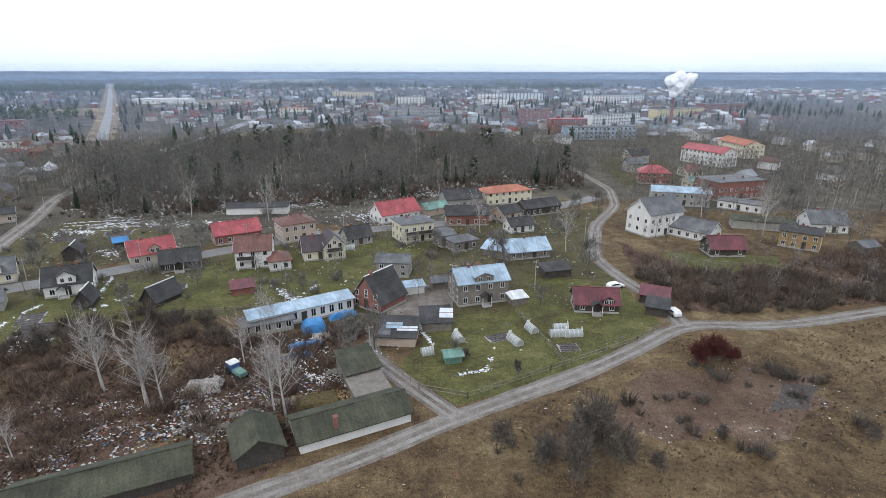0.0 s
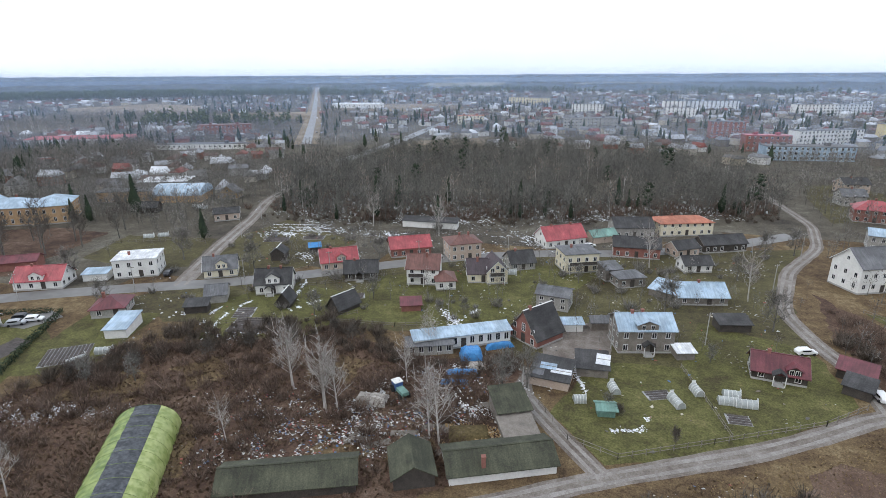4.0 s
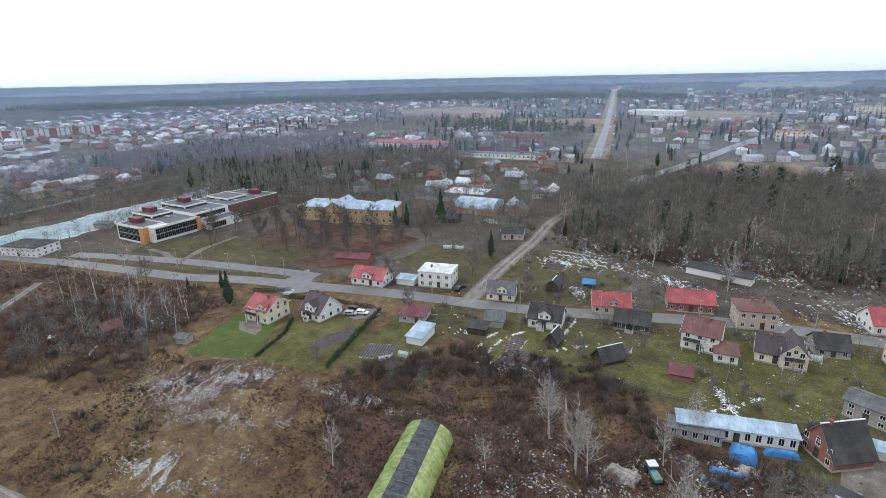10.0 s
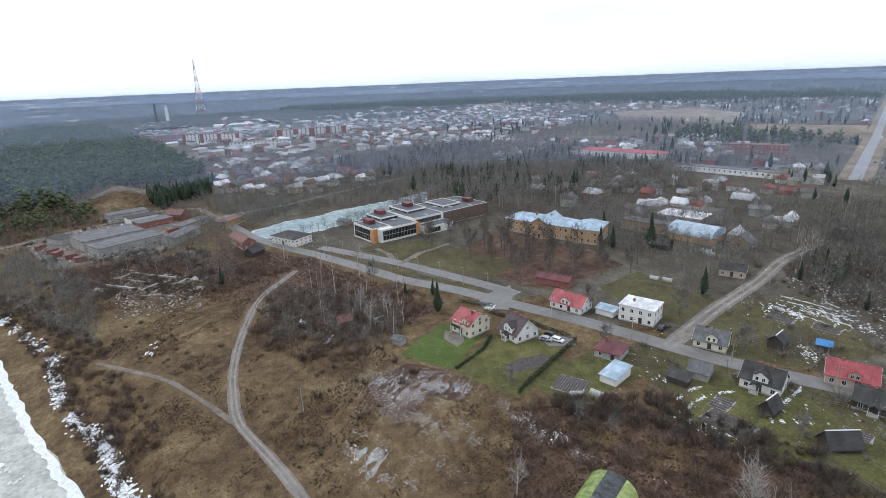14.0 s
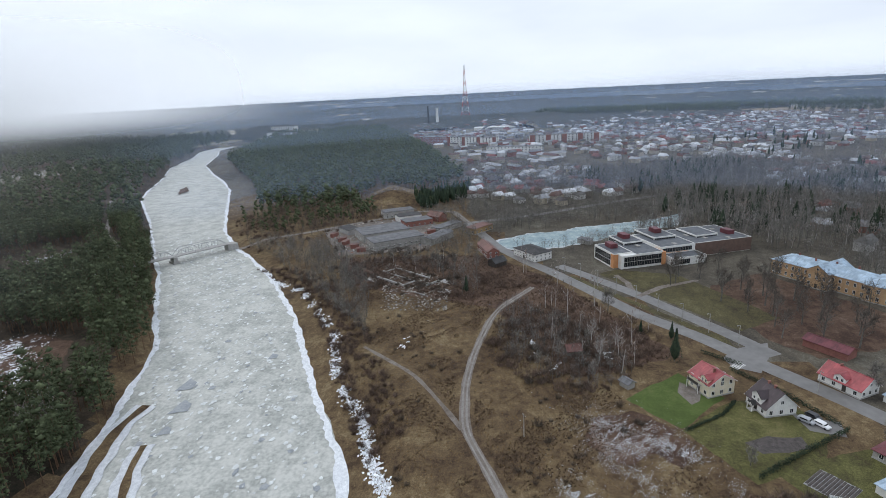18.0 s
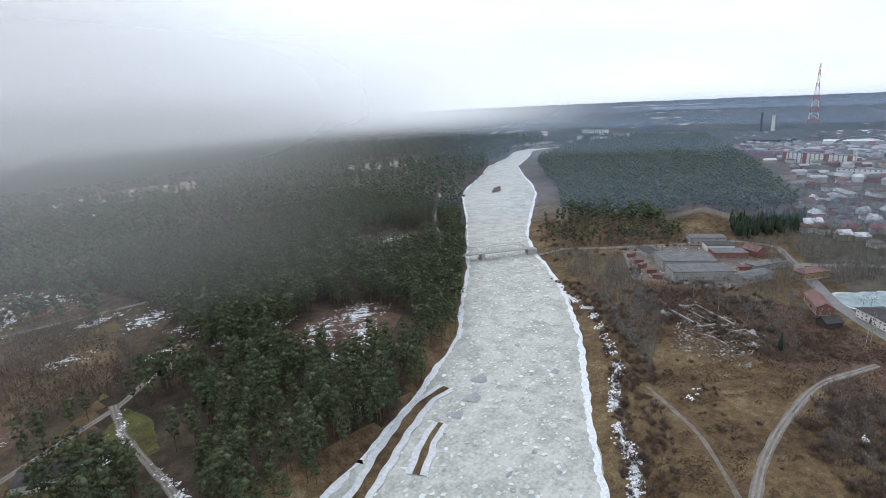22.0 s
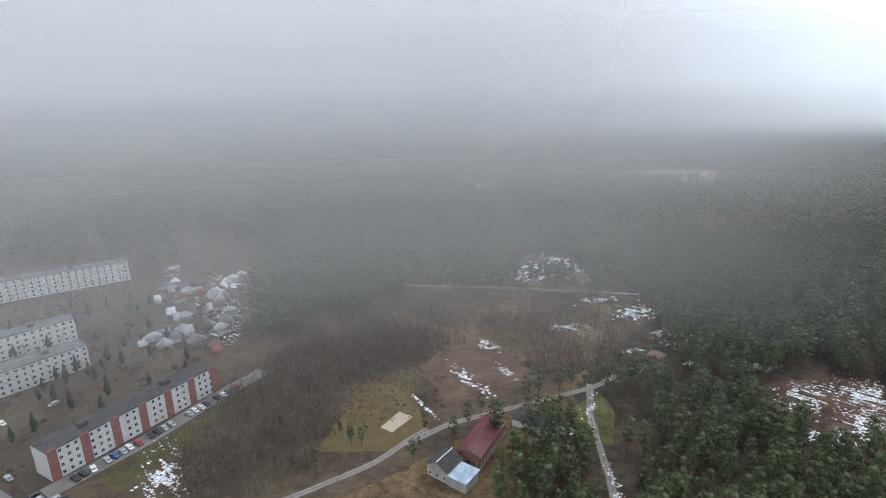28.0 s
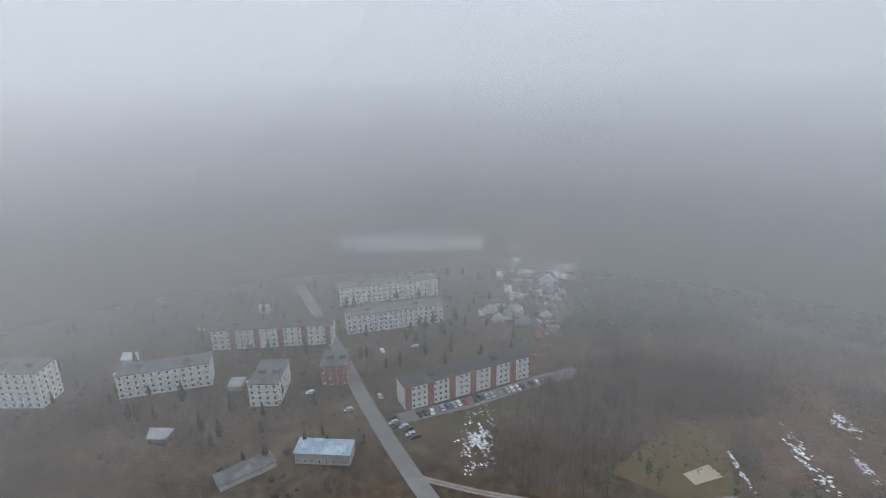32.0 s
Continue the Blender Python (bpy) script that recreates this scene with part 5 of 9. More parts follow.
woods("pine_forest", "pine wood on the town bank below the hill", PINES_FAR, spots(5200, [(-430, -205), (-440, -90), (-560, -40), (-900, -130), (-1400, -300), (-1300, -540), (-800, -420), (-560, -270)],
                                                                              lambda x, y: (river_gap(x, y)[0] > 16) & (np.hypot(x + 470, y + 92) > 40)), M_PINE, M_PINEBARK, scale=(0.9, 1.3))
woods("pine_forest", "pine forest south of the bog", PINES_FAR, spots(3800, [(60, -302), (104, -270), (116, -300), (140, -372), (150, -440), (240, -600), (0, -660), (-240, -620), (-180, -440), (-112, -380), (-92, -296), (-80, -345), (20, -338)], lambda x, y: np.hypot(x + 76, y + 384) > 26), M_PINE, M_PINEBARK)
woods("bare_wood", "dense brown alder thicket beside the field", BARE_FAR, spots(1500, [(104, -170), (92, -148), (56, -160), (46, -226), (20, -244), (-10, -262), (40, -300), (90, -262), (100, -225)]), M_BUSH, M_BARK, scale=(0.35, 0.75))
woods("bare_wood", "leafless riverside trees and scrub", BARE_FAR, spots(900, [(20, -240), (-76, -225), (-110, -330), (-60, -350), (60, -330), (70, -250)], lambda x, y: wobble(x, y, 13.0) > -0.1), M_BUSH, M_BARK, scale=(0.4, 0.8))
woods("bare_wood", "bare wood behind the school and the pond", BARE_FAR, spots(3600, [(-300, 150), (-330, 80), (-430, 120), (-560, 60), (-640, 260), (-360, 420), (-300, 280)]), M_TWIG, M_BARK)
woods("bare_wood", "tall bare trees of the hillside park", BARE_FAR, spots(1100, [(128, 190), (220, 170), (420, 260), (420, 560), (230, 470), (190, 290), (140, 240)]), M_TWIG, M_BARK)
woods("bare_wood", "bare trees among the town's houses", BARE_FAR, spots(3400, [(-700, 300), (-220, 300), (-160, 420), (-40, 440), (110, 380), (420, 500), (600, 1200), (-1000, 1200)]), M_TWIG, M_BARK, scale=(0.5, 0.9))
woods("bare_wood", "bare garden trees behind the sports hall", BARE_FAR, spots(800, [(-160, 190), (-300, 160), (-330, 300), (-220, 320), (-205, 290), (-168, 230)]), M_TWIG, M_BARK, scale=(0.4, 0.85))
woods("bare_wood", "bare trees in the suburb", BARE_FAR, spots(2700, [(-540, 240), (-660, 100), (-1000, 40), (-1500, 160), (-1400, 900), (-700, 640)]), M_TWIG, M_BARK, scale=(0.5, 0.95))
woods("bare_wood", "bare trees by the pond road and works", BARE_FAR, spots(1000, [(-300, -30), (-410, -60), (-470, -20), (-560, 60), (-430, 120), (-400, 40), (-330, -20), (-300, -100)], lambda x, y: (np.hypot(x + 350, y + 80) > 45) & (np.hypot(x + 340, y - 40) > 34)), M_TWIG, M_BARK, scale=(0.35, 0.8))
woods("pine_wood", "dark conifers on the slope west of the works", FIRS_FAR, spots(160, [(-420, -64), (-470, -30), (-520, -30), (-470, -80)]), M_SPRUCE, M_BARK, scale=(0.6, 0.9))
woods("bare_wood", "bare trees along the river's town bank", BARE_FAR, spots(700, [(-190, -58), (-250, -70), (-330, -110), (-340, -180), (-300, -140)]), M_TWIG, M_BARK, scale=(0.3, 0.65))
woods("bare_wood", "bare garden trees between the houses", BARE_FAR, spots(95, [(-130, 100), (-60, 110), (0, 112), (40, 150), (60, 200), (0, 220), (-80, 190), (-130, 170)]), M_TWIG, M_BARK, scale=(0.25, 0.55))
v, f = scatter(BUSHES, spots(240, [(-212, -2), (-196, 30), (-160, 40), (-146, 20), (-166, -6), (-190, -10)], lambda x, y: wobble(x, y, 8.0, 3.0) > -0.2))
tagged(new("scrub", arrays("scrub", v, f, M_BUSH)), "brown brush beside the dirt track", "scrub", kind="stuff")
woods("bare_wood", "young bare trees beside the dirt track", BARE_FAR, spots(330, [(-226, 2), (-196, 34), (-158, 42), (-150, 20), (-176, -4), (-210, -6)]), M_TWIG, M_BARK, scale=(0.25, 0.5))
woods("bare_wood", "bare trees between the flats", BARE_FAR, spots(520, [(130, -110), (160, -190), (110, -240), (180, -330), (340, -330), (420, -160), (300, -60)]), M_TWIG, M_BARK, scale=(0.3, 0.65))
v, f = scatter(BUSHES, spots(330, [(-108, 58), (-66, 30), (-28, 58), (-18, 76), (-20, 98), (-48, 98), (-62, 106), (-96, 86)], lambda x, y: wobble(x, y, 7.0, 5.0) > -0.35))
tagged(new("scrub", arrays("scrub", v, f, M_BUSH)), "tangled brown leafless scrub", "scrub", kind="stuff")
v, f = scatter(BUSHES, spots(900, [(-160, 198), (-112, 192), (-73, 201), (-42, 210), (-1, 229), (66, 250), (70, 280), (-60, 250), (-160, 240)]))
tagged(new("undergrowth", arrays("undergrowth", v, f, M_BUSH)), "brown undergrowth along the wood's edge", "scrub", kind="stuff")
v, f = scatter(BUSHES, spots(600, [(-250, 20), (-176, 10), (-160, 40), (-200, 66), (-262, 30), (-300, -60), (-280, -96), (-240, -70), (-230, -20)], lambda x, y: wobble(x, y, 16.0, 2.0) > -0.15))
tagged(new("scrub", arrays("scrub", v, f, M_BUSH)), "brown willow scrub on wet waste land", "scrub", kind="stuff")
v, f = scatter(BUSHES, spots(700, [(54, 112), (110, 118), (190, 150), (180, 180), (110, 146), (66, 130), (54, 150)], lambda x, y: wobble(x, y, 9.0, 1.0) > -0.3))
tagged(new("scrub", arrays("scrub", v, f, M_BUSH)), "reddish brown scrub above the gravel road", "scrub", kind="stuff")

woods("pine_wood", "dark conifers mixed into the bare wood behind the school", FIRS_FAR, spots(420, [(-330, 90), (-430, 130), (-560, 70), (-620, 240), (-380, 400), (-320, 260)], lambda x, y: wobble(x, y, 30.0, 2.0) > 0.0), M_SPRUCE, M_BARK, scale=(0.6, 1.0))
woods("pine_wood", "dark conifers scattered through the town", FIRS_FAR, spots(700, [(-900, 260), (-220, 320), (-160, 440), (110, 400), (440, 500), (600, 1200), (-1000, 1200)], lambda x, y: wobble(x, y, 55.0, 5.0) > 0.1), M_SPRUCE, M_BARK, scale=(0.6, 1.0))
woods("pine_forest", "pine grove behind the hospital", PINES_FAR, spots(130, [(-520, 470), (-380, 500), (-340, 600), (-560, 580)]), M_PINE, M_BARK)
woods("pine_forest", "forest belt beyond the suburb", PINES_FAR, spots(4200, [(-1250, 960), (-1600, 500), (-1750, 100), (-2000, 200), (-1900, 900), (-1400, 1400), (-700, 1500), (-600, 1380), (-1000, 1250)]), M_PINE, M_BARK, scale=(0.9, 1.3))
woods("pine_wood", "dark conifers among the flats and gardens", FIRS_FAR, spots(160, [(130, -110), (160, -190), (110, -240), (180, -330), (340, -330), (420, -160), (300, -60)]), M_SPRUCE, M_BARK, scale=(0.4, 0.8))
woods("bog_bushes", "rounded brown willow bushes over the boggy ground", CLUMPS, spots(900, [(60, -250), (8, -200), (-60, -236), (-105, -262), (-110, -330), (-60, -352), (40, -330), (96, -262)], lambda x, y: wobble(x, y, 12.0, 4.0) > -0.15), M_THICKET, M_BARK, scale=(0.22, 0.5))
woods("pine_wood", "young dark conifers in the alder thicket", PINES, np.array([(53, -170, 0), (42, -183, 0), (46, -186, 0), (15, -177, 0), (60, -166, 0), (70, -190, 0), (64, -214, 0), (86, -240, 0), (74, -252, 0), (56, -240, 0), (34, -262, 0)], float), M_SPRUCE, M_BARK, scale=(0.35, 0.55))
DENSE = [bush(h, n) for h, n in ((2.4, 130), (3.2, 170), (1.7, 100))]


def brush(label, n, poly, material=M_THORN, keep=None, scale=(0.6, 1.2), kinds=DENSE):
    v, f = scatter(kinds, spots(n, poly, keep), scale)
    tagged(new("scrub", arrays("scrub", v, f, material)), label, "scrub", kind="stuff")


woods("bare_wood", "bare garden trees along the hill street", BARE_FAR, spots(330, [(60, 140), (96, 128), (150, 150), (210, 190), (240, 300), (150, 320), (110, 262), (78, 232), (62, 190)], lambda x, y: np.hypot(x - 78, y - 175) > 14), M_TWIG, M_BARK, scale=(0.35, 0.8))
woods("bare_wood", "bare trees between the school park and the wood", BARE_FAR, spots(480, [(-150, 150), (-180, 160), (-260, 155), (-290, 200), (-200, 240), (-160, 200)]), M_TWIG, M_BARK, scale=(0.4, 0.85))
woods("bare_wood", "orchard trees in the gardens", BARE_FAR, spots(130, [(-176, 120), (-130, 110), (-60, 112), (0, 112), (40, 118), (66, 200), (0, 218), (-80, 188), (-150, 188)]), M_TWIG, M_BARK, scale=(0.22, 0.45))
woods("bare_wood", "bare trees and alders round the works and waste plots", BARE_FAR, spots(620, [(-430, -70), (-300, -118), (-246, -76), (-236, -14), (-300, -16), (-420, 30)], lambda x, y: ~inside([(-367, -131), (-303, -102), (-314, -48), (-354, -37), (-404, -62), (-389, -110)], x, y) & ~inside([(-290, -70), (-256, -28), (-218, -28), (-218, -58)], x, y)), M_TWIG, M_BARK, scale=(0.25, 0.65))
woods("bare_wood", "bare trees among the houses behind the pond", BARE_FAR, spots(1500, [(-420, -30), (-460, 60), (-520, 130), (-680, 110), (-720, -60), (-520, -60)]), M_TWIG, M_BARK, scale=(0.35, 0.8))
woods("bare_wood", "dark garden trees among the misty flats", BARE_FAR, spots(900, [(120, -100), (160, -190), (116, -240), (116, -280), (180, -420), (360, -380), (460, -160), (300, -40)]), M_THORN, M_BARK, scale=(0.25, 0.6))
brush("garden shrubs and hedges between the misty flats", 420, [(120, -100), (160, -190), (120, -240), (130, -330), (300, -330), (400, -160), (280, -50)], scale=(0.5, 1.2))
woods("bare_wood", "bare trees over the houses north-west of the wood", BARE_FAR, spots(1900, [(-165, 200), (-212, 300), (-300, 440), (-520, 560), (-640, 300), (-420, 200), (-220, 185)]), M_TWIG, M_BARK, scale=(0.35, 0.8))
brush("reddish brown brush below the gardens", 150, [(-110, 56), (-90, 40), (-60, 34), (-30, 60), (-20, 84), (-44, 94), (-62, 104), (-98, 90)], M_BUSH, lambda x, y: wobble(x, y, 6.0, 4.0) > 0.0, (0.4, 1.0))
woods("bare_wood", "brown bare trees on the slope by the bridge road", BARE_FAR, spots(520, [(-326, -186), (-346, -136), (-372, -110), (-400, -70), (-440, -96), (-432, -200), (-384, -236)], lambda x, y: (np.hypot(x + 480, y + 100) > 44) & (river_gap(x, y)[0] > 9)), M_BUSH, M_BARK, scale=(0.3, 0.7))
woods("pine_wood", "scattered dark pines on the slope by the bridge road", PINES_FAR, spots(90, [(-340, -190), (-372, -120), (-430, -90), (-440, -200), (-390, -236)], lambda x, y: river_gap(x, y)[0] > 14), M_PINE, M_BARK, scale=(0.5, 0.9))
brush("brown brush on the slope by the bridge", 260, [(-310, -170), (-346, -130), (-372, -110), (-420, -80), (-432, -200), (-384, -236), (-340, -205)], M_BUSH, lambda x, y: river_gap(x, y)[0] > 6, (0.5, 1.1))
brush("dark leafless brush below the gardens", 190, [(-110, 58), (-98, 66), (-84, 84), (-62, 94), (-44, 92), (-16, 92), (-16, 104), (-44, 103), (-62, 110), (-98, 92)])
woods("bare_wood", "bare trees round the red-roofed flats", BARE_FAR, spots(700, [(80, 230), (130, 245), (160, 290), (215, 300), (230, 420), (100, 430), (86, 340)]), M_TWIG, M_BARK, scale=(0.35, 0.85))
brush("grey garden shrubs between the houses", 110, [(-130, 100), (-60, 108), (-16, 104), (20, 132), (60, 200), (0, 215), (-80, 186), (-130, 170)], M_TWIG, scale=(0.45, 1.3))
brush("dark shrubs scattered over the river meadow", 130, MEADOW_BRUSH, keep=lambda x, y: wobble(x, y, 11.0, 6.0) > 0.1, scale=(0.3, 0.8))
brush("dark thicket beside the dirt track", 60, [(-226, 6), (-200, 34), (-160, 42), (-138, 22), (-128, 6), (-146, 2), (-170, 4), (-200, 4)], keep=lambda x, y: wobble(x, y, 9.0, 2.0) > -0.3)
brush("rusty reeds along the river bank", 420, [(-118, -42), (-150, -58), (-200, -78), (-250, -108), (-292, -150), (-282, -118), (-240, -80), (-190, -56), (-130, -30)], M_BUSH, scale=(0.5, 1.0))
brush("dark shrubs of the wood's edge and graves", 160, [(-160, 190), (-112, 182), (-60, 196), (0, 220), (66, 240), (66, 256), (0, 236), (-112, 200)], scale=(0.4, 0.9))
brush("low dark shrubs round the waste plots", 260, [(-240, -20), (-300, -30), (-330, -60), (-320, -110), (-270, -100), (-244, -70)], keep=lambda x, y: wobble(x, y, 10.0, 2.0) > -0.1, scale=(0.5, 1.1))

brush("dark reddish scrub belt above the gravel road", 330, [(43, 125), (55, 136), (71, 132), (104, 130), (150, 146), (140, 128), (90, 110), (70, 108), (56, 106), (48, 117)], keep=lambda x, y: wobble(x, y, 7.0, 3.0) > -0.35, scale=(0.5, 1.3))
woods("bare_wood", "young bare trees in the scrub belt", BARE_FAR, spots(60, [(43, 125), (55, 140), (71, 134), (104, 130), (170, 160), (150, 132), (90, 110), (60, 108)]), M_TWIG, M_BARK, scale=(0.3, 0.6))
woods("birch_wood", "pale birches mixed into the bare woods", BARE_FAR, np.concatenate([spots(360, [(-300, 150), (-330, 80), (-430, 120), (-560, 60), (-640, 260), (-360, 420), (-300, 280)]), spots(160, CEMETERY), spots(140, [(128, 190), (220, 170), (420, 260), (420, 560), (230, 470), (190, 290)]),
                                                                                spots(22, [(-250, 20), (-176, 10), (-160, 40), (-200, 66), (-262, 30), (-300, -60), (-280, -96)]), spots(200, [(-700, 300), (-220, 300), (-160, 420), (-700, 900)])]), M_BIRCHTWIG, M_BIRCH, scale=(0.6, 1.15))
woods("bare_wood", "bare street and garden trees of the northern quarter", BARE_FAR, spots(2200, [(-900, 640), (-220, 330), (-160, 420), (-40, 440), (110, 400), (500, 560), (700, 1100), (-300, 1500), (-1300, 1300)]), M_TWIG, M_BARK, scale=(0.6, 1.1))
woods("pine_wood", "dark conifers of the northern gardens", FIRS_FAR, spots(500, [(-900, 560), (-220, 330), (-160, 420), (-40, 440), (110, 400), (500, 560), (700, 1100), (-300, 1500), (-1300, 1300)]), M_SPRUCE, M_BARK, scale=(0.5, 0.95))

NORTH = [(-900, 600), (-560, 560), (-260, 330), (-205, 310), (-158, 410), (-60, 430), (20, 410), (84, 340), (130, 300), (420, 330), (700, 900), (500, 1700), (-500, 1900), (-1400, 1900), (-1500, 1250)]
woods("bare_wood", "haze of bare trees over the northern town", CLUMPS, spots(6500, NORTH, lambda x, y: wobble(x, y, 34.0, 2.0) > -0.25), M_TWIG, M_BARK, scale=(0.5, 1.15))
woods("bare_wood", "bare gardens between the suburb's houses", CLUMPS, spots(2600, [(-540, 240), (-660, 100), (-1000, 40), (-1700, 100), (-1500, 1000), (-900, 800), (-560, 560)], lambda x, y: wobble(x, y, 30.0, 1.0) > -0.1), M_TWIG, M_BARK, scale=(0.4, 0.9))
woods("pine_forest", "belts of dark forest on the plain", PINES_FAR, spots(1500, [(-1750, 1000), (-1500, 760), (-600, 1400), (600, 1500), (1000, 2100), (-1500, 2200)], lambda x, y: wobble(x, y, 110.0, 6.0) > 0.25), M_PINE, M_BARK, scale=(0.9, 1.4))

woods("bare_wood", "bare trees along the pond's shore", BARE_FAR, spots(110, [(-318, -6), (-300, 30), (-312, 58), (-345, 118), (-372, 130), (-352, 112), (-334, 70), (-312, 36), (-306, 12)]), M_TWIG, M_BARK, scale=(0.35, 0.75))
woods("bare_wood", "bare trees between the pond and the railway road", BARE_FAR, spots(420, [(-352, 20), (-366, 50), (-376, 90), (-396, 120), (-440, 120), (-430, 70), (-404, 20), (-372, -10)]), M_TWIG, M_BARK, scale=(0.4, 0.9))

# ---- far canopy ----
a = np.linspace(0, 2 * np.pi, 721)[:-1]
rr = np.r_[np.arange(1250, 2000, 60), np.arange(2000, 4790, 62), 4790].astype(float)
A, RR = np.meshgrid(a, rr)
CX, CY = np.cos(A) * RR, np.sin(A) * RR
WOODED = wobble(A * 1500, RR * 3.2, 190.0, 2.0) + 0.7 * wobble(A * 1500, RR * 3.0, 62.0, 4.0) + 0.3 * rng.uniform(-1, 1, A.shape)
TOWNWARD = np.clip((np.sin(A - radians(-10)) - 0.1) / 0.25, 0, 1)
EDGE = 1250 + 720 * TOWNWARD + 160 * wobble(CX, CY, 130.0, 7.0)
FIELDS = np.zeros(A.shape, bool)
for poly in OPEN:
    FIELDS |= inside(poly, CX, CY)
for (x0, y0), (x1, y1) in zip(STRAIGHT[:-1], STRAIGHT[1:]):
    k = np.clip(((CX - x0) * (x1 - x0) + (CY - y0) * (y1 - y0)) / ((x1 - x0) ** 2 + (y1 - y0) ** 2), 0, 1)
    FIELDS |= np.hypot(CX - x0 - k * (x1 - x0), CY - y0 - k * (y1 - y0)) < 30
BARE_LAND = ((WOODED < -0.12) & (RR < 4500)) | FIELDS
CZ = height(CX, CY) + np.where(BARE_LAND, 0.6, np.where(RR > 3000, 6.0, 9.0) + rng.uniform(-3, 3, CX.shape))
CZ = np.where((RR < EDGE) | FIELDS, height(CX, CY) - 3.0, CZ)
i = np.arange(A.size).reshape(A.shape)
q = np.stack([i[:-1], np.roll(i[:-1], -1, 1), np.roll(i[1:], -1, 1), i[1:]], -1).reshape(-1, 4)
far_me = arrays("far_forest", np.stack([CX, CY, CZ], -1).reshape(-1, 3), q, M_CANOPY)
far_me.materials.append(M_FIELD)
far_me.polygons.foreach_set("material_index", BARE_LAND.ravel()[q].all(1).astype(np.int32))
tagged(new("far_forest", far_me), "distant wooded country with pale fields, reaching the horizon", "forest", kind="stuff")


# ---- distant town ----
def palette(name, colours, rough=0.85):
    """Each joined piece takes one of several plain colours, with stains."""
    m = mat(name, (0.5, 0.5, 0.5), (1, 1, 1), 3.0, rough)
    n, l = m.node_tree.nodes, m.node_tree.links
    geo = next(k for k in n if k.type == "NEW_GEOMETRY")
    old = next(k for k in n if k.type == "VALTORGB")
    r = n.new("ShaderNodeValToRGB")
    r.color_ramp.interpolation = "CONSTANT"
    e = r.color_ramp.elements
    e[0].color, e[1].position, e[1].color = (*colours[0], 1), 1 / len(colours), (*colours[1], 1)
    for i, c in enumerate(colours[2:], 2):
        e.new(i / len(colours)).color = (*c, 1)
    l.new(geo.outputs["Random Per Island"], r.inputs["Fac"])
    mul = n.new("ShaderNodeMix")
    mul.data_type, mul.blend_type = "RGBA", "MULTIPLY"
    mul.inputs["Factor"].default_value = 0.6
    l.new(r.outputs["Color"], mul.inputs["A"])
    l.new(old.outputs["Color"], mul.inputs["B"])
    l.new(mul.outputs["Result"], n["Principled BSDF"].inputs["Base Color"])
    return m


M_TOWNWALL = palette("town_walls", [(0.7, 0.69, 0.66), (0.5, 0.44, 0.34), (0.3, 0.13, 0.1), (0.45, 0.44, 0.42), (0.75, 0.74, 0.72), (0.22, 0.19, 0.16), (0.55, 0.5, 0.42)])
M_TOWNROOF = palette("town_roofs", [(0.2, 0.2, 0.21), (0.1, 0.09, 0.09), (0.42, 0.43, 0.45), (0.22, 0.075, 0.065), (0.14, 0.085, 0.075), (0.3, 0.31, 0.33), (0.7, 0.72, 0.75), (0.12, 0.115, 0.11), (0.45, 0.46, 0.48)])
M_JUNKPAL = palette("litter_colours", [(0.5, 0.5, 0.5), (0.34, 0.32, 0.3), (0.2, 0.17, 0.14), (0.1, 0.17, 0.3), (0.35, 0.1, 0.08), (0.55, 0.5, 0.42), (0.12, 0.11, 0.1), (0.68, 0.68, 0.68)])


def town(label, poly, n, size=(7, 12), tall=(3, 5.5), keep=None):
    """Far houses with gabled roofs, too many to count."""
    p = spots(n, poly, keep)
    k = len(p)
    w, d = rng.uniform(*size, k), rng.uniform(6, 9, k)
    e, r = rng.uniform(*tall, k), rng.uniform(1.5, 3.4, k)
    a = radians(33) + rng.integers(0, 4, k) * np.pi / 2 + rng.normal(size=k) * 0.12
    c, s = np.cos(a), np.sin(a)

    def place(pts):
        q = np.array(pts, float)
        x = q[None, :, 0] * w[:, None] / 2
        y = q[None, :, 1] * d[:, None] / 2
        z = np.where(q[None, :, 2] > 1.5, (e + r)[:, None] + (q[None, :, 2] - 2), np.where(q[None, :, 2] > 0.5, e[:, None] + (q[None, :, 2] - 1), -1.0))
        return np.stack([x * c[:, None] - y * s[:, None] + p[:, :1], x * s[:, None] + y * c[:, None] + p[:, 1:2], z + p[:, 2:]], -1).reshape(-1, 3)

    wall = [(-1, -1, 0), (1, -1, 0), (1, 1, 0), (-1, 1, 0), (-1, -1, 1), (1, -1, 1), (1, 1, 1), (-1, 1, 1), (-1, 0, 2), (1, 0, 2)]
    wf = np.array([(0, 1, 5), (0, 5, 4), (2, 3, 7), (2, 7, 6), (1, 2, 6), (1, 6, 5), (5, 6, 9), (3, 0, 4), (3, 4, 7), (7, 4, 8)])
    roof = [(-1.07, -1.12, 0.95), (1.07, -1.12, 0.95), (1.07, 1.12, 0.95), (-1.07, 1.12, 0.95), (-1.07, 0, 2.12), (1.07, 0, 2.12)]
    rf = np.array([(0, 1, 5), (0, 5, 4), (2, 3, 4), (2, 4, 5), (0, 4, 3), (1, 2, 5)])
    off = lambda f, m: (f[None] + (np.arange(k) * m)[:, None, None]).reshape(-1, 3)
    th = tagged(new("town_houses", arrays("town_houses", place(wall), off(wf, 10), M_TOWNWALL)), label, "houses", kind="stuff")
    ro = new("roofs", arrays("roofs", place(roof), off(rf, 6), M_TOWNROOF))
    ro.parent = th
    tagged(ro, kind="stuff")


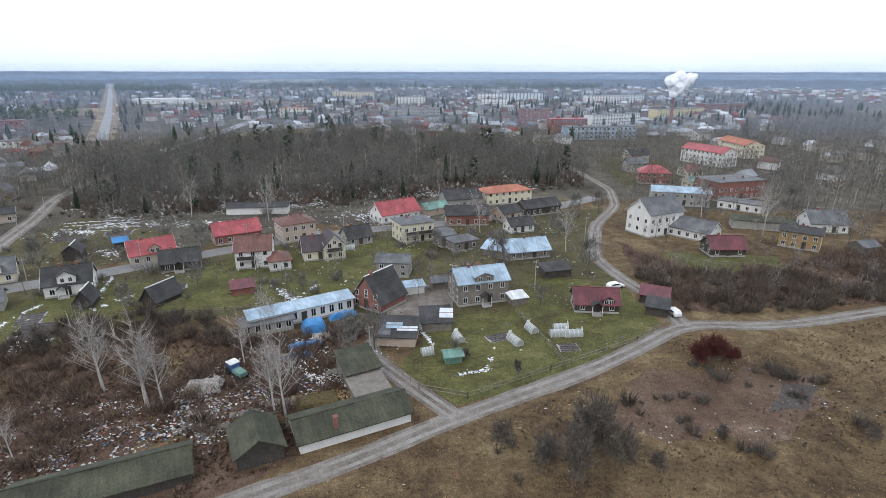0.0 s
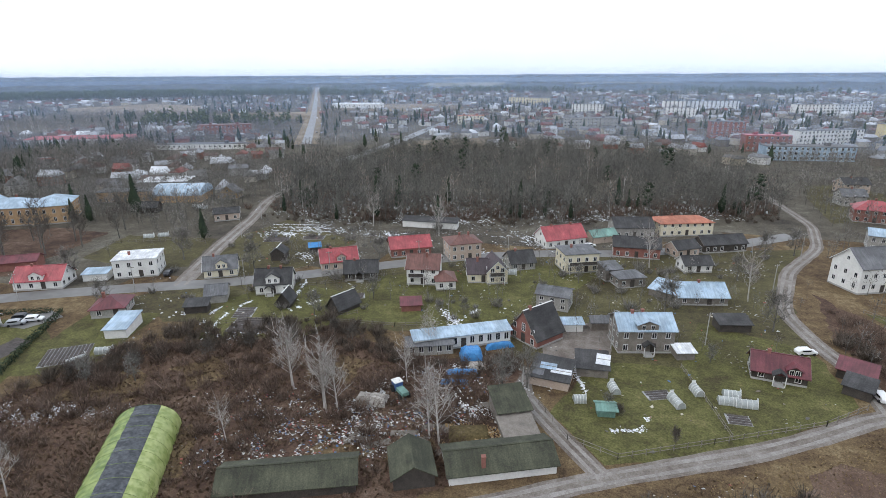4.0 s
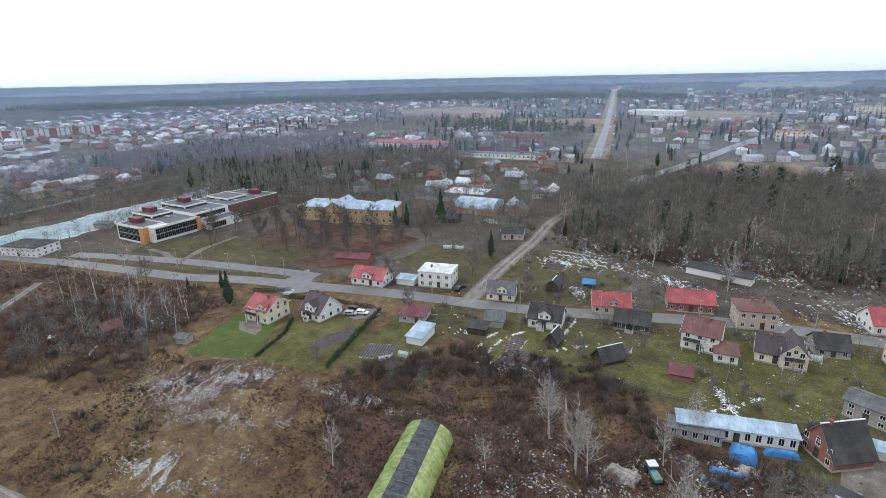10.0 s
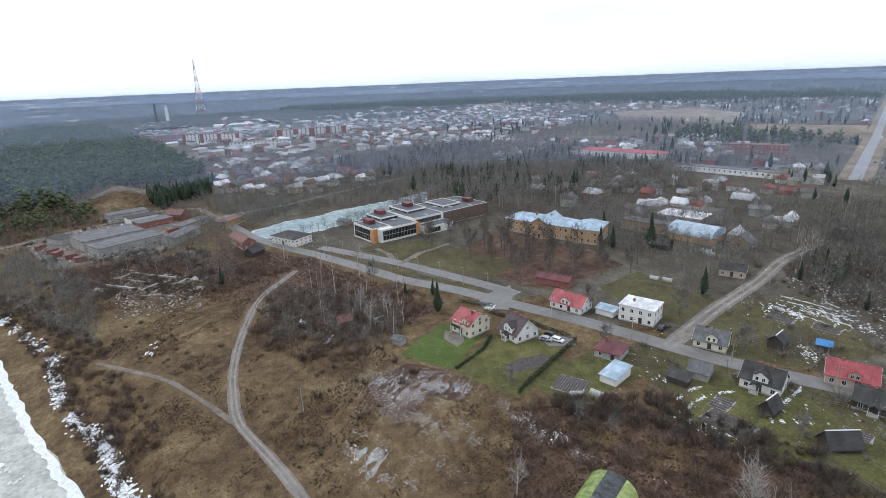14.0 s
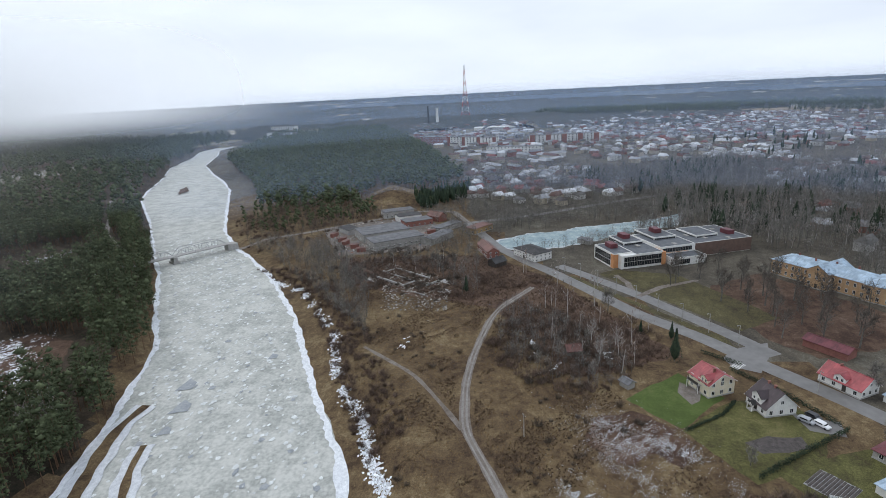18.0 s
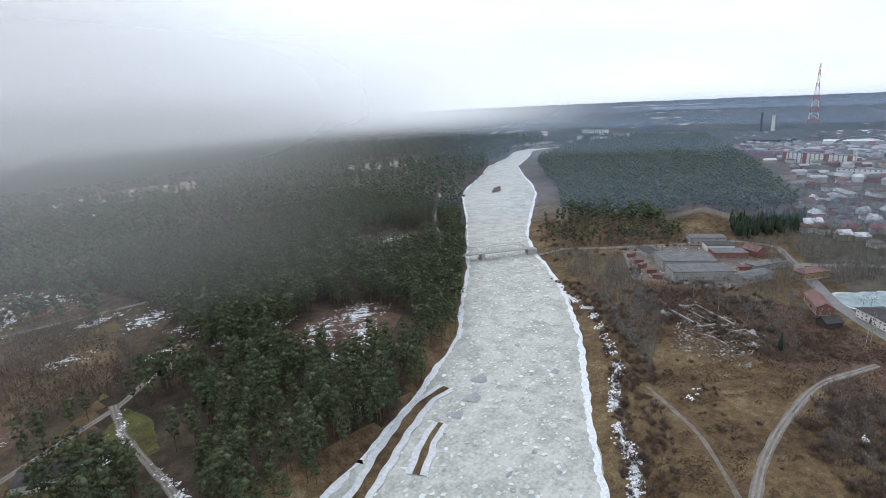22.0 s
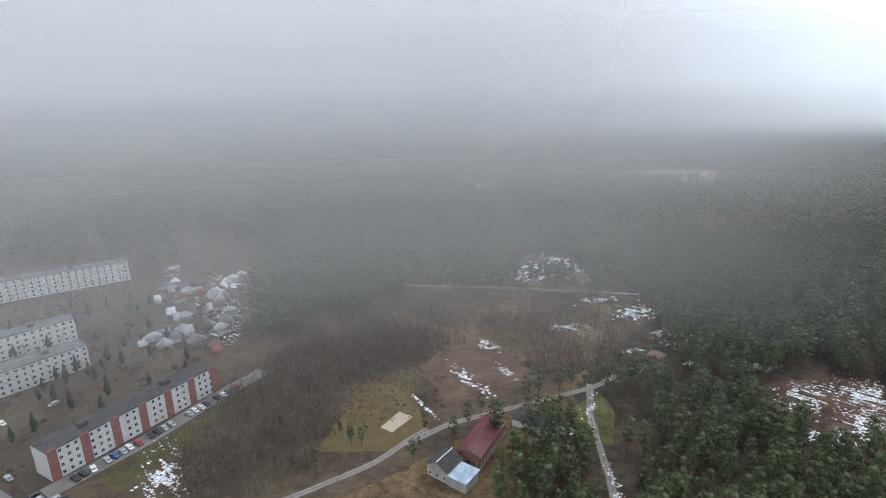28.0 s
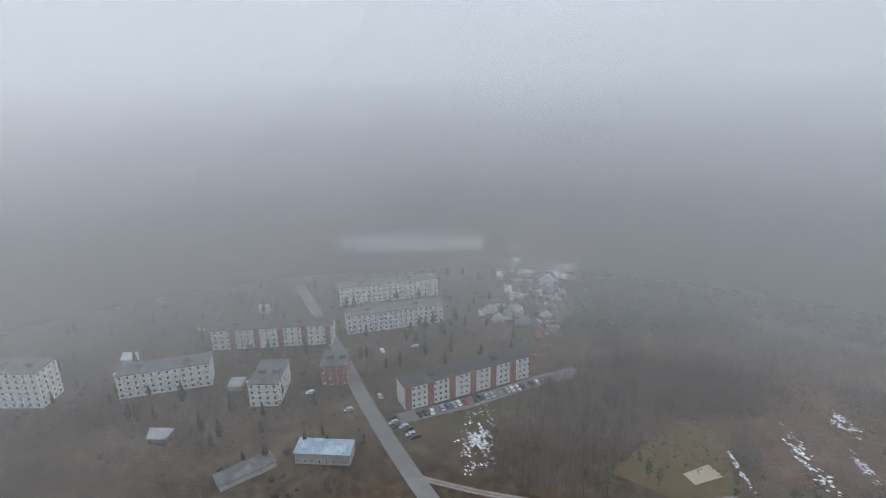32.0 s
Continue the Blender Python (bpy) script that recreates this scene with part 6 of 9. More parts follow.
no_wood = lambda x, y: ~inside(CEMETERY, x, y) & (np.hypot(x + 250, y - 140) > 60)
town("small houses and gardens north-west of the wood", [(-165, 200), (-212, 300), (-300, 440), (-520, 560), (-640, 300), (-420, 200), (-220, 185)], 230, keep=no_wood)
town("low roofs of the old town centre", [(-160, 440), (-40, 440), (90, 380), (170, 420), (330, 520), (500, 1100), (-420, 1100), (-330, 600)], 560, (7, 13), (3, 6), no_wood)
town("dense suburb of small family houses", [(-560, 240), (-700, 110), (-1000, 60), (-1600, 160), (-1500, 760), (-900, 640)], 1300)
town("roofs scattered over the plain to the north", [(-1500, 760), (-600, 640), (500, 1000), (1300, 900), (1500, 1900), (-1500, 2300)], 1300, (8, 15), (3, 6))
town("works and houses near the power station", [(-620, -30), (-900, -110), (-1500, -260), (-1600, 120), (-1000, 40), (-640, 100)], 300, (9, 26), (4, 7))
town("houses hidden in the trees east of the road", [(130, 240), (330, 300), (500, 480), (200, 420)], 36)
town("row of family houses behind the pond road", [(-420, 30), (-450, 80), (-480, 130), (-520, 110), (-470, 10)], 22)
town("small garden houses in the mist", [(116, -262), (165, -258), (215, -410), (146, -380)], 60, (2.6, 5.5), (2.0, 2.8))
town("small houses behind the pond road", [(-430, -10), (-470, 60), (-520, 120), (-640, 90), (-620, -30), (-520, -50)], 90, (6, 10), (2.8, 4.5))
town("low houses between the flats", [(160, -130), (190, -100), (250, -80), (330, -140), (300, -210), (230, -220)], 10, (5, 8), (2.6, 4))
town("roofs beyond the forest in the mist", [(-260, -640), (60, -560), (-100, -900), (-500, -900)], 26, (8, 20), (3, 6))

_w = boxes((-0.6, 0.6, -0.03, 0.05, -0.7, 0.7))
_n = len(_w.faces)
box(_w, -0.5, -0.04, -0.04, 0.0, -0.6, 0.6)
box(_w, 0.04, 0.5, -0.04, 0.0, -0.6, 0.6)
_w.faces.ensure_lookup_table()
for _i in range(_n, len(_w.faces)):
    _w.faces[_i].material_index = 1
WIN_ME = mesh_of("window", _w, M_FRAME, M_GLASS)


def block(label, a, b, d, h, storeys, wall, roof=M_R_GREY, pitch=3.0, size=1.0, ends=None, z=0.0, faces="fr", cat="apartment block"):
    """Flats with a flat roof and rows of windows."""
    (ax, ay), (bx, by) = a, b
    w = math.hypot(bx - ax, by - ay)
    th = tagged(new("apartment_block"), label, cat, "apartment blocks")
    th.matrix_basis = pose(ax, ay, z, 0, 0, math.degrees(math.atan2(by - ay, bx - ax)))
    part("wall", boxes((0, w, 0, d, -2, h)), wall, th)
    part("roof", boxes((-0.2, w + 0.2, -0.2, d + 0.2, h, h + 0.35), (w * 0.2, w * 0.2 + 3, d * 0.4, d * 0.4 + 3, h + 0.35, h + 2.2), (w * 0.7, w * 0.7 + 3, d * 0.4, d * 0.4 + 3, h + 0.35, h + 2.2)), roof, th)
    if ends:
        for x in np.arange(0, w, ends[1]):
            part("brick_bay", boxes((x, x + ends[2], -0.35, 0.2, 0, h + 0.5)), ends[0], th)
    for side in faces:
        length = w if side == "f" else d
        n = int(length / pitch)
        for i in range(n):
            u = length * (i + 0.5) / n
            if ends and side == "f" and (u % ends[1]) < ends[2] + 0.7:
                continue
            for k in range(storeys):
                zz = h * (k + 0.6) / storeys
                child("window", WIN_ME, th, (pose(u, -0.02, zz) if side == "f" else pose(w + 0.02, u, zz, 0, 0, 90)) @ Matrix.Diagonal((size, 1, size, 1)))
    return th


M_PANEL = mat("pale_panels", (0.5, 0.49, 0.47), (0.66, 0.65, 0.63), 3.0, 0.85)
M_YPANEL = mat("yellow_panels", (0.55, 0.45, 0.24), (0.66, 0.56, 0.34), 3.0, 0.85)
block("long pale panel flats with red brick stair bays", (143, -164), (109, -222), 11, 11.6, 4, M_PANEL, M_R_DARK, 2.6, ends=(M_BRICK, 11.0, 3.0))
block("pale panel flats seen through mist", (218, -204), (181, -249), 11, 11.5, 4, M_PANEL, pitch=3.0)
block("long white panel flats deep in the mist", (330, -314), (232, -382), 12, 14, 5, M_WHITE, pitch=4.2)
block("white panel flats behind the others", (252, -232), (208, -282), 11, 12, 4, M_WHITE, pitch=3.4)
block("narrow grey flats beside the road", (205, -127), (194, -135), 22, 11.5, 4, M_PANEL, pitch=3.0)
block("grey panel flats in the mist", (262, -96), (236, -128), 12, 12, 4, M_PANEL, pitch=3.4)
block("red-brown flats at the street corner", (190, -157), (180, -165), 16, 11, 4, M_BRICK, pitch=3.2)
block("long pale flats with brick stair bays in the mist", (270, -147), (217, -192), 11, 11.6, 4, M_PANEL, M_R_DARK, 3.4, ends=(M_BRICK, 13.0, 3.0))
block("tall pale flats at the mist's edge", (306, -58), (284, -73), 14, 18, 6, M_WHITE, pitch=3.4)
block("white four-storey flats in the centre", (138, 510), (192, 540), 12, 12.5, 4, M_WHITE, pitch=3.6, size=1.3)
block("yellow long flats in the centre", (232, 600), (300, 640), 12, 12, 4, M_YPANEL, pitch=4, size=1.4)
block("red brick flats beyond the chimney", (330, 700), (400, 735), 12, 12, 4, M_BRICK, pitch=4.5, size=1.5)
block("very long white factory front", (230, 890), (330, 920), 14, 15, 4, M_WHITE, pitch=5, size=1.8)
block("red brick tower house in the centre", (78, 560), (108, 562), 12, 15, 5, M_BRICK, pitch=4, size=1.4)
block("grey-blue office with ribbon windows", (96, 424), (152, 432), 14, 9.5, 3, M_R_BLUE, pitch=3.4, size=1.4, cat="office")
block("red plastered house with a flat roof", (92, 470), (124, 475), 12, 12, 3, M_BRICK, M_R_RED, pitch=4, size=1.3)
block("white flats north of the wood", (-73, 838), (-28, 842), 12, 15, 5, M_WHITE, pitch=5, size=1.6)
block("yellow flats at the town's edge", (-215, 1078), (-138, 1045), 14, 15, 4, M_YPANEL, pitch=6, size=1.8)
block("grey flats behind the wood", (-60, 600), (-4, 604), 12, 13, 4, M_GREYP, pitch=4, size=1.4)
block("white slab flats in the distance", (60, 940), (170, 960), 12, 16, 5, M_WHITE, pitch=6, size=1.8)
block("white flats with a pale roof", (56, 800), (92, 804), 12, 14, 4, M_WHITE, pitch=5, size=1.6)
block("white shopping hall with a red band", (-505, 898), (-419, 906), 40, 8, 1, M_WHITE, M_R_WHITE, pitch=9, size=1.5, cat="shop")
block("red brick old barracks", (-415, 458), (-372, 488), 14, 9, 2, M_BRICK, M_R_BROWN, pitch=4, size=1.3)
block("long low white service building", (-380, 342), (-281, 380), 10, 4.5, 1, M_WHITE, M_R_GREY, pitch=4, size=1.2, cat="service building")
block("cream house on the wide road", (-190, 640), (-160, 650), 12, 10, 3, M_CREAM, M_R_ORG, pitch=4, size=1.4)
block("white and red flats near the arena", (-943, -90), (-897, -8), 14, 15, 5, M_WHITE, M_R_GREY, 6, 1.7, (M_BRICK, 30.0, 6.0))
block("white and red flats in the western quarter", (-907, 50), (-912, 165), 14, 15, 5, M_PANEL, M_R_GREY, 6, 1.7, (M_BRICK, 26.0, 8.0))
block("red brick hall beside the flats", (-980, -150), (-955, -100), 16, 14, 3, M_BRICK, pitch=6, size=1.5)
block("low white flats west of the bare wood", (-800, -20), (-790, 60), 12, 10, 3, M_WHITE, pitch=5, size=1.4)
block("white sanatorium above the forest", (-1500, -640), (-1470, -560), 14, 17, 4, M_WHITE, pitch=8, size=2.2)
block("long white building above the forest", (-1280, -560), (-1240, -470), 14, 14, 3, M_WHITE, pitch=8, size=2)
house("white hospital with a raspberry red roof", (-485, 330), (-400, 372), 14, 6.5, 2.6, M_WHITE, M_R_RED, "hip", 2, chim=(), pitch=4, cat="hospital", door=None)

# modern school
SC = tagged(new("modern_school"), "modern flat-roofed school with glass fronts and orange panels", "school")
SC.matrix_basis = pose(-272, 55.5, 0, 0, 0, 18.4)


def school_block(x0, x1, y0, y1, h, label):
    b = part("wing", boxes((x0, x1, y0, y1, 0, h)), M_WHITE, SC, label)
    part("flat_roof", boxes((x0 + 0.3, x1 - 0.3, y0 + 0.3, y1 - 0.3, h, h + 0.12)), M_R_FLAT, b)
    part("parapet", boxes((x0, x1, y0, y0 + 0.3, h, h + 0.4), (x0, x1, y1 - 0.3, y1, h, h + 0.4), (x0, x0 + 0.3, y0 + 0.3, y1 - 0.3, h, h + 0.4), (x1 - 0.3, x1, y0 + 0.3, y1 - 0.3, h, h + 0.4)), M_WHITE, b)
    return b


_g = boxes((-0.5, 0.5, -0.02, 0.05, -0.5, 0.5))
_k = len(_g.faces)
for _d in ((-0.5, 0.5, -0.06, -0.02, -0.5, -0.47), (-0.5, 0.5, -0.06, -0.02, 0.47, 0.5), (-0.5, -0.47, -0.06, -0.02, -0.47, 0.47), (0.47, 0.5, -0.06, -0.02, -0.47, 0.47), (-0.015, 0.015, -0.06, -0.02, -0.47, 0.47)):
    box(_g, *_d)
_g.faces.ensure_lookup_table()
for _i in range(_k, len(_g.faces)):
    _g.faces[_i].material_index = 1
GLAZE_ME = mesh_of("glass_panel", _g, M_GLASS, M_GREYP)


def glazing(b, x, y, length, turn, z0, z1, rows=2):
    n = int(length / 1.9)
    for i in range(n):
        for k in range(rows):
            hh = (z1 - z0) / rows
            m = pose(x, y, 0, 0, 0, turn) @ pose((i + 0.5) * length / n, -0.05, z0 + (k + 0.5) * hh) @ Matrix.Diagonal((length / n * 0.97, 1, hh * 0.95, 1))
            child("glass_panel", GLAZE_ME, b, m)


w1 = school_block(-20, 0, 0, 11, 7.6, "white-framed wing with a glazed front")
glazing(w1, -19.4, 0, 16.4, 0, 0.8, 7.0)
part("orange_panel", boxes((-2.6, 0.15, -0.15, 2.6, 0.2, 7.5)), M_ORANGE, w1)
part("side_panel", boxes((-20.25, -20.0, -0.1, 11, 0.2, 7.9)), M_WHITE, w1)
w2 = school_block(-22, 3, 11.1, 27, 7.2, "white-framed wing with a long glazed side")
part("end_panel", boxes((-0.2, 3.2, 2.8, 11.1, 0.2, 7.4)), M_WHITE, w2)
glazing(w2, 3.2, 4.2, 21.8, 90, 1.2, 6.6)
part("orange_panel", boxes((3.0, 3.3, 26.2, 28.6, 0.2, 7.0)), M_ORANGE, w2)
part("orange_panel", boxes((-6, 3.1, 27.1, 28.6, 0.2, 7.0)), M_ORANGE, w2)
w3 = school_block(-30, -2, 28.8, 50, 7.6, "middle wing with a glazed upper front")
glazing(w3, -2, 30, 18, 90, 4.6, 7.0, 1)
part("orange_panel", boxes((-2, -1.7, 30, 46, 3.6, 4.5)), M_ORANGE, w3)
w5 = school_block(-1.6, 7.6, 30, 50, 4.0, "low white entrance block with a terrace roof")
glazing(w5, 7.6, 31, 9, 90, 0.6, 3.4, 1)
w4 = school_block(-32, -2.5, 50.1, 86, 7.4, "rear wing clad in brown panels")
part("brown_cladding", boxes((-2.5, -2.3, 50.1, 86, 0.3, 7.6)), M_CLADDING, w4)
part("brown_cladding", boxes((-32, -2.3, 86, 86.2, 0.3, 7.6)), M_CLADDING, w4)
for x0, x1, y0, y1, zz in ((-30, -14, 14, 26, 8.6), (-36, -16, 34, 48, 8.9), (-30, -12, 58, 72, 8.5)):
    b = school_block(x0, x1, y0, y1, zz, "raised classroom pavilion with a glazed front")
    glazing(b, x0 + 0.4, y0, x1 - x0 - 0.8, 0, zz - 2.4, zz - 0.3, 1)
    glazing(b, x1, y0 + 0.4, y1 - y0 - 0.8, 90, zz - 1.6, zz - 0.3, 1)
for x, y, zz in ((-13, 6, 7.7), (-24, 20, 8.7), (-27, 42, 9.0), (-14, 80, 7.5)):
    part("roof_box", boxes((x - 3.6, x + 3.0, y - 2.0, y + 2.0, zz, zz + 2.4)), M_R_MAROON, SC, "maroon plant box on the roof")
for x, y in ((-10, 20), (-6, 40), (-18, 56), (-10, 62), (-24, 78), (-6, 74)):
    part("skylight", boxes((x - 1.6, x + 1.6, y - 1.0, y + 1.0, 7.5, 7.9)), M_GREYP, SC, "grey roof light")
FOOT.append((-286, 90, 42))

# gym with a vaulted roof
GY_ = tagged(new("gym"), "sports hall with a vaulted pale blue roof", "gym")
GY_.matrix_basis = pose(-210, 196.5, 0, 0, 0, 21)
part("wall", boxes((0, 22, 0, 16, 0, 3.4)), M_OBRICK, GY_)
arc = [(8 + 8.3 * math.cos(t), 3.3 + 4.4 * math.sin(t)) for t in np.linspace(0, math.pi, 13)]
part("vault", prism(bmesh.new(), arc, -0.3, 22.3, "x"), M_R_BLUE, GY_)
for k in range(9):
    part("roof_rib", tube(bmesh.new(), [(-0.3 + 22.6 * k / 8, p[0], p[1] + 0.04) for p in arc], 0.09), M_FRAME, GY_)
house("grey hall with a pale flat roof behind the gym", (-236, 212), (-214, 222), 16, 5.4, 0.4, M_GREYP, M_R_WHITE, "flat", 1, chim=(), cat="hall", door=None)
house("low ochre wing of the sports hall", (-236, 188), (-213, 199), 9, 5, 0.4, M_OBRICK, M_R_GREY, "flat", 1, chim=(), cat="school")
house("wooden chalet with a grey gable roof", (-186, 212), (-177, 215), 8, 3, 3.4, M_YWOOD, M_R_GREY, "across", chim=())
house("brick cottage by the gravel street", (-158, 176), (-150, 182), 8, 3.2, 1.6, M_PINKP, M_R_DARK, "along", chim=())
shed("dark board shed near the sports hall", (-200, 178), (-193, 181), 6, 2.6, 2.0, M_DARKWOOD, M_R_DARK)
shed("maroon-roofed long shed by the park", (-184, 104), (-172, 112), 6, 2.8, 1.4, M_BRICK, M_R_MAROON)
shed("white summer shed with a blue roof", (-148, 108), (-142, 111), 4, 2.2, 0.5, M_WHITE, M_R_BLUE, "mono")
shed("low brick storehouse along the wood", (-80, 192), (-58, 194), 5, 2.6, 0.7, M_WHITE, M_R_DARK, "mono")
shed("small hut with a turquoise roof", (-6, 190), (2, 196), 6, 2.6, 1.6, M_PINKP, M_R_GREEN)
shed("white caravan-like hut by the pond", (-322, 44), (-316, 50), 4, 2.6, 0.6, M_GREYP, M_R_GREY, "mono")

house("grey rendered house by the hill street", (98, 282), (108, 284), 8, 4.6, 2.6, M_GREYP, M_R_GREY, "along", 2, chim=((0.5, 0.5),))
house("pinkish house by the hill street", (108, 312), (120, 315), 9, 4.8, 2.6, M_PINKP, M_R_DARK, "along", 2, chim=((0.4, 0.5),))
house("cream cottage among bare trees", (122, 268), (131, 270), 8, 3.0, 2.6, M_CREAM, M_R_BROWN, "along", 1, chim=((0.5, 0.5),))
house("white house behind the red flats", (196, 420), (210, 426), 10, 5.4, 2.8, M_WHITE, M_R_GREY, "along", 2, chim=((0.5, 0.5),))

# works yard
house("low works hall with a flat grey roof", (-312, -81), (-330, -52), 16, 5, 0.4, M_GREYP, M_R_GREY, "flat", 1, chim=(), cat="works hall", door=None, pitch=3.6)
house("works hall with a patched yellowish roof", (-330, -92), (-346, -64), 22, 5.5, 0.4, M_GREYP, M_R_GREY, "flat", 1, chim=(), cat="works hall", door=None, pitch=3.6)
shed("open concrete store in the yard", (-362, -118), (-352, -108), 8, 3.4, 0.5, M_CONC, M_R_DARK, "mono")
shed("long grey store beside the works", (-322, -46), (-342, -34), 9, 4, 1.0, M_GREYP, M_R_GREY)
shed("dark board hut beside the brick house", (-276, -6), (-282, 0), 6, 2.6, 2, M_DARKWOOD, M_R_DARK)
shed("brick house with a brown roof near the works", (-392, -58), (-384, -48), 8, 4, 2.6, M_BRICK, M_R_BROWN)

for lb, a, b, d, h, w, r in (("low brick store with a snowy flat roof", (-368, -70), (-378, -52), 12, 4.2, M_BRICK, M_R_GREY), ("grey garage row in the works yard", (-352, -44), (-372, -30), 8, 3.2, M_GREYP, M_R_GREY),
                             ("pale workshop with a dark roof", (-384, -78), (-392, -62), 11, 4.6, M_WHITE, M_R_DARK), ("long concrete depot behind the works", (-398, -92), (-408, -70), 12, 5.0, M_CONC, M_R_GREY), ("ochre workshop by the road", (-346, -20), (-360, -8), 9, 3.8, M_YWOOD, M_R_BROWN)):
    house(lb, a, b, d, h, 0.5, w, r, "flat", 1, chim=(), cat="workshop", door=None, pitch=4.0)
for k, (x, y, tn) in enumerate(((-318, -98, 20), (-326, -104, 70), (-334, -110, 40), (-310, -92, 10), (-350, -52, 30), (-346, -118, 60))):
    shed("rusty store container in the works yard", (x, y), (x - 5.6 * math.sin(radians(tn)), y + 5.6 * math.cos(radians(tn))), 2.4, 2.5, 0.1, M_BRICK, M_R_BROWN, "mono")

# buildings on the far bank
house("red brick hall with a dark red roof", (1, -169), (-7, -164.5), 24, 5.0, 2.2, M_BRICK, M_R_MAROON, "across", 1, chim=(), cat="hall")
house("hall with a black gable roof", (12, -163), (5, -157.5), 9, 4.5, 2.4, M_GREYP, M_R_DARK, "across", 1, chim=(), cat="hall", door=None)
shed("long annex with a pale grey sheet roof", (5, -157), (-1, -152.4), 8, 4.0, 0.3, M_GREYP, M_R_BLUE, "mono", "annex")
shed("low pavilion with a black roof and white edge", (-22, -190), (-36, -181), 8, 3.2, 0.6, M_WHITE, M_R_DARK, "mono", "pavilion")
shed("small red brick hut on the grass", (-96, -240), (-100.5, -235), 5, 3.4, 0.8, M_BRICK, M_R_BROWN, "mono")
shed("roofless white ruin wall in the clearing", (-124, -176), (-129, -172), 5, 3.0, 0.4, M_WHITE, M_R_MOSS, "mono", "ruin")
shed("white hut at the edge of the clearing", (-116, -194), (-121, -190), 4, 2.6, 0.6, M_WHITE, M_R_GREY, "mono")
house("low hall with a pale grey roof by the road", (158, -113), (139, -124), 8, 5, 0.6, M_GREYP, M_R_BLUE, "mono", 1, chim=(), cat="hall", door=None)

# plastic-covered tunnel store
TU = tagged(new("storage_tunnel"), "arched tunnel store covered in green and black film", "tunnel")
TU.matrix_basis = pose(-73.2, 58.8, 0, 0, 0, -58.0)
R0, L0 = 5.3, 36.0
prof = [(R0 * math.cos(t), 4.7 * math.sin(t) ** 0.85) for t in np.linspace(0, math.pi, 25)]
bands = (("side_film", 0, 5, M_GREENF), ("upper_film", 5, 10, M_GREENF), ("ridge_film", 10, 16, M_BLACKF), ("upper_film", 16, 20, M_YELLOWF), ("side_film", 20, 24, M_YELLOWF))
for nm, i0, i1, mt in bands:
    bm = bmesh.new()
    ns = 30
    rows = []
    for k in range(ns + 1):
        x = L0 * k / ns
        sag = 1 - 0.02 * (k % 2)
        rows.append([bm.verts.new((x, -p[0] * sag, p[1] * sag + (0.03 if mt is M_BLACKF else 0))) for p in prof[i0:i1 + 1]])
    for p, q in zip(rows[:-1], rows[1:]):
        for j in range(i1 - i0):
            bm.faces.new((p[j], p[j + 1], q[j + 1], q[j]))
    part(nm, bm, mt, TU)
for k in (0, L0):
    bm = bmesh.new()
    bm.faces.new([bm.verts.new((k, -p[0], p[1])) for p in prof])
    part("end_sheet", bm, M_GREENF, TU)
for k in range(13):
    part("hoop", tube(bmesh.new(), [(L0 * k / 12, -p[0] * 1.012, p[1] * 1.012) for p in prof[::2]], 0.025), M_GREENF, TU)

# steel truss bridge
BR = tagged(new("truss_bridge"), "grey steel truss bridge on a concrete pier", "bridge")
BR.matrix_basis = pose(-282, -232, 0, 0, 0, math.degrees(math.atan2(43, -53)))
BL = math.hypot(43, 53)
part("deck", boxes((-12, BL + 3, -2.6, 2.6, 0.2, 0.7)), M_CONC, BR)
part("pier", boxes((31.5, 34.0, -3.4, 3.4, -6, 0.2), (30.6, 34.9, -4.2, 4.2, -6, -3)), M_CONC, BR)
part("abutment", boxes((-14, 1, -3.4, 3.4, -5, 0.2)), M_CONC, BR)
part("abutment", boxes((BL - 1, BL + 6, -3.4, 3.4, -5, 0.2)), M_CONC, BR)
for y in (-2.7, 2.7):
    for x0, x1 in ((1, 32.5), (33, BL - 1)):
        n = 8
        xs = np.linspace(x0, x1, n + 1)
        zs = [0.7] + [4.4 + 0.9 * math.sin(math.pi * i / n) for i in range(1, n)] + [0.7]
        bm = bmesh.new()
        for i in range(n):
            rod(bm, (xs[i], y, zs[i]), (xs[i + 1], y, zs[i + 1]), 0.16, sides=4)
        part("top_chord", bm, M_STEEL, BR)
        for i in range(1, n):
            part("post", rod(bmesh.new(), (xs[i], y, 0.6), (xs[i], y, zs[i]), 0.11, sides=4), M_STEEL, BR)
        for i in range(1, n - 1):
            lo, hi = (i, i + 1) if i < n / 2 else (i + 1, i)
            part("diagonal", rod(bmesh.new(), (xs[lo], y, zs[lo] - 0.1), (xs[hi], y, 0.6), 0.08, sides=4), M_STEEL, BR)

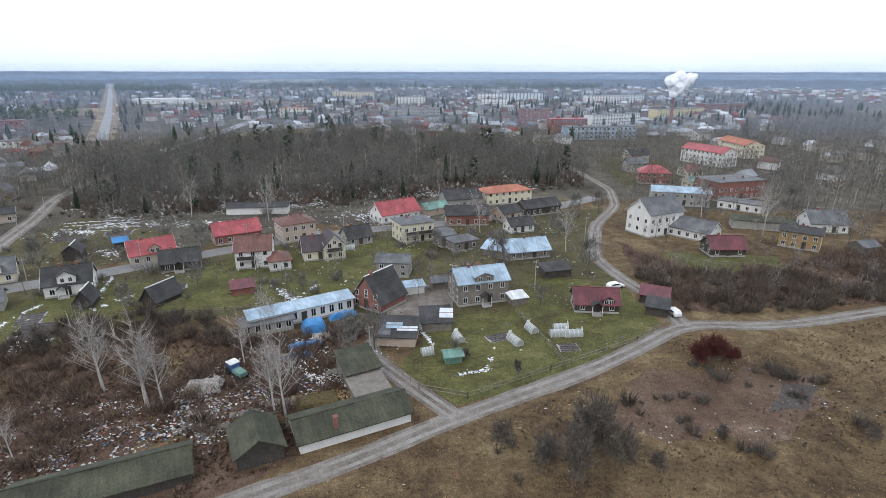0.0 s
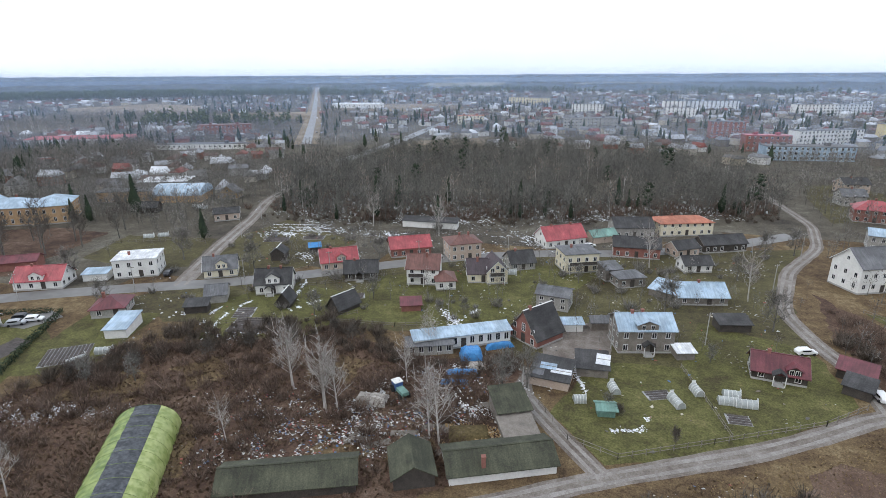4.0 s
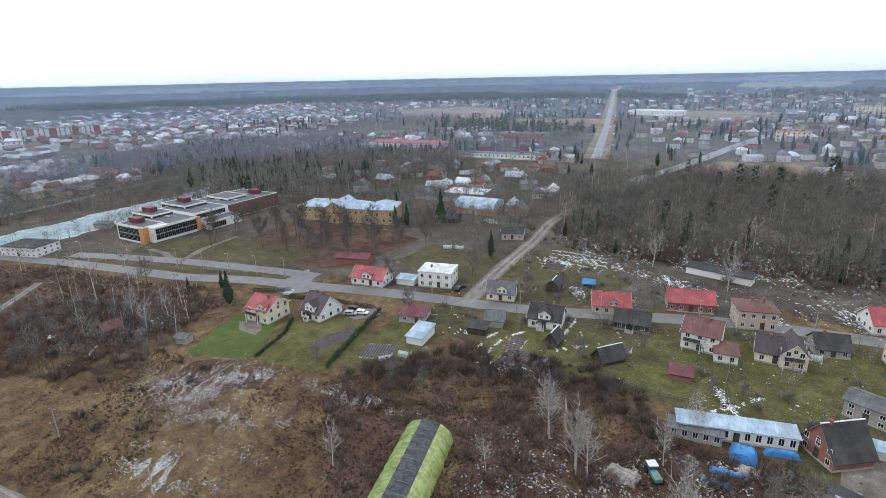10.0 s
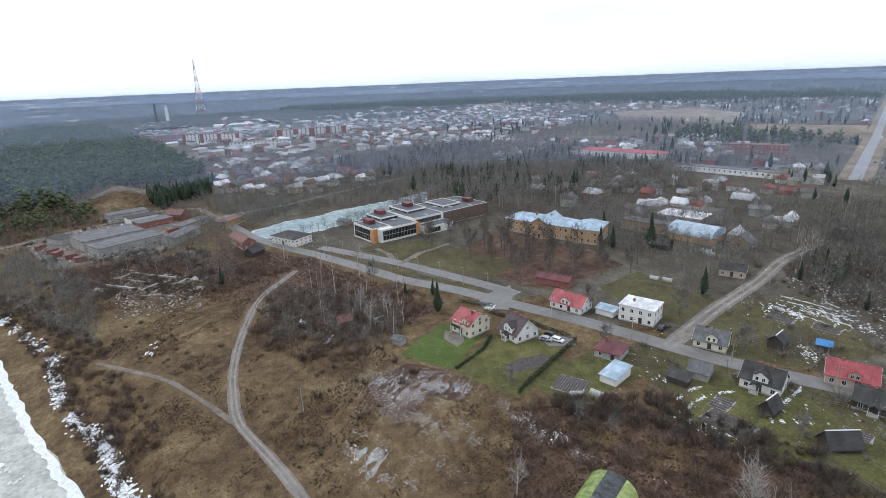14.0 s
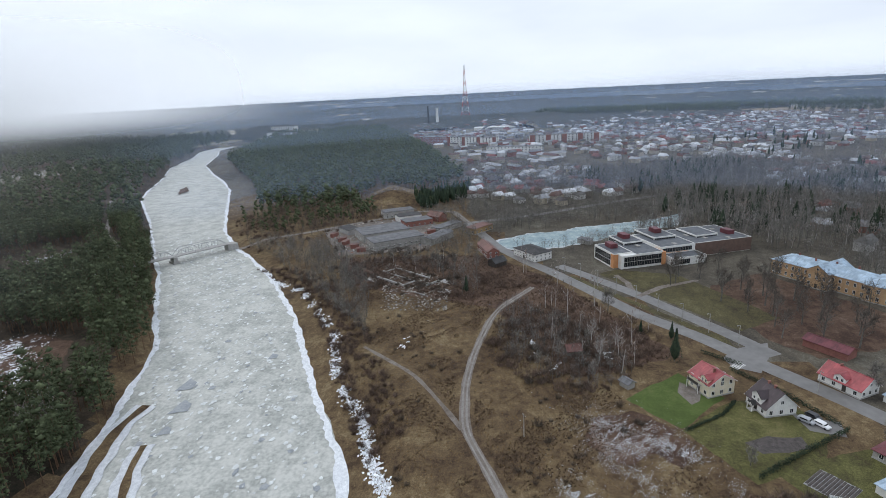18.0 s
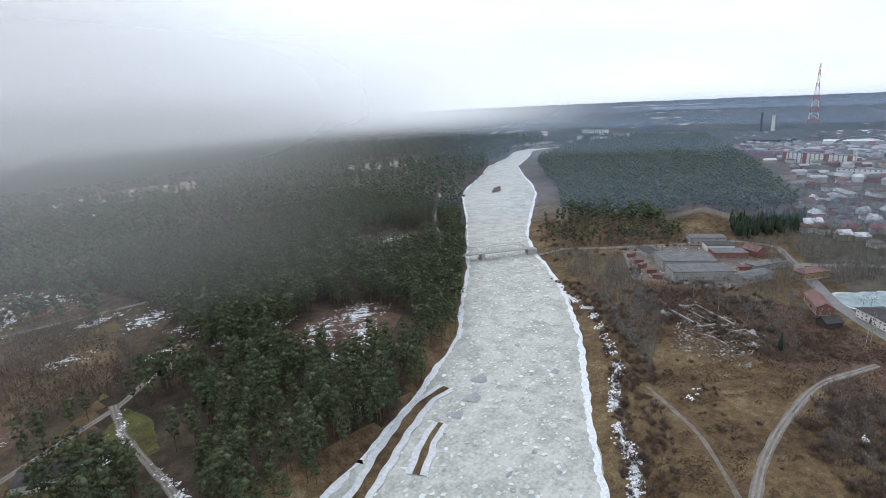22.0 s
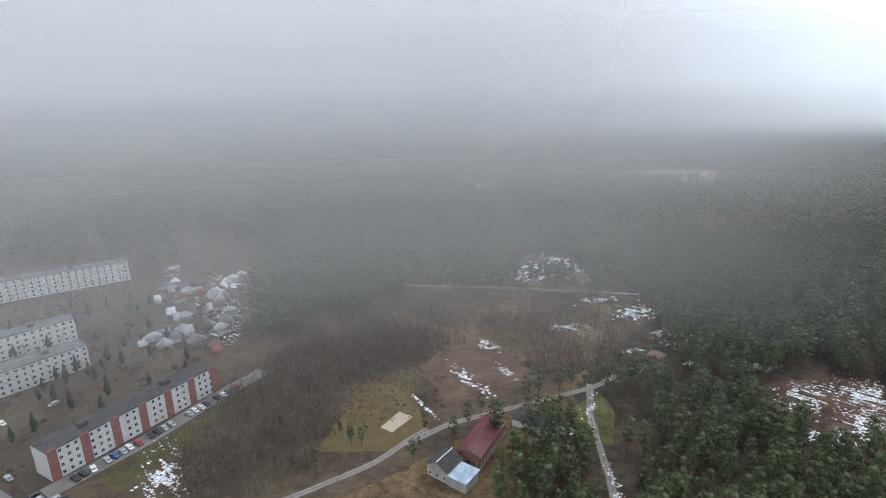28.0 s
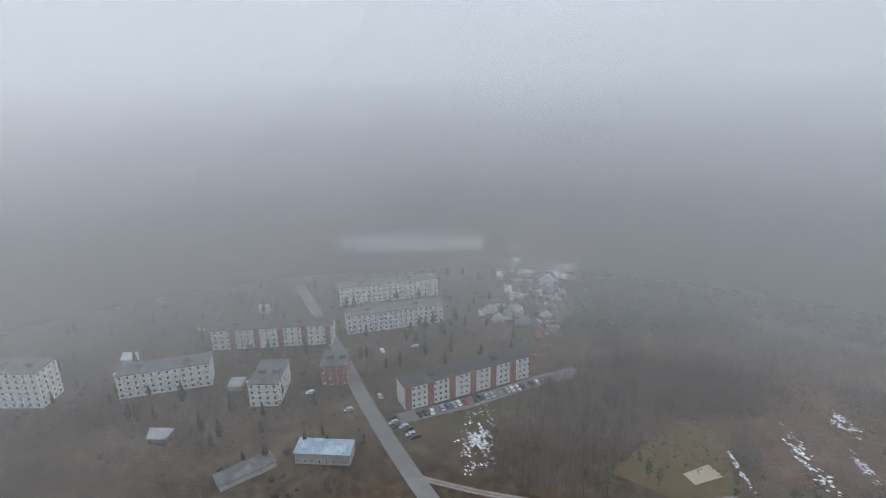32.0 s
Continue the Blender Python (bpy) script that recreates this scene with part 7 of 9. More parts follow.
# lattice mast, chimneys, arena, steam
MA = tagged(new("lattice_mast"), "tall red and white lattice radio mast", "mast")
MA.matrix_basis = pose(-1900, -110, 0)
for k in range(10):
    z0, z1 = k * 17, (k + 1) * 17
    r0, r1 = [13 * (1 - z / 172) ** 1.6 + 1.2 for z in (z0, z1)]
    bm = bmesh.new()
    c0, c1 = [[(r * sx, r * sy) for sx, sy in ((-1, -1), (1, -1), (1, 1), (-1, 1))] for r in (r0, r1)]
    for i in range(4):
        j = (i + 1) % 4
        rod(bm, (*c0[i], z0), (*c1[i], z1), 0.75, sides=4)
        rod(bm, (*c0[i], z0), (*c1[j], z1), 0.4, sides=4)
        rod(bm, (*c0[j], z0), (*c1[i], z1), 0.4, sides=4)
        rod(bm, (*c1[i], z1), (*c1[j], z1), 0.4, sides=4)
    part("mast_section", bm, M_RED if k % 2 == 0 else M_WHITE, MA)
for x, y, h, r, mt, lb in ((-1500, -190, 52, 3.4, M_R_DARK, "tall dark factory chimney"), (-1540, -170, 44, 4.5, M_WHITE, "pale water tower beside the chimney"), (206, 500, 29, 1.5, M_BRICK, "brick boiler chimney in the town")):
    ch = tagged(new("factory_chimney"), lb, "chimney")
    ch.matrix_basis = pose(x, y, 0)
    part("shaft", rod(bmesh.new(), (0, 0, 0), (0, 0, h), r, r * 0.7, 12), mt, ch)
    part("rim", rod(bmesh.new(), (0, 0, h), (0, 0, h + 1.2), r * 0.85, r * 0.85, 12), mt, ch)
AR = tagged(new("arena"), "white arched sports arena", "arena")
AR.matrix_basis = pose(-1235, 5, 0, 0, 0, 90)
part("hall", boxes((-60, 40, 0, 40, 0, 8)), M_WHITE, AR)
part("arch", prism(bmesh.new(), [(-45 + 45 * (1 - math.cos(t)), 18 * math.sin(t)) for t in np.linspace(0, math.pi, 13)] + [(40 - 40 * (1 - math.cos(t)), 15 * math.sin(t)) for t in np.linspace(0, math.pi, 13)], -14, -2, "y"), M_R_GREY, AR)


# ---- single trees ----
def tree(label, kind, bark, crown, name="tree", group="single trees"):
    th = tagged(new(name), label, "tree", group)
    (v, f), (v2, f2) = kind
    child("trunk", arrays("trunk", v, f, bark), th)
    child("crown", arrays("crown", v2, f2, crown), th)
    return th


def plant(first, places, low=0.8, high=1.15):
    """The first tree and its copies at given places (x, y or x, y, scale)."""
    for i, p in enumerate(places):
        s = p[2] if len(p) > 2 else rng.uniform(low, high)
        z = float(height(np.array([p[0]]), np.array([p[1]]))[0])
        m = pose(p[0], p[1], z - 0.1, 0, 0, rng.uniform(0, 360)) @ Matrix.Diagonal((s, s, s, 1))
        if i == 0:
            first.matrix_basis = m
        else:
            t = copy_thing(first, Matrix())
            t.matrix_basis = m


def limbed(h, spread, limbs, twigs, r=0.22, sub=5, thick=0.05):
    a, (v, f) = bare_tree(h, spread, limbs, twigs, r, sub)
    v = v.reshape(-1, 3, 3)
    mid = (v[:, 0] + v[:, 1]) / 2
    k = thick / 0.06
    v[:, 0], v[:, 1] = mid + (v[:, 0] - mid) * k, mid + (v[:, 1] - mid) * k
    return a, (v.reshape(-1, 3), f)


plant(tree("pale bare birch standing in scrub", limbed(13.5, 4.0, 26, 460, 0.19, 4, 0.024), M_BIRCH, M_BIRCHTWIG, "birch", "birches"),
      [(-56, 77, 1.0), (-46, 72, 1.05), (-44, 72.6, 0.95), (-58, 60, 0.6), (-24, 70, 1.1), (-26, 71, 0.9), (-47, 73, 1.0), (-57, 78, 0.95), (-36, 86, 0.7), (-80, 40, 0.7), (36, 150, 1.0), (12, 170, 1.0), (-62, 184, 1.1), (-92, 190, 1.1),
       (-36, 100, 0.7), (-170, 30, 0.9), (-176, 38, 0.8), (-120, -140, 1.0), (-126, -138, 1.1), (-152, -146, 0.9), (104, 168, 1.2), (94, 190, 1.1), (110, 180, 1.1), (-186, 30, 0.8)])
plant(tree("spreading bare broadleaf tree", limbed(11, 3.8, 20, 1100, 0.26, 6, 0.045), M_BARK, M_TWIG, "bare_tree", "bare trees"),
      [(-105, 131, 0.85), (-216, 42, 0.9), (14, 132, 1.0), (-2, 150, 0.6), (-17, 87, 0.8), (-13, 91, 0.75), (38, 132, 0.9), (-152, 108, 0.9), (-134, 133, 1.0), (-72, 152, 0.7), (-60, 122, 0.6), (98, 196, 1.1), (124, 186, 1.2), (-8, 150, 0.5), (-126, 96, 0.7), (-70, 108, 0.6),
       (36, 166, 0.7), (48, 190, 0.8), (58, 196, 0.8), (-96, 66, 0.55), (-88, 70, 0.5), (-118, 58, 0.5), (2, 88, 0.35), (22, 112, 0.4), (8, 122, 0.5), (-34, 120, 0.4), (-26, 124, 0.35), (-40, 118, 0.35)])
plant(tree("tall dark green spruce", pine(15, 500, True), M_BARK, M_SPRUCE, "spruce", "spruces"),
      [(-172, 56, 0.85), (-197, 174, 1.25), (-144, 154, 0.8), (-207, 160, 0.8), (-214, 158, 0.7), (-189, 60, 0.5), (-228, 170, 0.9), (-194, 50, 0.4), (-240, -20, 0.6)])
PARK = [(-247, 77), (-236, 96), (-228, 103), (-210, 106), (-255, 93), (-221, 108), (-202, 113), (-249, 80), (-240, 106), (-232, 112), (-215, 118), (-206, 122), (-196, 118), (-226, 122), (-238, 118), (-218, 130), (-204, 134), (-192, 128), (-188, 138), (-196, 144),
        (-186, 112), (-210, 142), (-228, 134), (-244, 122), (-252, 112), (-190, 100), (-200, 102), (-182, 122), (-214, 98), (-226, 92), (-180, 134), (-176, 146), (-184, 156), (-262, 104), (-258, 84), (-266, 96)]
plant(tree("slender bare park tree on brown ground", limbed(11, 3.4, 14, 620, 0.24, 5, 0.03), M_BARK, M_THICKET, "park_tree", "park trees"), PARK, 1.05, 1.5)
plant(tree("tall pine with a bare stem", pine(15, 240), M_PINEBARK, M_PINE, "pine", "single pines"),
      [(41, -180, 0.7), (51, -164, 0.8), (37, -179, 0.6), (17, -169, 0.7), (13, -185, 0.75), (-10, -196), (-30, -204), (-36, -208), (-46, -212), (-4, -188), (-52, -216), (-74, -224), (-84, -222), (-70, -206), (2, -178), (-108, -172), (-112, -186), (-290, -236), (-440, -66, 0.8), (-448, -70, 0.8), (-454, -74, 0.9), (-436, -60, 0.7), (-460, -66, 0.8)])
plant(tree("large leafless thicket beside the road", limbed(8, 3.4, 26, 1700, 0.12, 7, 0.05), M_BARK, M_THICKET, "thicket", "thickets"),
      [(19, 60, 1.1), (22, 63, 0.9), (17, 56, 0.9), (23, 58, 0.8), (8, 62, 0.6), (28, 58, 0.4), (40, 65, 0.3), (61, 64, 0.35), (13, 82, 0.35), (4, 87, 0.3), (13, 58, 0.7), (-66, 92, 0.6), (-74, 88, 0.6), (-80, 82, 0.55), (-60, 100, 0.5), (-54, 98, 0.5), (-100, 66, 0.5), (-92, 74, 0.5)])
plant(tree("dense dark red shrub at the fork", (lambda k: (k[0], k[1]))(limbed(4.2, 2.6, 30, 1600, 0.07, 6, 0.05)), M_REDBUSH, M_REDBUSH, "red_shrub", "shrubs"), [(48, 87, 0.95), (50.5, 88.5, 0.9), (46, 86, 0.8), (52, 86, 0.7)])


# ---- loose ground litter ----
def flecks(name, label, places, size, material, cat, flat=0.25, lift=0.05):
    """Small irregular flat pieces lying about."""
    p = np.asarray(places, float)
    k = len(p)
    a = rng.uniform(0, 2 * np.pi, (k, 1)) + np.array([0, 1.3, 2.7, 4.0, 5.2])
    r = size * rng.uniform(0.35, 1.0, (k, 5)) * rng.uniform(0.4, 1.4, (k, 1))
    x, y = p[:, :1] + np.cos(a) * r, p[:, 1:2] + np.sin(a) * r * rng.uniform(0.4, 1.0, (k, 1))
    z = p[:, 2:3] + lift + rng.uniform(0, flat, (k, 5)) * size
    v = np.concatenate([np.stack([x, y, z], -1), np.stack([p[:, 0], p[:, 1], p[:, 2] + lift + size * flat * rng.uniform(0.3, 1.2, k)], -1)[:, None]], 1)
    f = np.array([(0, 1, 5), (1, 2, 5), (2, 3, 5), (3, 4, 5), (4, 0, 5)])
    f = (f[None] + (np.arange(k) * 6)[:, None, None]).reshape(-1, 3)
    return tagged(new(name, arrays(name, v.reshape(-1, 3), f, material)), label, cat, kind="stuff")


def blotch(cx, cy, rx, ry, n, turn=0.0):
    q = rng.normal(size=(n, 2)) * 0.5
    c, s = math.cos(radians(turn)), math.sin(radians(turn))
    x, y = cx + c * q[:, 0] * rx - s * q[:, 1] * ry, cy + s * q[:, 0] * rx + c * q[:, 1] * ry
    k = wobble(x, y, 1.5, cx) + 0.6 * wobble(x, y, 4.5, cy) > 0.0
    x, y = x[k], y[k]
    return np.c_[x, y, height(x, y)]


area("spoil_ground", "dark churned spoil with frost", [(-138, 23), (-126, 19), (-116, 25), (-121, 38), (-133, 44), (-141, 36)], M_EARTH, 0.04, "ground", 2.0)
area("spoil_ground", "dark churned spoil below the lawn", [(-131, 40), (-121, 36), (-116, 41), (-127, 48)], M_EARTH, 0.045, "ground", 2.0)
flecks("frost_litter", "bright frost on broken clods below the lawns", np.concatenate([blotch(*q) for q in ((-129, 31, 15, 11, 5200, 40), (-124, 42, 9, 5, 1800, 35), (-94, 57, 14, 3, 1700, 20), (-104, 14, 10, 4.5, 2200, 10), (-110, 33, 14, 3, 700, 55))]), 0.15, M_SNOW, "snow", 0.5)
SNOW_A = ((-133, 29, 15, 8, 900, 30), (-126, 42, 9, 4, 420, 30), (-124, 22, 13, 6, 500, 30), (-102, 38, 12, 3, 300, 60), (-104, 14, 9, 4, 420, 10), (-94, 19, 8, 3, 160, 10), (-98, 55, 9, 3, 300, 20), (-88, 59, 6, 2, 120, 0), (-107, 54, 6, 3, 160, 30),
          (-112, 30, 8, 5, 160, 40), (-96, 27, 8, 4, 140, 40))
flecks("snow_patch", "old snow caught in trampled grass and litter", np.concatenate([blotch(*s[:4], s[4] * 3, s[5]) for s in SNOW_A]), 0.17, M_FROST, "snow")
SNOW_B = ((-122, 168, 14, 4, 260, 20), (-108, 179, 16, 5, 320, 10), (-84, 180, 10, 4, 160, 10), (-78, 178, 6, 4, 140, 0), (-82, 93, 7, 4, 90, 25), (-83, 118, 5, 1.2, 40, 50), (-76, 112, 5, 1, 50, 60), (-100, 100, 5, 1.5, 50, 20), (-36, 116, 7, 1.0, 90, -50), (-40, 168, 9, 2, 80, -50),
          (0, 172, 3, 2, 30, 0), (-20, 184, 8, 6, 120, 0), (-96, 148, 7, 5, 90, 0), (-30, 190, 14, 8, 220, 0), (-60, 205, 30, 8, 380, 10), (-10, 226, 24, 8, 260, 20), (-130, 200, 20, 6, 160, 0))
flecks("snow_patch", "thin snow remnants between gardens", np.concatenate([blotch(*s[:4], int(s[4] * 2.4), s[5]) for s in SNOW_B]), 0.42, M_SNOW, "snow", 0.15)
SNOW_C = ((-178, -204, 16, 12, 1000, 0), (-150, -204, 14, 9, 700, 20), (-152, -176, 16, 6, 420, 35), (-51, -150, 16, 2, 160, 85), (-58, -204, 10, 2, 120, 70), (-162, -186, 12, 7, 420, 30), (-140, -178, 9, 6, 240, 0), (-119, -271, 9, 6, 260, 0), (-19, -262, 10, 4, 260, -60), (-26, -232, 10, 2.5, 300, -60), (-66, -368, 14, 7, 420, 30), (-90, -398, 10, 8, 380, 0), (-65, -281, 12, 6, 320, 0),
          (15, -208, 12, 1.0, 90, -60), (-312, -300, 20, 12, 420, 0), (-290, -282, 12, 5, 200, 0), (106, -166, 18, 6, 760, -62), (-44, -186, 6, 3, 120, 0), (-86, -232, 10, 3, 160, 30), (-120, -236, 8, 4, 140, 0), (-96, -250, 8, 3, 120, 0), (140, -320, 34, 14, 800, -60), (160, -370, 30, 16, 800, -60), (128, -285, 14, 8, 300, -60), (-128, -262, 18, 8, 300, 20), (-146, -232, 12, 5, 260, 10), (-186, -42, 5, 2, 60, 0), (-176, 34, 6, 1.6, 60, 0), (-184, 8, 6, 2, 60, 0))
flecks("snow_patch", "patches of snow in clearings and along paths", np.concatenate([blotch(*s[:4], int(s[4] * 1.6), s[5]) for s in SNOW_C]), 0.6, M_SNOW, "snow", 0.12)
SNOW_D = ((-64, -382, 12, 26, 900, -20), (-91, -398, 10, 26, 800, 15), (-350, -850, 90, 30, 900, 10), (-760, -705, 70, 20, 700, 35), (-114, -300, 16, 9, 500, 20), (-96, -322, 14, 5, 300, 20), (-8, -226, 16, 3, 300, -60))
flecks("snow_patch", "streaks of snow on slopes and clearings", np.concatenate([blotch(*q) for q in SNOW_D]), 1.1, M_SNOW, "snow", 0.1)
SPIT = np.array([(-290, -146), (-274, -134), (-262, -120), (-250, -106), (-236, -97), (-199, -74), (-174, -66), (-158, -60), (-139, -47), (-123, -42), (-106, -33)], float)
t_ = rng.uniform(0, len(SPIT) - 1.001, 2600)
i_ = t_.astype(int)
q_ = SPIT[i_] + (SPIT[i_ + 1] - SPIT[i_]) * (t_ - i_)[:, None] + rng.normal(size=(2600, 2)) * 1.1
k_ = wobble(q_[:, 0], q_[:, 1], 7.0, 1.0) > -0.3
q_ = q_[k_]
flecks("snow_patch", "strip of snow lying in a ditch by the river", np.c_[q_, height(q_[:, 0], q_[:, 1])], 0.8, M_SNOW, "snow", 0.1)

SNOWLINES = ([(-89, 91.4), (-91.4, 98.7), (-92.4, 105), (-90.7, 111.2)], [(-81.2, 116.3), (-83.7, 124.5), (-85.3, 130)], [(-93.7, 94.8), (-95.9, 101.2), (-96.1, 105.4)], [(-131.5, 179.2), (-122.2, 182.6), (-108.7, 184.8)], [(-129, 175.6), (-120, 179), (-106.6, 181.1)],
             [(-126.3, 171.5), (-117.3, 174.8), (-104.3, 176.8)], [(-123.7, 167.6), (-114.8, 170.7), (-102, 172.7)], [(-31, 124), (-34, 116), (-37, 110)], [(-6, 106), (-4, 98), (-2, 93)], [(3, 82), (8, 84), (9, 88)], [(-162, 7), (-166, 14), (-171, 17)])
for ln in SNOWLINES:
    n_ = int(sum(math.dist(a, b) for a, b in zip(ln[:-1], ln[1:])) * 14)
    q = np.array(ln, float)
    u = rng.uniform(0, len(q) - 1.001, n_)
    i_ = u.astype(int)
    pt = q[i_] + (q[i_ + 1] - q[i_]) * (u - i_)[:, None] + rng.normal(size=(n_, 2)) * 0.28
    pt = pt[wobble(pt[:, 0], pt[:, 1], 1.4, 3.0) > -0.3]
    flecks("snow_strip", "broken strip of old snow along a garden path", np.c_[pt, height(pt[:, 0], pt[:, 1])], 0.3, M_SNOW, "snow", 0.15)
SCRAP = ((-40.5, 77.5, 3, 7, 420, -10), (-31, 92, 6, 2.4, 420, 20), (-22, 82, 9, 2.2, 420, -42), (-27, 86, 5, 3, 200, 0), (-36, 70.5, 5, 3, 220, 10), (-34, 66, 8, 3, 260, -20), (-12, 92, 4, 3, 120, 0))
flecks("scrap", "white and grey scrap heaped in the yard", np.concatenate([blotch(*q) for q in SCRAP]), 0.3, mat("pale_scrap", (0.3, 0.29, 0.28), (0.78, 0.78, 0.77), 0.7, 0.8, island=0.4), "scrap", 0.9)
flecks("woodchip_heap", "heap of tan chipped wood", blotch(-19.6, 74, 5, 3, 900, 20), 0.3, M_YWOOD, "wood heap", 1.4)
LITTER = ((-32, 90, 9, 4, 300, 10), (-23, 87, 8, 4, 260, 0), (-29, 77, 12, 7, 520, 20), (-40, 74, 12, 6, 520, 10), (-53, 62, 12, 8, 520, 20), (-58, 70, 10, 6, 260, 0), (-20, 75, 5, 4, 160, 0), (-46, 60, 14, 5, 300, 20), (-38, 66, 10, 4, 260, 20))
flecks("litter", "scattered scrap, rubble and rubbish on bare earth", np.concatenate([blotch(*s[:4], int(s[4] * 1.9), s[5]) for s in LITTER]), 0.3, M_JUNKPAL, "litter", 0.7)
FLINT = ((31, 66, 12, 4, 160, 20), (44, 66, 12, 6, 200, 0), (52, 86, 6, 4, 120, 0), (58, 84, 14, 4, 160, -30), (62, 72, 10, 8, 120, 0), (-232, -6, 30, 12, 300, 0), (-205, -30, 24, 10, 160, 0), (12, 68, 18, 3, 90, 30), (-150, 10, 40, 14, 160, 0), (-310, -70, 40, 30, 500, 0))
flecks("litter", "pale stones and litter strewn over the meadow", np.concatenate([blotch(*s[:4], s[4] // 2, s[5]) for s in FLINT]), 0.26, M_JUNKPAL, "litter", 0.4)


# ---- dry grass ----
def tufts(name, label, poly, n, h, material, keep=None):
    p = spots(n, poly, keep)
    k = len(p)
    a = rng.uniform(0, 2 * np.pi, k)
    w = h * rng.uniform(0.35, 0.9, k)
    hh = h * rng.uniform(0.5, 1.3, k)
    dx, dy = np.cos(a) * w, np.sin(a) * w
    lx, ly = rng.normal(size=(2, k)) * h * 0.4
    v = np.stack([np.c_[p[:, 0] - dx, p[:, 1] - dy, p[:, 2]], np.c_[p[:, 0] + dx, p[:, 1] + dy, p[:, 2]], np.c_[p[:, 0] + lx, p[:, 1] + ly, p[:, 2] + hh]], 1).reshape(-1, 3)
    return tagged(new(name, arrays(name, v, np.arange(3 * k).reshape(-1, 3), material)), label, "grass", kind="stuff")


M_STRAW = mat("straw", (0.12, 0.074, 0.034), (0.235, 0.152, 0.068), 14.0, 0.95, island=0.22)
M_SEDGE = mat("withered_stems", (0.09, 0.063, 0.045), (0.2, 0.14, 0.096), 10.0, 0.95, island=0.35)
MEADOW_E = [(-60, 30), (-20, 54), (12, 72), (50, 98), (100, 106), (180, 130), (160, 30), (60, 10), (0, 20)]
MEADOW_W = [(-60, 30), (-108, 54), (-150, 32), (-176, 20), (-220, -10), (-280, -110), (-190, -66), (-100, -30), (-40, 0)]
off_track = lambda x, y: np.hypot(x + 160, y + 16) > 3
M_PALESTRAW = mat("bleached_straw", (0.17, 0.12, 0.06), (0.34, 0.255, 0.14), 7.0, 0.95, island=0.3)
tufts("dry_grass", "tussocks of bleached winter grass", MEADOW_E, 26000, 0.3, M_PALESTRAW, lambda x, y: wobble(x, y, 8.0, 1.0) + 0.5 * wobble(x, y, 3.0, 2.0) > -0.35)
tufts("withered_weeds", "brown withered weeds in the east meadow", MEADOW_E, 9000, 0.4, M_SEDGE, lambda x, y: wobble(x, y, 8.0, 1.0) < 0.1)
brush("low dark shrubs along the ditch of the east meadow", 46, [(34, 58), (60, 62), (72, 84), (60, 96), (50, 92), (30, 74), (8, 64), (4, 56)], M_THICKET, lambda x, y: wobble(x, y, 5.0, 2.0) > 0.1, (0.4, 0.9))
tufts("dry_grass", "rough ochre winter grass by the river", MEADOW_W, 18000, 0.3, M_STRAW)
tufts("withered_weeds", "dark withered weeds in the river meadow", MEADOW_W, 16000, 0.45, M_SEDGE, lambda x, y: wobble(x, y, 9.0, 4.0) + 0.6 * wobble(x, y, 3.0, 1.0) > 0.15)
tufts("withered_weeds", "brown withered weeds in the scrub", [(-108, 54), (-60, 26), (-24, 56), (-10, 72), (-16, 98), (-44, 96), (-62, 104), (-96, 84)], 14000, 0.5, M_SEDGE)
tufts("withered_weeds", "brown withered weeds on the waste land", [(-160, 20), (-176, 60), (-250, 26), (-300, -10), (-300, -100), (-220, -20)], 12000, 0.6, M_SEDGE)
tufts("withered_weeds", "brown reeds and weeds beyond the river", [(60, -180), (-70, -235), (-110, -330), (-60, -420), (90, -330)], 9000, 0.8, M_SEDGE)
tufts("withered_weeds", "brown weeds below the office house", [(52, 108), (110, 114), (200, 150), (190, 190), (120, 150), (70, 130)], 6000, 0.5, M_SEDGE)


# ---- ice edge and floes ----
def shore(side):
    """The white ice rim along one bank."""
    s = np.linspace(0, 1, 1300)
    d = np.r_[0, np.cumsum(np.hypot(*np.diff(RIVER[:, :2], axis=0).T))]
    p = np.stack([np.interp(s * d[-1], d, RIVER[:, i]) for i in range(3)], 1)
    t = np.gradient(p[:, :2], axis=0)
    t /= np.hypot(*t.T)[:, None]
    n = np.c_[-t[:, 1], t[:, 0]] * side
    out = []
    for off in (-1.2, 1.5):
        w = p[:, 2] + off + (1.2 * wobble(p[:, 0], p[:, 1], 2.4, off) if off < 0 else 1.0 * wobble(p[:, 0], p[:, 1], 6.0, off))
        out.append(np.c_[p[:, :2] + n * w[:, None], np.full(len(p), WATER + 0.12)])
    v = np.stack(out, 1).reshape(-1, 3)
    i = np.arange(len(p) - 1) * 2
    return v, np.stack([i, i + 1, i + 3, i + 2], -1)


for sd in (-1, 1):
    v, f = shore(sd)
    tagged(new("shore_ice", arrays("shore_ice", v, f, M_SNOW)), "bright white rim of shore ice", "ice", kind="structure")
k = 2600
s = rng.uniform(0, 1, k)
d = np.r_[0, np.cumsum(np.hypot(*np.diff(RIVER[4:14, :2], axis=0).T))]
c = np.stack([np.interp(s * d[-1], d, RIVER[4:14, i]) for i in range(3)], 1)
c[:, 0] += rng.normal(size=k) * 12
c[:, 1] += rng.uniform(-1, 1, k) * c[:, 2]
ok = river_gap(c[:, 0], c[:, 1])[0] < -5
c = np.c_[c[ok, :2], np.full(ok.sum(), WATER)]
flecks("ice_floes", "frozen-in pale ice plates", c, 1.2, mat("pale_floe", (0.5, 0.52, 0.51), (0.72, 0.74, 0.73), 2.0, 0.6, 0.05, island=0.18), "ice", 0.12, 0.03)
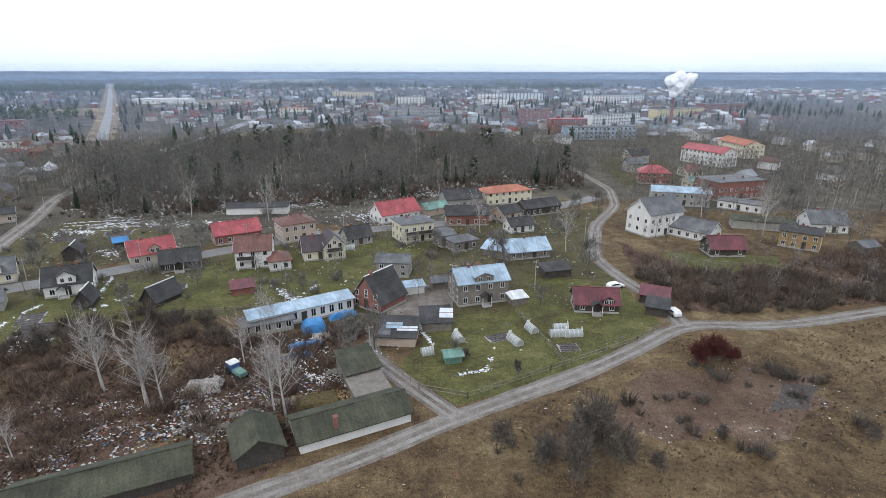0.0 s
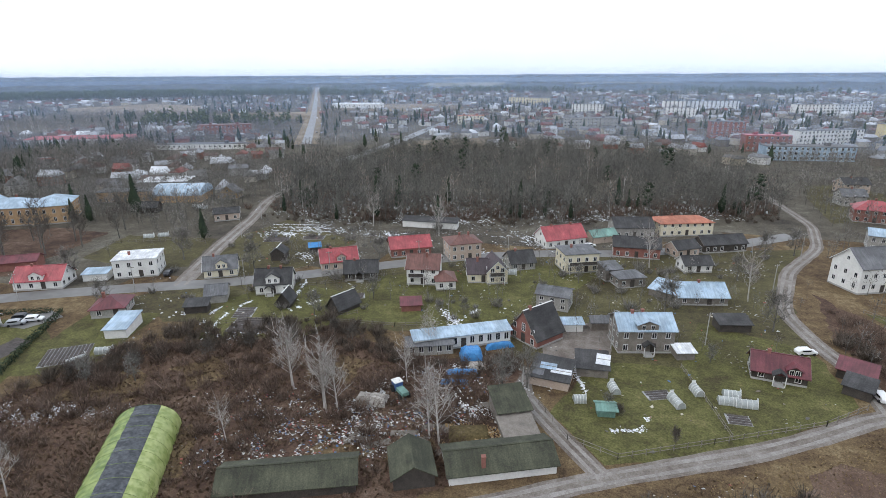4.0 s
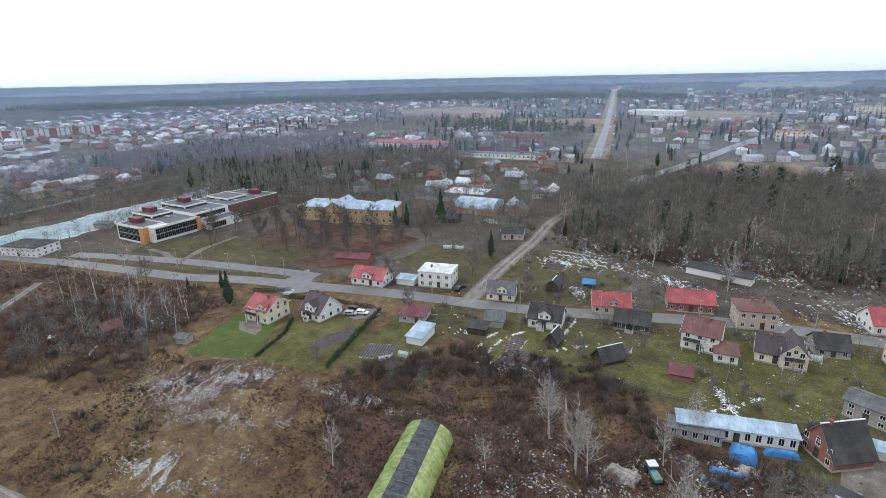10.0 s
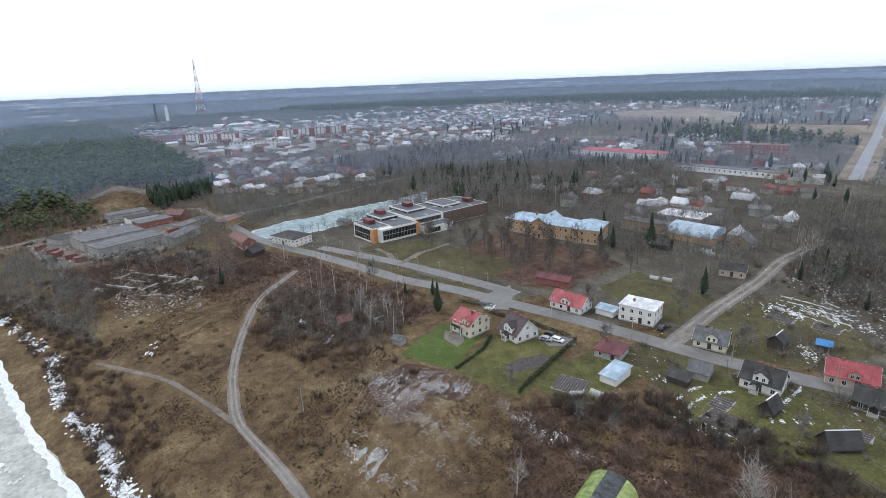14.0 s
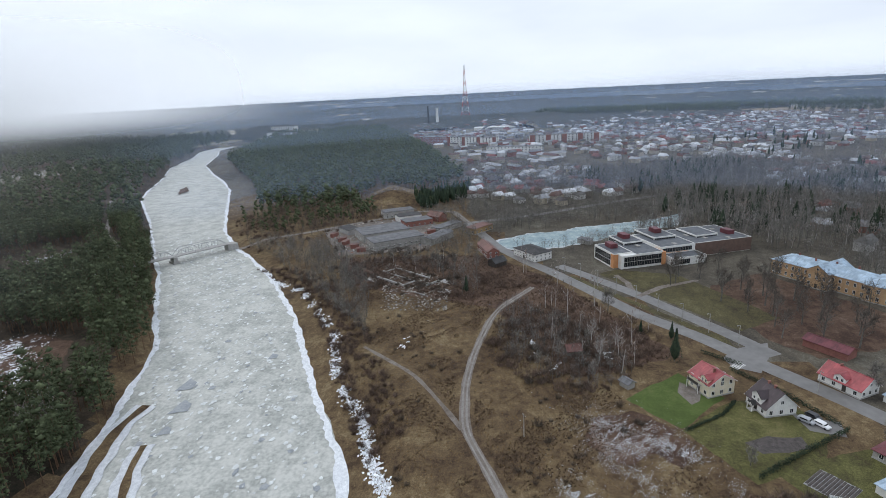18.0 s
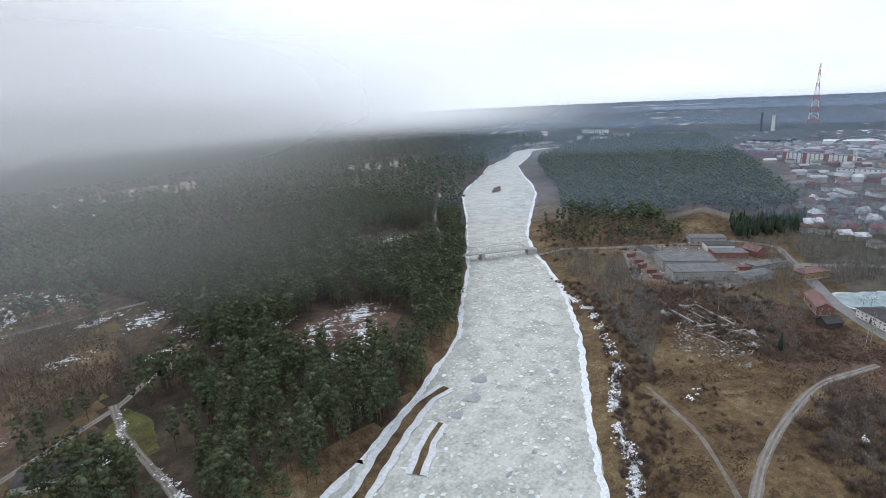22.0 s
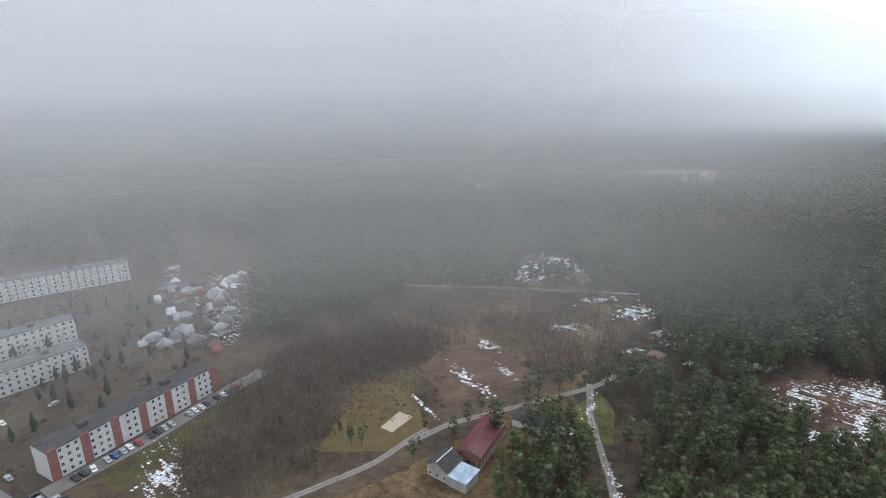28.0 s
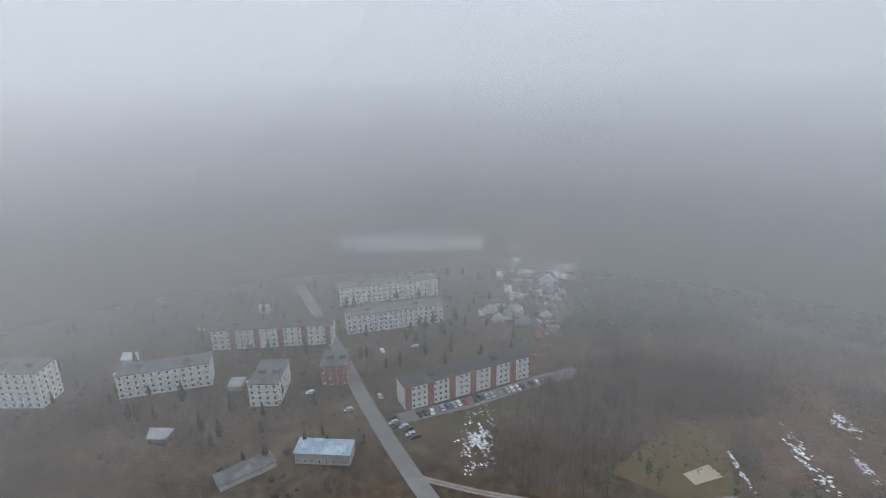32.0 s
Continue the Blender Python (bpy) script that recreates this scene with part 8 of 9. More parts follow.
flecks("ice_floes", "frozen-in darker grey ice plates", c[:240] + np.array([2.0, 1.0, 0]), 1.5, M_FLOE, "ice", 0.04, 0.1)
for x, y, r in ((-160, -117, 5), (-146, -111, 5), (-133, -109, 3), (-182, -94, 3)):
    area("ice_floe", "dark grey patch of thin ice", [(x - r, y - r * 0.4), (x + r * 0.8, y - r * 0.6), (x + r * 0.4, y + r * 0.6), (x - r * 0.5, y + r * 0.4)], M_FLOE, 0.16, "ice", 0.4, WATER)
for lb, line, wd in (("long brown grass bar edged with ice", [(-147, -124.5), (-138, -125.4), (-130, -124.8), (-120, -122), (-109, -118.2), (-97, -114), (-85, -109.3), (-66, -102)], 3.4), ("small brown bar in the ice", [(-126, -111.4), (-116, -108.7), (-106, -104), (-99.6, -101.1)], 2.4)):
    v, f = strip(line, wd + 5, 0.2, 2.0, 0.3, WATER)
    tagged(new("ice_rim", arrays("ice_rim", v, f, M_SNOW)), "white ice rim round a gravel bar", "ice", kind="structure")
    v, f = strip(line, wd, 0.3, 2.0, 0.4, WATER)
    tagged(new("gravel_bar", arrays("gravel_bar", v, f, M_GROUND)), lb, "river bar", kind="structure")
area("river_island", "dark wooded islet in the ice", [(-556, -358), (-575, -356), (-605, -374), (-611, -380), (-590, -376)], M_EARTH, 0.5, "island", 2.0, WATER)


# ---- small things ----
def fence(label, line, h=1.3, gap=2.6, material=M_LOG, rails=2, hedge=False):
    th = tagged(new("hedge" if hedge else "fence"), label, "hedge" if hedge else "fence", "garden fences")
    pts = [Vector((x, y, 0)) for x, y in line]
    for p, q in zip(pts[:-1], pts[1:]):
        n = max(1, round((q - p).length / gap))
        if hedge:
            m = max(20, int((q - p).length * 60))
            v, f = tri_cloud(m, lambda k: np.c_[np.interp(u := rng.uniform(0, 1, k), [0, 1], [p.x, q.x]) + rng.normal(size=k) * 0.3, p.y + (q.y - p.y) * u + rng.normal(size=k) * 0.3, rng.uniform(0.1, h, k)], 0.3, 0.9)
            child("foliage", arrays("foliage", v, f, M_SPRUCE), th)
            continue
        for i in range(n + 1):
            c = p + (q - p) * i / n
            part("post", boxes((c.x - 0.06, c.x + 0.06, c.y - 0.06, c.y + 0.06, 0, h)), material, th)
        for k in range(rails):
            z = h * (0.35 + 0.5 * k)
            part("rail", rod(bmesh.new(), (p.x, p.y, z), (q.x, q.y, z), 0.05, sides=4), material, th)
    return th


fence("grey wooden garden fence along the road", [(-10, 86), (-4, 77.5), (4, 75), (19, 83.5), (38, 94.5), (46.5, 102)])
fence("wire fence between the gardens", [(16, 108), (20, 94), (22, 86)], 1.1)
fence("grey fence beside the brick house", [(-12, 124), (-16, 140), (-20, 152)], 1.2)
fence("dark fence below the lawns", [(-36, 112), (-42, 134), (-52, 152)], 1.2)
fence("low garden fence at the street", [(-64, 138), (-80, 126), (-90, 120)], 1.1)
fence("clipped dark evergreen hedge along the street", [(-135, 89), (-153, 89 - 8), (-166, 72)], 1.6, hedge=True)
fence("dark hedge between the lawn and the garden", [(-113, 58), (-124, 75), (-133, 90)], 1.8, hedge=True)
fence("thin hedge between two lawns", [(-132, 47), (-140, 60), (-147, 66)], 0.8, hedge=True)
fence("green hedge beside the villa", [(-178, 67), (-169, 77)], 1.5, hedge=True)


def greenhouse(label, x, y, turn, l=5.0, w=1.7, h=1.35):
    th = tagged(new("greenhouse"), label, "greenhouse", "garden greenhouses")
    th.matrix_basis = pose(x, y, 0.02, 0, 0, turn)
    pr = [(w / 2 * math.cos(t), h * math.sin(t) ** 0.8) for t in np.linspace(0, math.pi, 11)]
    part("film", prism(bmesh.new(), pr, -l / 2, l / 2, "x"), M_FILM, th)
    for k in range(5):
        part("hoop", tube(bmesh.new(), [(-l / 2 + l * k / 4, p[0] * 1.02, p[1] * 1.02) for p in pr], 0.04), M_FRAME, th)
    part("door", boxes((l / 2, l / 2 + 0.05, -0.4, 0.4, 0, 1.8)), M_FRAME, th)


for i, (x, y, tn, l) in enumerate(((14, 94, 115, 5), (18, 99, 110, 4), (23, 97, 5, 4.5), (26, 97, 5, 5), (24, 99.5, 5, 4), (3, 95, 110, 4), (-3, 89.5, 20, 3), (-106, 72, 70, 5), (-104, 77, 25, 5), (-184, 196, 10, 7), (-180, 194, 10, 7), (-166, 150, 30, 5), (-162, 153, 30, 5), (-28, 152, 20, 4))):
    greenhouse("arched garden greenhouse covered in clear film", x, y, tn, l * 0.72)
shed("small green board garden shed", (0.5, 85.5), (3.4, 86.2), 2.4, 1.6, 0.5, M_R_GREEN, M_R_GREEN)
shed("makeshift shed roofed with pale sheets", (15.5, 111), (19, 112.2), 3, 1.8, 0.4, M_LOG, M_R_WHITE, "mono")
shed("white-roofed lean-to by the yard", (-9.5, 117), (-4.5, 118.6), 2.6, 2, 0.4, M_WHITE, M_R_BLUE, "mono")
shed("grey board woodshed in the yard", (-2.6, 120), (2, 121.4), 3, 2.2, 0.8, M_LOG, M_R_GREY)
shed("dark hut beside the gravel road", (44, 107), (48, 105), 4, 2, 0.8, M_DARKWOOD, M_R_DARK, "mono")
shed("brown garage by the bend of the road", (45, 113.5), (50.5, 111), 4, 2, 0.9, M_DARKWOOD, M_R_MAROON, "mono")
shed("dark outbuilding with a rusty roof", (26, 128), (33, 130), 4, 2, 0.8, M_DARKWOOD, M_R_DARK, "mono")
shed("black garden hut near the fir hedge", (-98, 152), (-95, 154), 3, 2, 0.9, M_DARKWOOD, M_TARP)
shed("low dark sheds beside the white house", (-102, 98.5), (-97, 101), 3.4, 2, 0.7, M_DARKWOOD, M_R_DARK, "mono")
shed("small hut with a mossy roof in the scrub", (-156, 34), (-153, 36), 3, 2, 0.7, M_GREYP, M_R_GREY)
shed("round-roofed dark store by the hall", (118, 232), (130, 236), 8, 3, 2.4, M_DARKWOOD, M_R_DARK, "hip")
house("small wooden house beyond the office", (112, 240), (126, 243), 7, 3.2, 1.6, M_CREAM, M_R_GREEN, "along", chim=())
house("grey garage row with a felt roof", (98, 176), (116, 170), 6, 2.8, 0.4, M_GREYP, M_R_MOSS, "mono", 1, chim=(), windows="", door=None)
shed("tumbledown shed of pale boards", (122, 148), (128, 150), 5, 2, 1.2, M_LOG, M_R_GREY)


def car(label, x, y, turn, paint, van=False):
    th = tagged(new("car"), label, "car", "parked cars")
    th.matrix_basis = pose(x, y, 0.08, 0, 0, turn)
    h = 1.9 if van else 1.45
    body = [(-2.15, 0.3), (2.15, 0.3), (2.2, 0.75), (1.25 if not van else 1.7, 0.92), (0.65 if not van else 1.2, h), (-1.5 if not van else -2.1, h), (-2.15, 0.95)]
    bm = prism(bmesh.new(), [(p[0], p[1]) for p in body], -0.85, 0.85, "y")
    bmesh.ops.bevel(bm, geom=bm.edges[:], offset=0.07, segments=1, affect="EDGES")
    part("body", bm, paint, th)
    part("window_band", boxes((-1.4 if not van else 0.0, 0.55, -0.87, 0.87, 0.98, h - 0.12)), M_GLASS, th)
    part("windscreen", prism(bmesh.new(), [(1.22, 0.97), (0.72, h - 0.08), (0.66, h - 0.08), (1.14, 0.97)] if not van else [(1.68, 0.99), (1.26, h - 0.1), (1.2, h - 0.1), (1.6, 0.99)], -0.74, 0.74, "y"), M_GLASS, th)
    for wx in (-1.35, 1.35):
        for wy in (-0.8, 0.8):
            part("wheel", rod(bmesh.new(), (wx, wy - 0.1, 0.26), (wx, wy + 0.1, 0.26), 0.33, sides=10), M_TYRE, th)


car("white car parked at the road fork", 50, 107, 100, M_CARS[0])
car("white car among the outbuildings", 42, 122, 20, M_CARS[0])
car("silver car parked on the paved yard", -137, 81, 40, M_CARS[2])
car("white car parked on the paved yard", -135, 84, 30, M_CARS[0])
car("dark car beside the white house", -139, 84, 30, M_CARS[1])
car("dark car on the road by the office", 84, 202, 20, M_CARS[1])
car("white car behind the red-roofed house", -7, 186, 40, M_CARS[0])
car("dark car beside the flat-roofed house", -128, 120, 120, M_CARS[1])
for i in range(26):
    t = i / 25
    x, y = 137 - 36 * t + rng.normal() * 0.5, -165 - 60 * t
    if i not in (3, 9, 14, 15, 20):
        car(("white", "dark", "silver", "red", "blue")[c := int(rng.choice(5, p=[0.3, 0.35, 0.2, 0.08, 0.07]))] + " car parked before the flats", x - 1.5, y, 150 + rng.normal() * 6, M_CARS[c])
for i in range(7):
    car("dark car in the parking bay", 128 + i * 2.8, -152 - i * 0.6 + rng.normal(), 60, M_CARS[1 + i % 2])
for i in range(12):
    t = rng.uniform(0, 1)
    car("car on the long straight road", -300 - 440 * t + rng.choice([-3, 3]), 503 + 748 * t, 120, M_CARS[i % 3])


def pole(label, x, y, h=8.0, lamp=False):
    th = tagged(new("street_lamp" if lamp else "power_pole"), label, "street lamp" if lamp else "power pole", "poles and lamps")
    th.matrix_basis = pose(x, y, 0, 0, 0, 33)
    part("pole", rod(bmesh.new(), (0, 0, 0), (0, 0, h), 0.12, 0.08, 8), M_CONC, th)
    if lamp:
        part("arm", rod(bmesh.new(), (0, 0, h - 0.1), (0, -1.2, h + 0.2), 0.05, sides=5), M_STEEL, th)
        part("lamp_head", boxes((-0.12, 0.12, -1.7, -1.1, h + 0.15, h + 0.3)), M_STEEL, th)
    else:
        part("crossarm", boxes((-0.8, 0.8, -0.06, 0.06, h - 0.6, h - 0.45)), M_LOG, th)
        for k in (-0.7, 0.0, 0.7):
            part("insulator", rod(bmesh.new(), (k, 0, h - 0.45), (k, 0, h - 0.25), 0.05, sides=6), M_FRAME, th)


pole("tall pale concrete lamp post in the yard", 2, 112, 9.5, True)
for x, y in ((-13, 85), (-32, 166), (-58, 152), (-80, 134), (-100, 120), (-126, 106), (-152, 92), (22, 120), (44, 160), (60, 196), (-132, 160), (-142, 186)):
    pole("weathered power pole beside the street", x, y)
for i in range(9):
    t = i / 8
    pole("steel street lamp on the grass strip", -184 - 84 * t, 82 - 52 * t, 8, True)
for x, y in ((-128, 2), (-96, 12)):
    pole("wooden power pole in the meadow", x, y, 7.5)

# tarpaulins and scrap
def heap(name, label, x, y, l, w, h, turn, material, cat, n=12):
    """A lumpy covered stack."""
    bm = bmesh.new()
    bmesh.ops.create_grid(bm, x_segments=n, y_segments=8, size=0.5)
    for v in bm.verts:
        u, k = abs(v.co.x) * 2, abs(v.co.y) * 2
        lift = max(0.0, 1 - max(u ** 6, k ** 4))
        v.co.x, v.co.y = v.co.x * l, v.co.y * w
        v.co.z = h * lift * (0.85 + 0.25 * noise.noise((v.co.x * 0.9 + x, v.co.y * 0.9, 1.0)))
    th = tagged(new(name), label, cat, "covered stacks")
    th.matrix_basis = pose(x, y, 0.03, 0, 0, turn)
    part("cover", bm, material, th)
    for k in (-0.3, 0.3):
        part("strap", boxes((l * k - 0.06, l * k + 0.06, -w * 0.52, w * 0.52, 0, 0.08)), M_TYRE, th)


heap("tarpaulin_stack", "tall stack under a bright blue tarpaulin", -26.5, 99.5, 5, 4, 2.6, 20, M_TARP, "covered stack")
heap("tarpaulin_stack", "long low stack under blue tarpaulin", -26.5, 92.5, 6.5, 1.6, 1.0, 18, M_TARP, "covered stack")
heap("tarpaulin_stack", "long low stack under blue sheeting", -27, 88.5, 5.5, 1.5, 0.9, 15, M_TARP, "covered stack")
heap("tarpaulin_stack", "blue sheet along the workshop wall", -21.5, 105.3, 6.5, 1.4, 1.6, 32, M_TARP, "covered stack")
heap("rubble_heap", "heap of pale rubble and boards", -20, 74, 7, 4, 1.2, 20, M_MEADOW, "rubble heap")
heap("rubble_heap", "grey scrap heap by the tarpaulins", -24, 96, 4, 3, 1.0, 20, M_RUBBLE, "rubble heap")
heap("rubble_heap", "heap of scrap metal in the scrub", -40, 78, 6, 4, 1.3, 10, M_RUBBLE, "rubble heap")
heap("snow_roof", "white pile of film-covered goods", -10, 101.5, 4, 2, 0.6, 20, M_SNOW, "pile")
TR = tagged(new("tractor"), "old blue and green farm tractor in the scrub", "tractor")
TR.matrix_basis = pose(-36, 82, 0.02, 0, 0, -40)
part("cab", boxes((-1.6, 0.0, -0.8, 0.8, 0.7, 2.2)), M_CARS[4], TR)
part("cab_roof", boxes((-1.7, 0.1, -0.9, 0.9, 2.2, 2.35)), M_WHITE, TR)
part("bonnet", boxes((0.0, 2.6, -0.7, 0.7, 0.7, 1.4)), M_R_GREEN, TR)
for wx, r in ((-1.0, 0.75), (2.0, 0.5)):
    for wy in (-0.95, 0.95):
        part("wheel", rod(bmesh.new(), (wx, wy - 0.15, r), (wx, wy + 0.15, r), r, sides=12), M_TYRE, TR)
for k in range(9):
    th = tagged(new("plank_stack"), "weathered planks lying in the scrub", "planks", "plank stacks")
    for j in range(6):
        part("plank", boxes((-2.4, 2.4, j * 0.22, j * 0.22 + 0.18, 0.02 * j, 0.02 * j + 0.09)), M_LOG, th)
    th.matrix_basis = pose(-38 + k * 2.3 + rng.normal(), 68 + rng.normal() * 3 + k * 0.7, 0.05, 0, 0, 20 + rng.normal() * 14)

for lb, x, y, z, dx, dy, mt in (("pale sheet patching a felt roof", -9.6, 95.5, 2.95, 1.6, 0.9, M_R_BLUE), ("white sheet patching a felt roof", -7.0, 94.5, 2.72, 2.0, 0.7, M_SNOW), ("white board laid on a roof", 0.6, 101.5, 2.85, 1.4, 1.6, M_SNOW), ("grey felt strip on a roof", -11.4, 94.4, 2.6, 1.2, 1.6, M_R_GREY)):
    th = tagged(new("roof_patch"), lb, "roof patch", "roof patches")
    th.matrix_basis = pose(x, y, z, 13, 0, -2)
    part("sheet", boxes((-dx, dx, -dy, dy, 0, 0.04)), mt, th)
    part("batten", boxes((-dx, dx, -0.05, 0.05, 0.04, 0.1)), M_LOG, th)


def balcony(label, x, y, turn, w=4.0, z=2.9):
    th = tagged(new("balcony"), label, "balcony", "balconies")
    th.matrix_basis = pose(x, y, 0, 0, 0, turn)
    part("slab", boxes((0, w, -1.3, 0, z - 0.15, z)), M_CONC, th)
    part("railing", boxes((0, w, -1.3, -1.24, z + 0.9, z + 1.0), (0, w, -1.28, -1.26, z, z + 0.9)), M_DARKWOOD, th)
    for u in (0.1, w - 0.1):
        part("post", boxes((u - 0.08, u + 0.08, -1.28, -1.12, 0, z + 1.0)), M_FRAME, th)


balcony("white balcony with a dark railing on the villa", -54.6, 134.35, 13, 4.5)
balcony("wooden balcony on the red-roofed villa", -156, 55.8, 21.5, 5)
balcony("balcony on the cream gabled wing", -32.6, 141.4, 24, 4.4)
balcony("terrace balcony on the cream flat-roofed house", -11.8, 157, 26.5, 9)
for x, y, tn in ((-88.6, 116.1, 25), (-69.8, 133.3, 24), (-143.2, 69.9, 12), (33.4, 107.5, -5), (9.4, 112.3, 17)):
    th = tagged(new("porch"), "small gabled entrance porch on posts", "porch", "porches")
    th.matrix_basis = pose(x, y, 0, 0, 0, tn)
    part("porch_roof", prism(bmesh.new(), [(-1.3, 2.2), (0, 3.1), (1.3, 2.2), (1.3, 2.32), (0, 3.25), (-1.3, 2.32)], -1.8, 0.05, "y"), M_R_DARK, th)
    for u in (-1.05, 1.05):
        part("post", boxes((u - 0.07, u + 0.07, -1.7, -1.56, 0, 2.35)), M_FRAME, th)
    part("step", boxes((-0.9, 0.9, -1.9, 0, 0, 0.3)), M_CONC, th)

# graves at the wood's edge
p = spots(700, [(-150, 202), (-112, 198), (-42, 214), (66, 256), (60, 290), (-60, 250), (-150, 240)])
v = np.array([(x, y, z) for z in (0, 1) for x, y in ((-0.4, -0.1), (0.4, -0.1), (0.4, 0.1), (-0.4, 0.1))], float)
f = np.array([(4, 5, 6), (4, 6, 7), (0, 1, 5), (0, 5, 4), (1, 2, 6), (1, 6, 5), (2, 3, 7), (2, 7, 6), (3, 0, 4), (3, 4, 7)])
v, f = scatter([(v, f)], p, (0.7, 1.4))
tagged(new("gravestones", arrays("gravestones", v, f, mat("grave_stone", (0.12, 0.12, 0.12), (0.5, 0.5, 0.49), 1.0, 0.8, island=0.6))), "rows of small gravestones under the trees", "gravestones", kind="stuff")

# steam from the boiler chimney
bm = bmesh.new()
for cx, cz, r in ((0, 0, 9), (7, 4, 8), (-6, 6, 8), (13, 8, 7), (2, 10, 8), (18, 11, 4), (-3, -7, 5)):
    bmesh.ops.create_icosphere(bm, subdivisions=3, radius=r, matrix=Matrix.Translation((cx, 0, cz)))
for q in bm.verts:
    q.co += q.co.normalized() * 2.2 * noise.fractal(q.co * 0.16, 1.0, 2.0, 4)
tagged(new("steam_cloud", mesh_of("steam_cloud", bm, mat("steam", (0.85, 0.86, 0.88), (0.92, 0.93, 0.94), 8.0, 1.0))), "white puff of steam over the boiler chimney", "steam").matrix_basis = pose(208, 500, 38) @ Matrix.Scale(0.75, 4)

# street markings
for i in range(6):
    c = Vector((-170.5 + 0.66 * i * 0.9, 77.5 + 0.9 * i * -0.75, 0))
    th = tagged(new("crossing_stripe", mesh_of("crossing_stripe", boxes((-1.6, 1.6, -0.25, 0.25, 0, 0.006)), M_MARK)), "white painted stripe of a zebra crossing", "road marking", kind="structure")
    th.matrix_basis = pose(c.x, c.y, 0.075, 0, 0, 30)


# ---- mist ----
for x, y, tn, ci in ((150, -172, 60, 0), (146, -178, 60, 2), (140, -188, 60, 1), (160, -166, 150, 2), (190, -150, 50, 0), (196, -152, 50, 1), (210, -150, 60, 2), (188, -200, 150, 0), (196, -206, 150, 1), (176, -214, 60, 2), (222, -140, 40, 0), (230, -150, 40, 1), (165, -150, 60, 2), (176, -157, 150, 1)):
    car("car parked between the misty flats", x, y, tn, M_CARS[ci])
shed("long low row of garages with a grey roof", (168.7, -87.2), (162.5, -107.8), 7, 2.6, 0.4, M_CONC, M_R_GREY, "mono")
GARDENS = [(-130, 100), (-100, 70), (-88, 90), (-60, 104), (-16, 104), (6, 76), (44, 100), (44, 126), (60, 200), (0, 215), (-80, 186), (-134, 186)]
flecks("garden_litter", "pots, boards and odds and ends in the gardens", spots(600, GARDENS), 0.45, M_JUNKPAL, "litter", 0.8)
flecks("snow_patch", "specks of snow left on garden beds", spots(900, GARDENS, lambda x, y: wobble(x, y, 6.0, 8.0) > 0.5), 0.36, M_FROST, "snow", 0.12)
flecks("garden_litter", "rubble and slabs on the cleared waste plot", spots(900, [(-290, -70), (-256, -28), (-218, -28), (-218, -58)]), 0.9, M_RUBBLE, "rubble", 0.6)
flecks("garden_litter", "scrap heaps round the works yard", spots(500, [(-367, -131), (-303, -102), (-314, -48), (-354, -37), (-404, -62), (-389, -110)]), 0.9, M_JUNKPAL, "rubble", 0.8)
flecks("snow_patch", "snow on the cemetery paths between graves", spots(1300, [(-150, 190), (-112, 184), (-73, 196), (-42, 204), (-1, 224), (64, 246), (60, 262), (-60, 228), (-150, 212)], lambda x, y: wobble(x, y, 8.0, 3.0) > 0.0), 0.5, M_SNOW, "snow", 0.12)
_slab = mesh_of("slab", boxes((-0.5, 0.5, -0.5, 0.5, 0, 1)), M_CONC)
RUIN = tagged(new("foundation_ruin"), "overgrown concrete foundations of a vanished building", "ruin")
RUIN.matrix_basis = pose(-256, -48, 0, 0, 0, 50)
for x, y, w, d, h in ((-14, -8, 20, 0.7, 0.9), (-14, 0, 24, 0.7, 0.7), (-10, 8, 26, 0.7, 0.8), (0, -4, 0.7, 9, 0.6), (10, 4, 0.7, 9, 0.9), (-24, 4, 0.7, 9, 0.6), (16, -10, 10, 0.7, 0.5), (14, 10, 8, 4, 0.35), (-20, -12, 7, 4, 0.3), (22, 0, 5, 5, 0.25)):
    child("slab", _slab, RUIN, pose(x, y, 0) @ Matrix.Diagonal((w, d, h, 1)))
for lb, line, hh in (("grey board fence behind the red-roofed house", [(-36, 176), (-20, 186), (4, 198), (22, 204)], 1.5), ("old fence round the yellow house garden", [(-98, 124), (-90, 138), (-96, 156), (-112, 166)], 1.2),
                     ("slatted fence beside the dug plots", [(-92, 94), (-84, 100), (-70, 104), (-60, 112)], 1.1), ("wire fence of the scrub gardens", [(-62, 106), (-48, 108), (-38, 112)], 1.1),
                     ("fence round the back garden by the park", [(-176, 118), (-172, 140), (-150, 152), (-140, 150)], 1.2), ("low fence below the office house", [(62, 150), (70, 140), (92, 136), (100, 142)], 1.2)):
    fence(lb, line, hh)


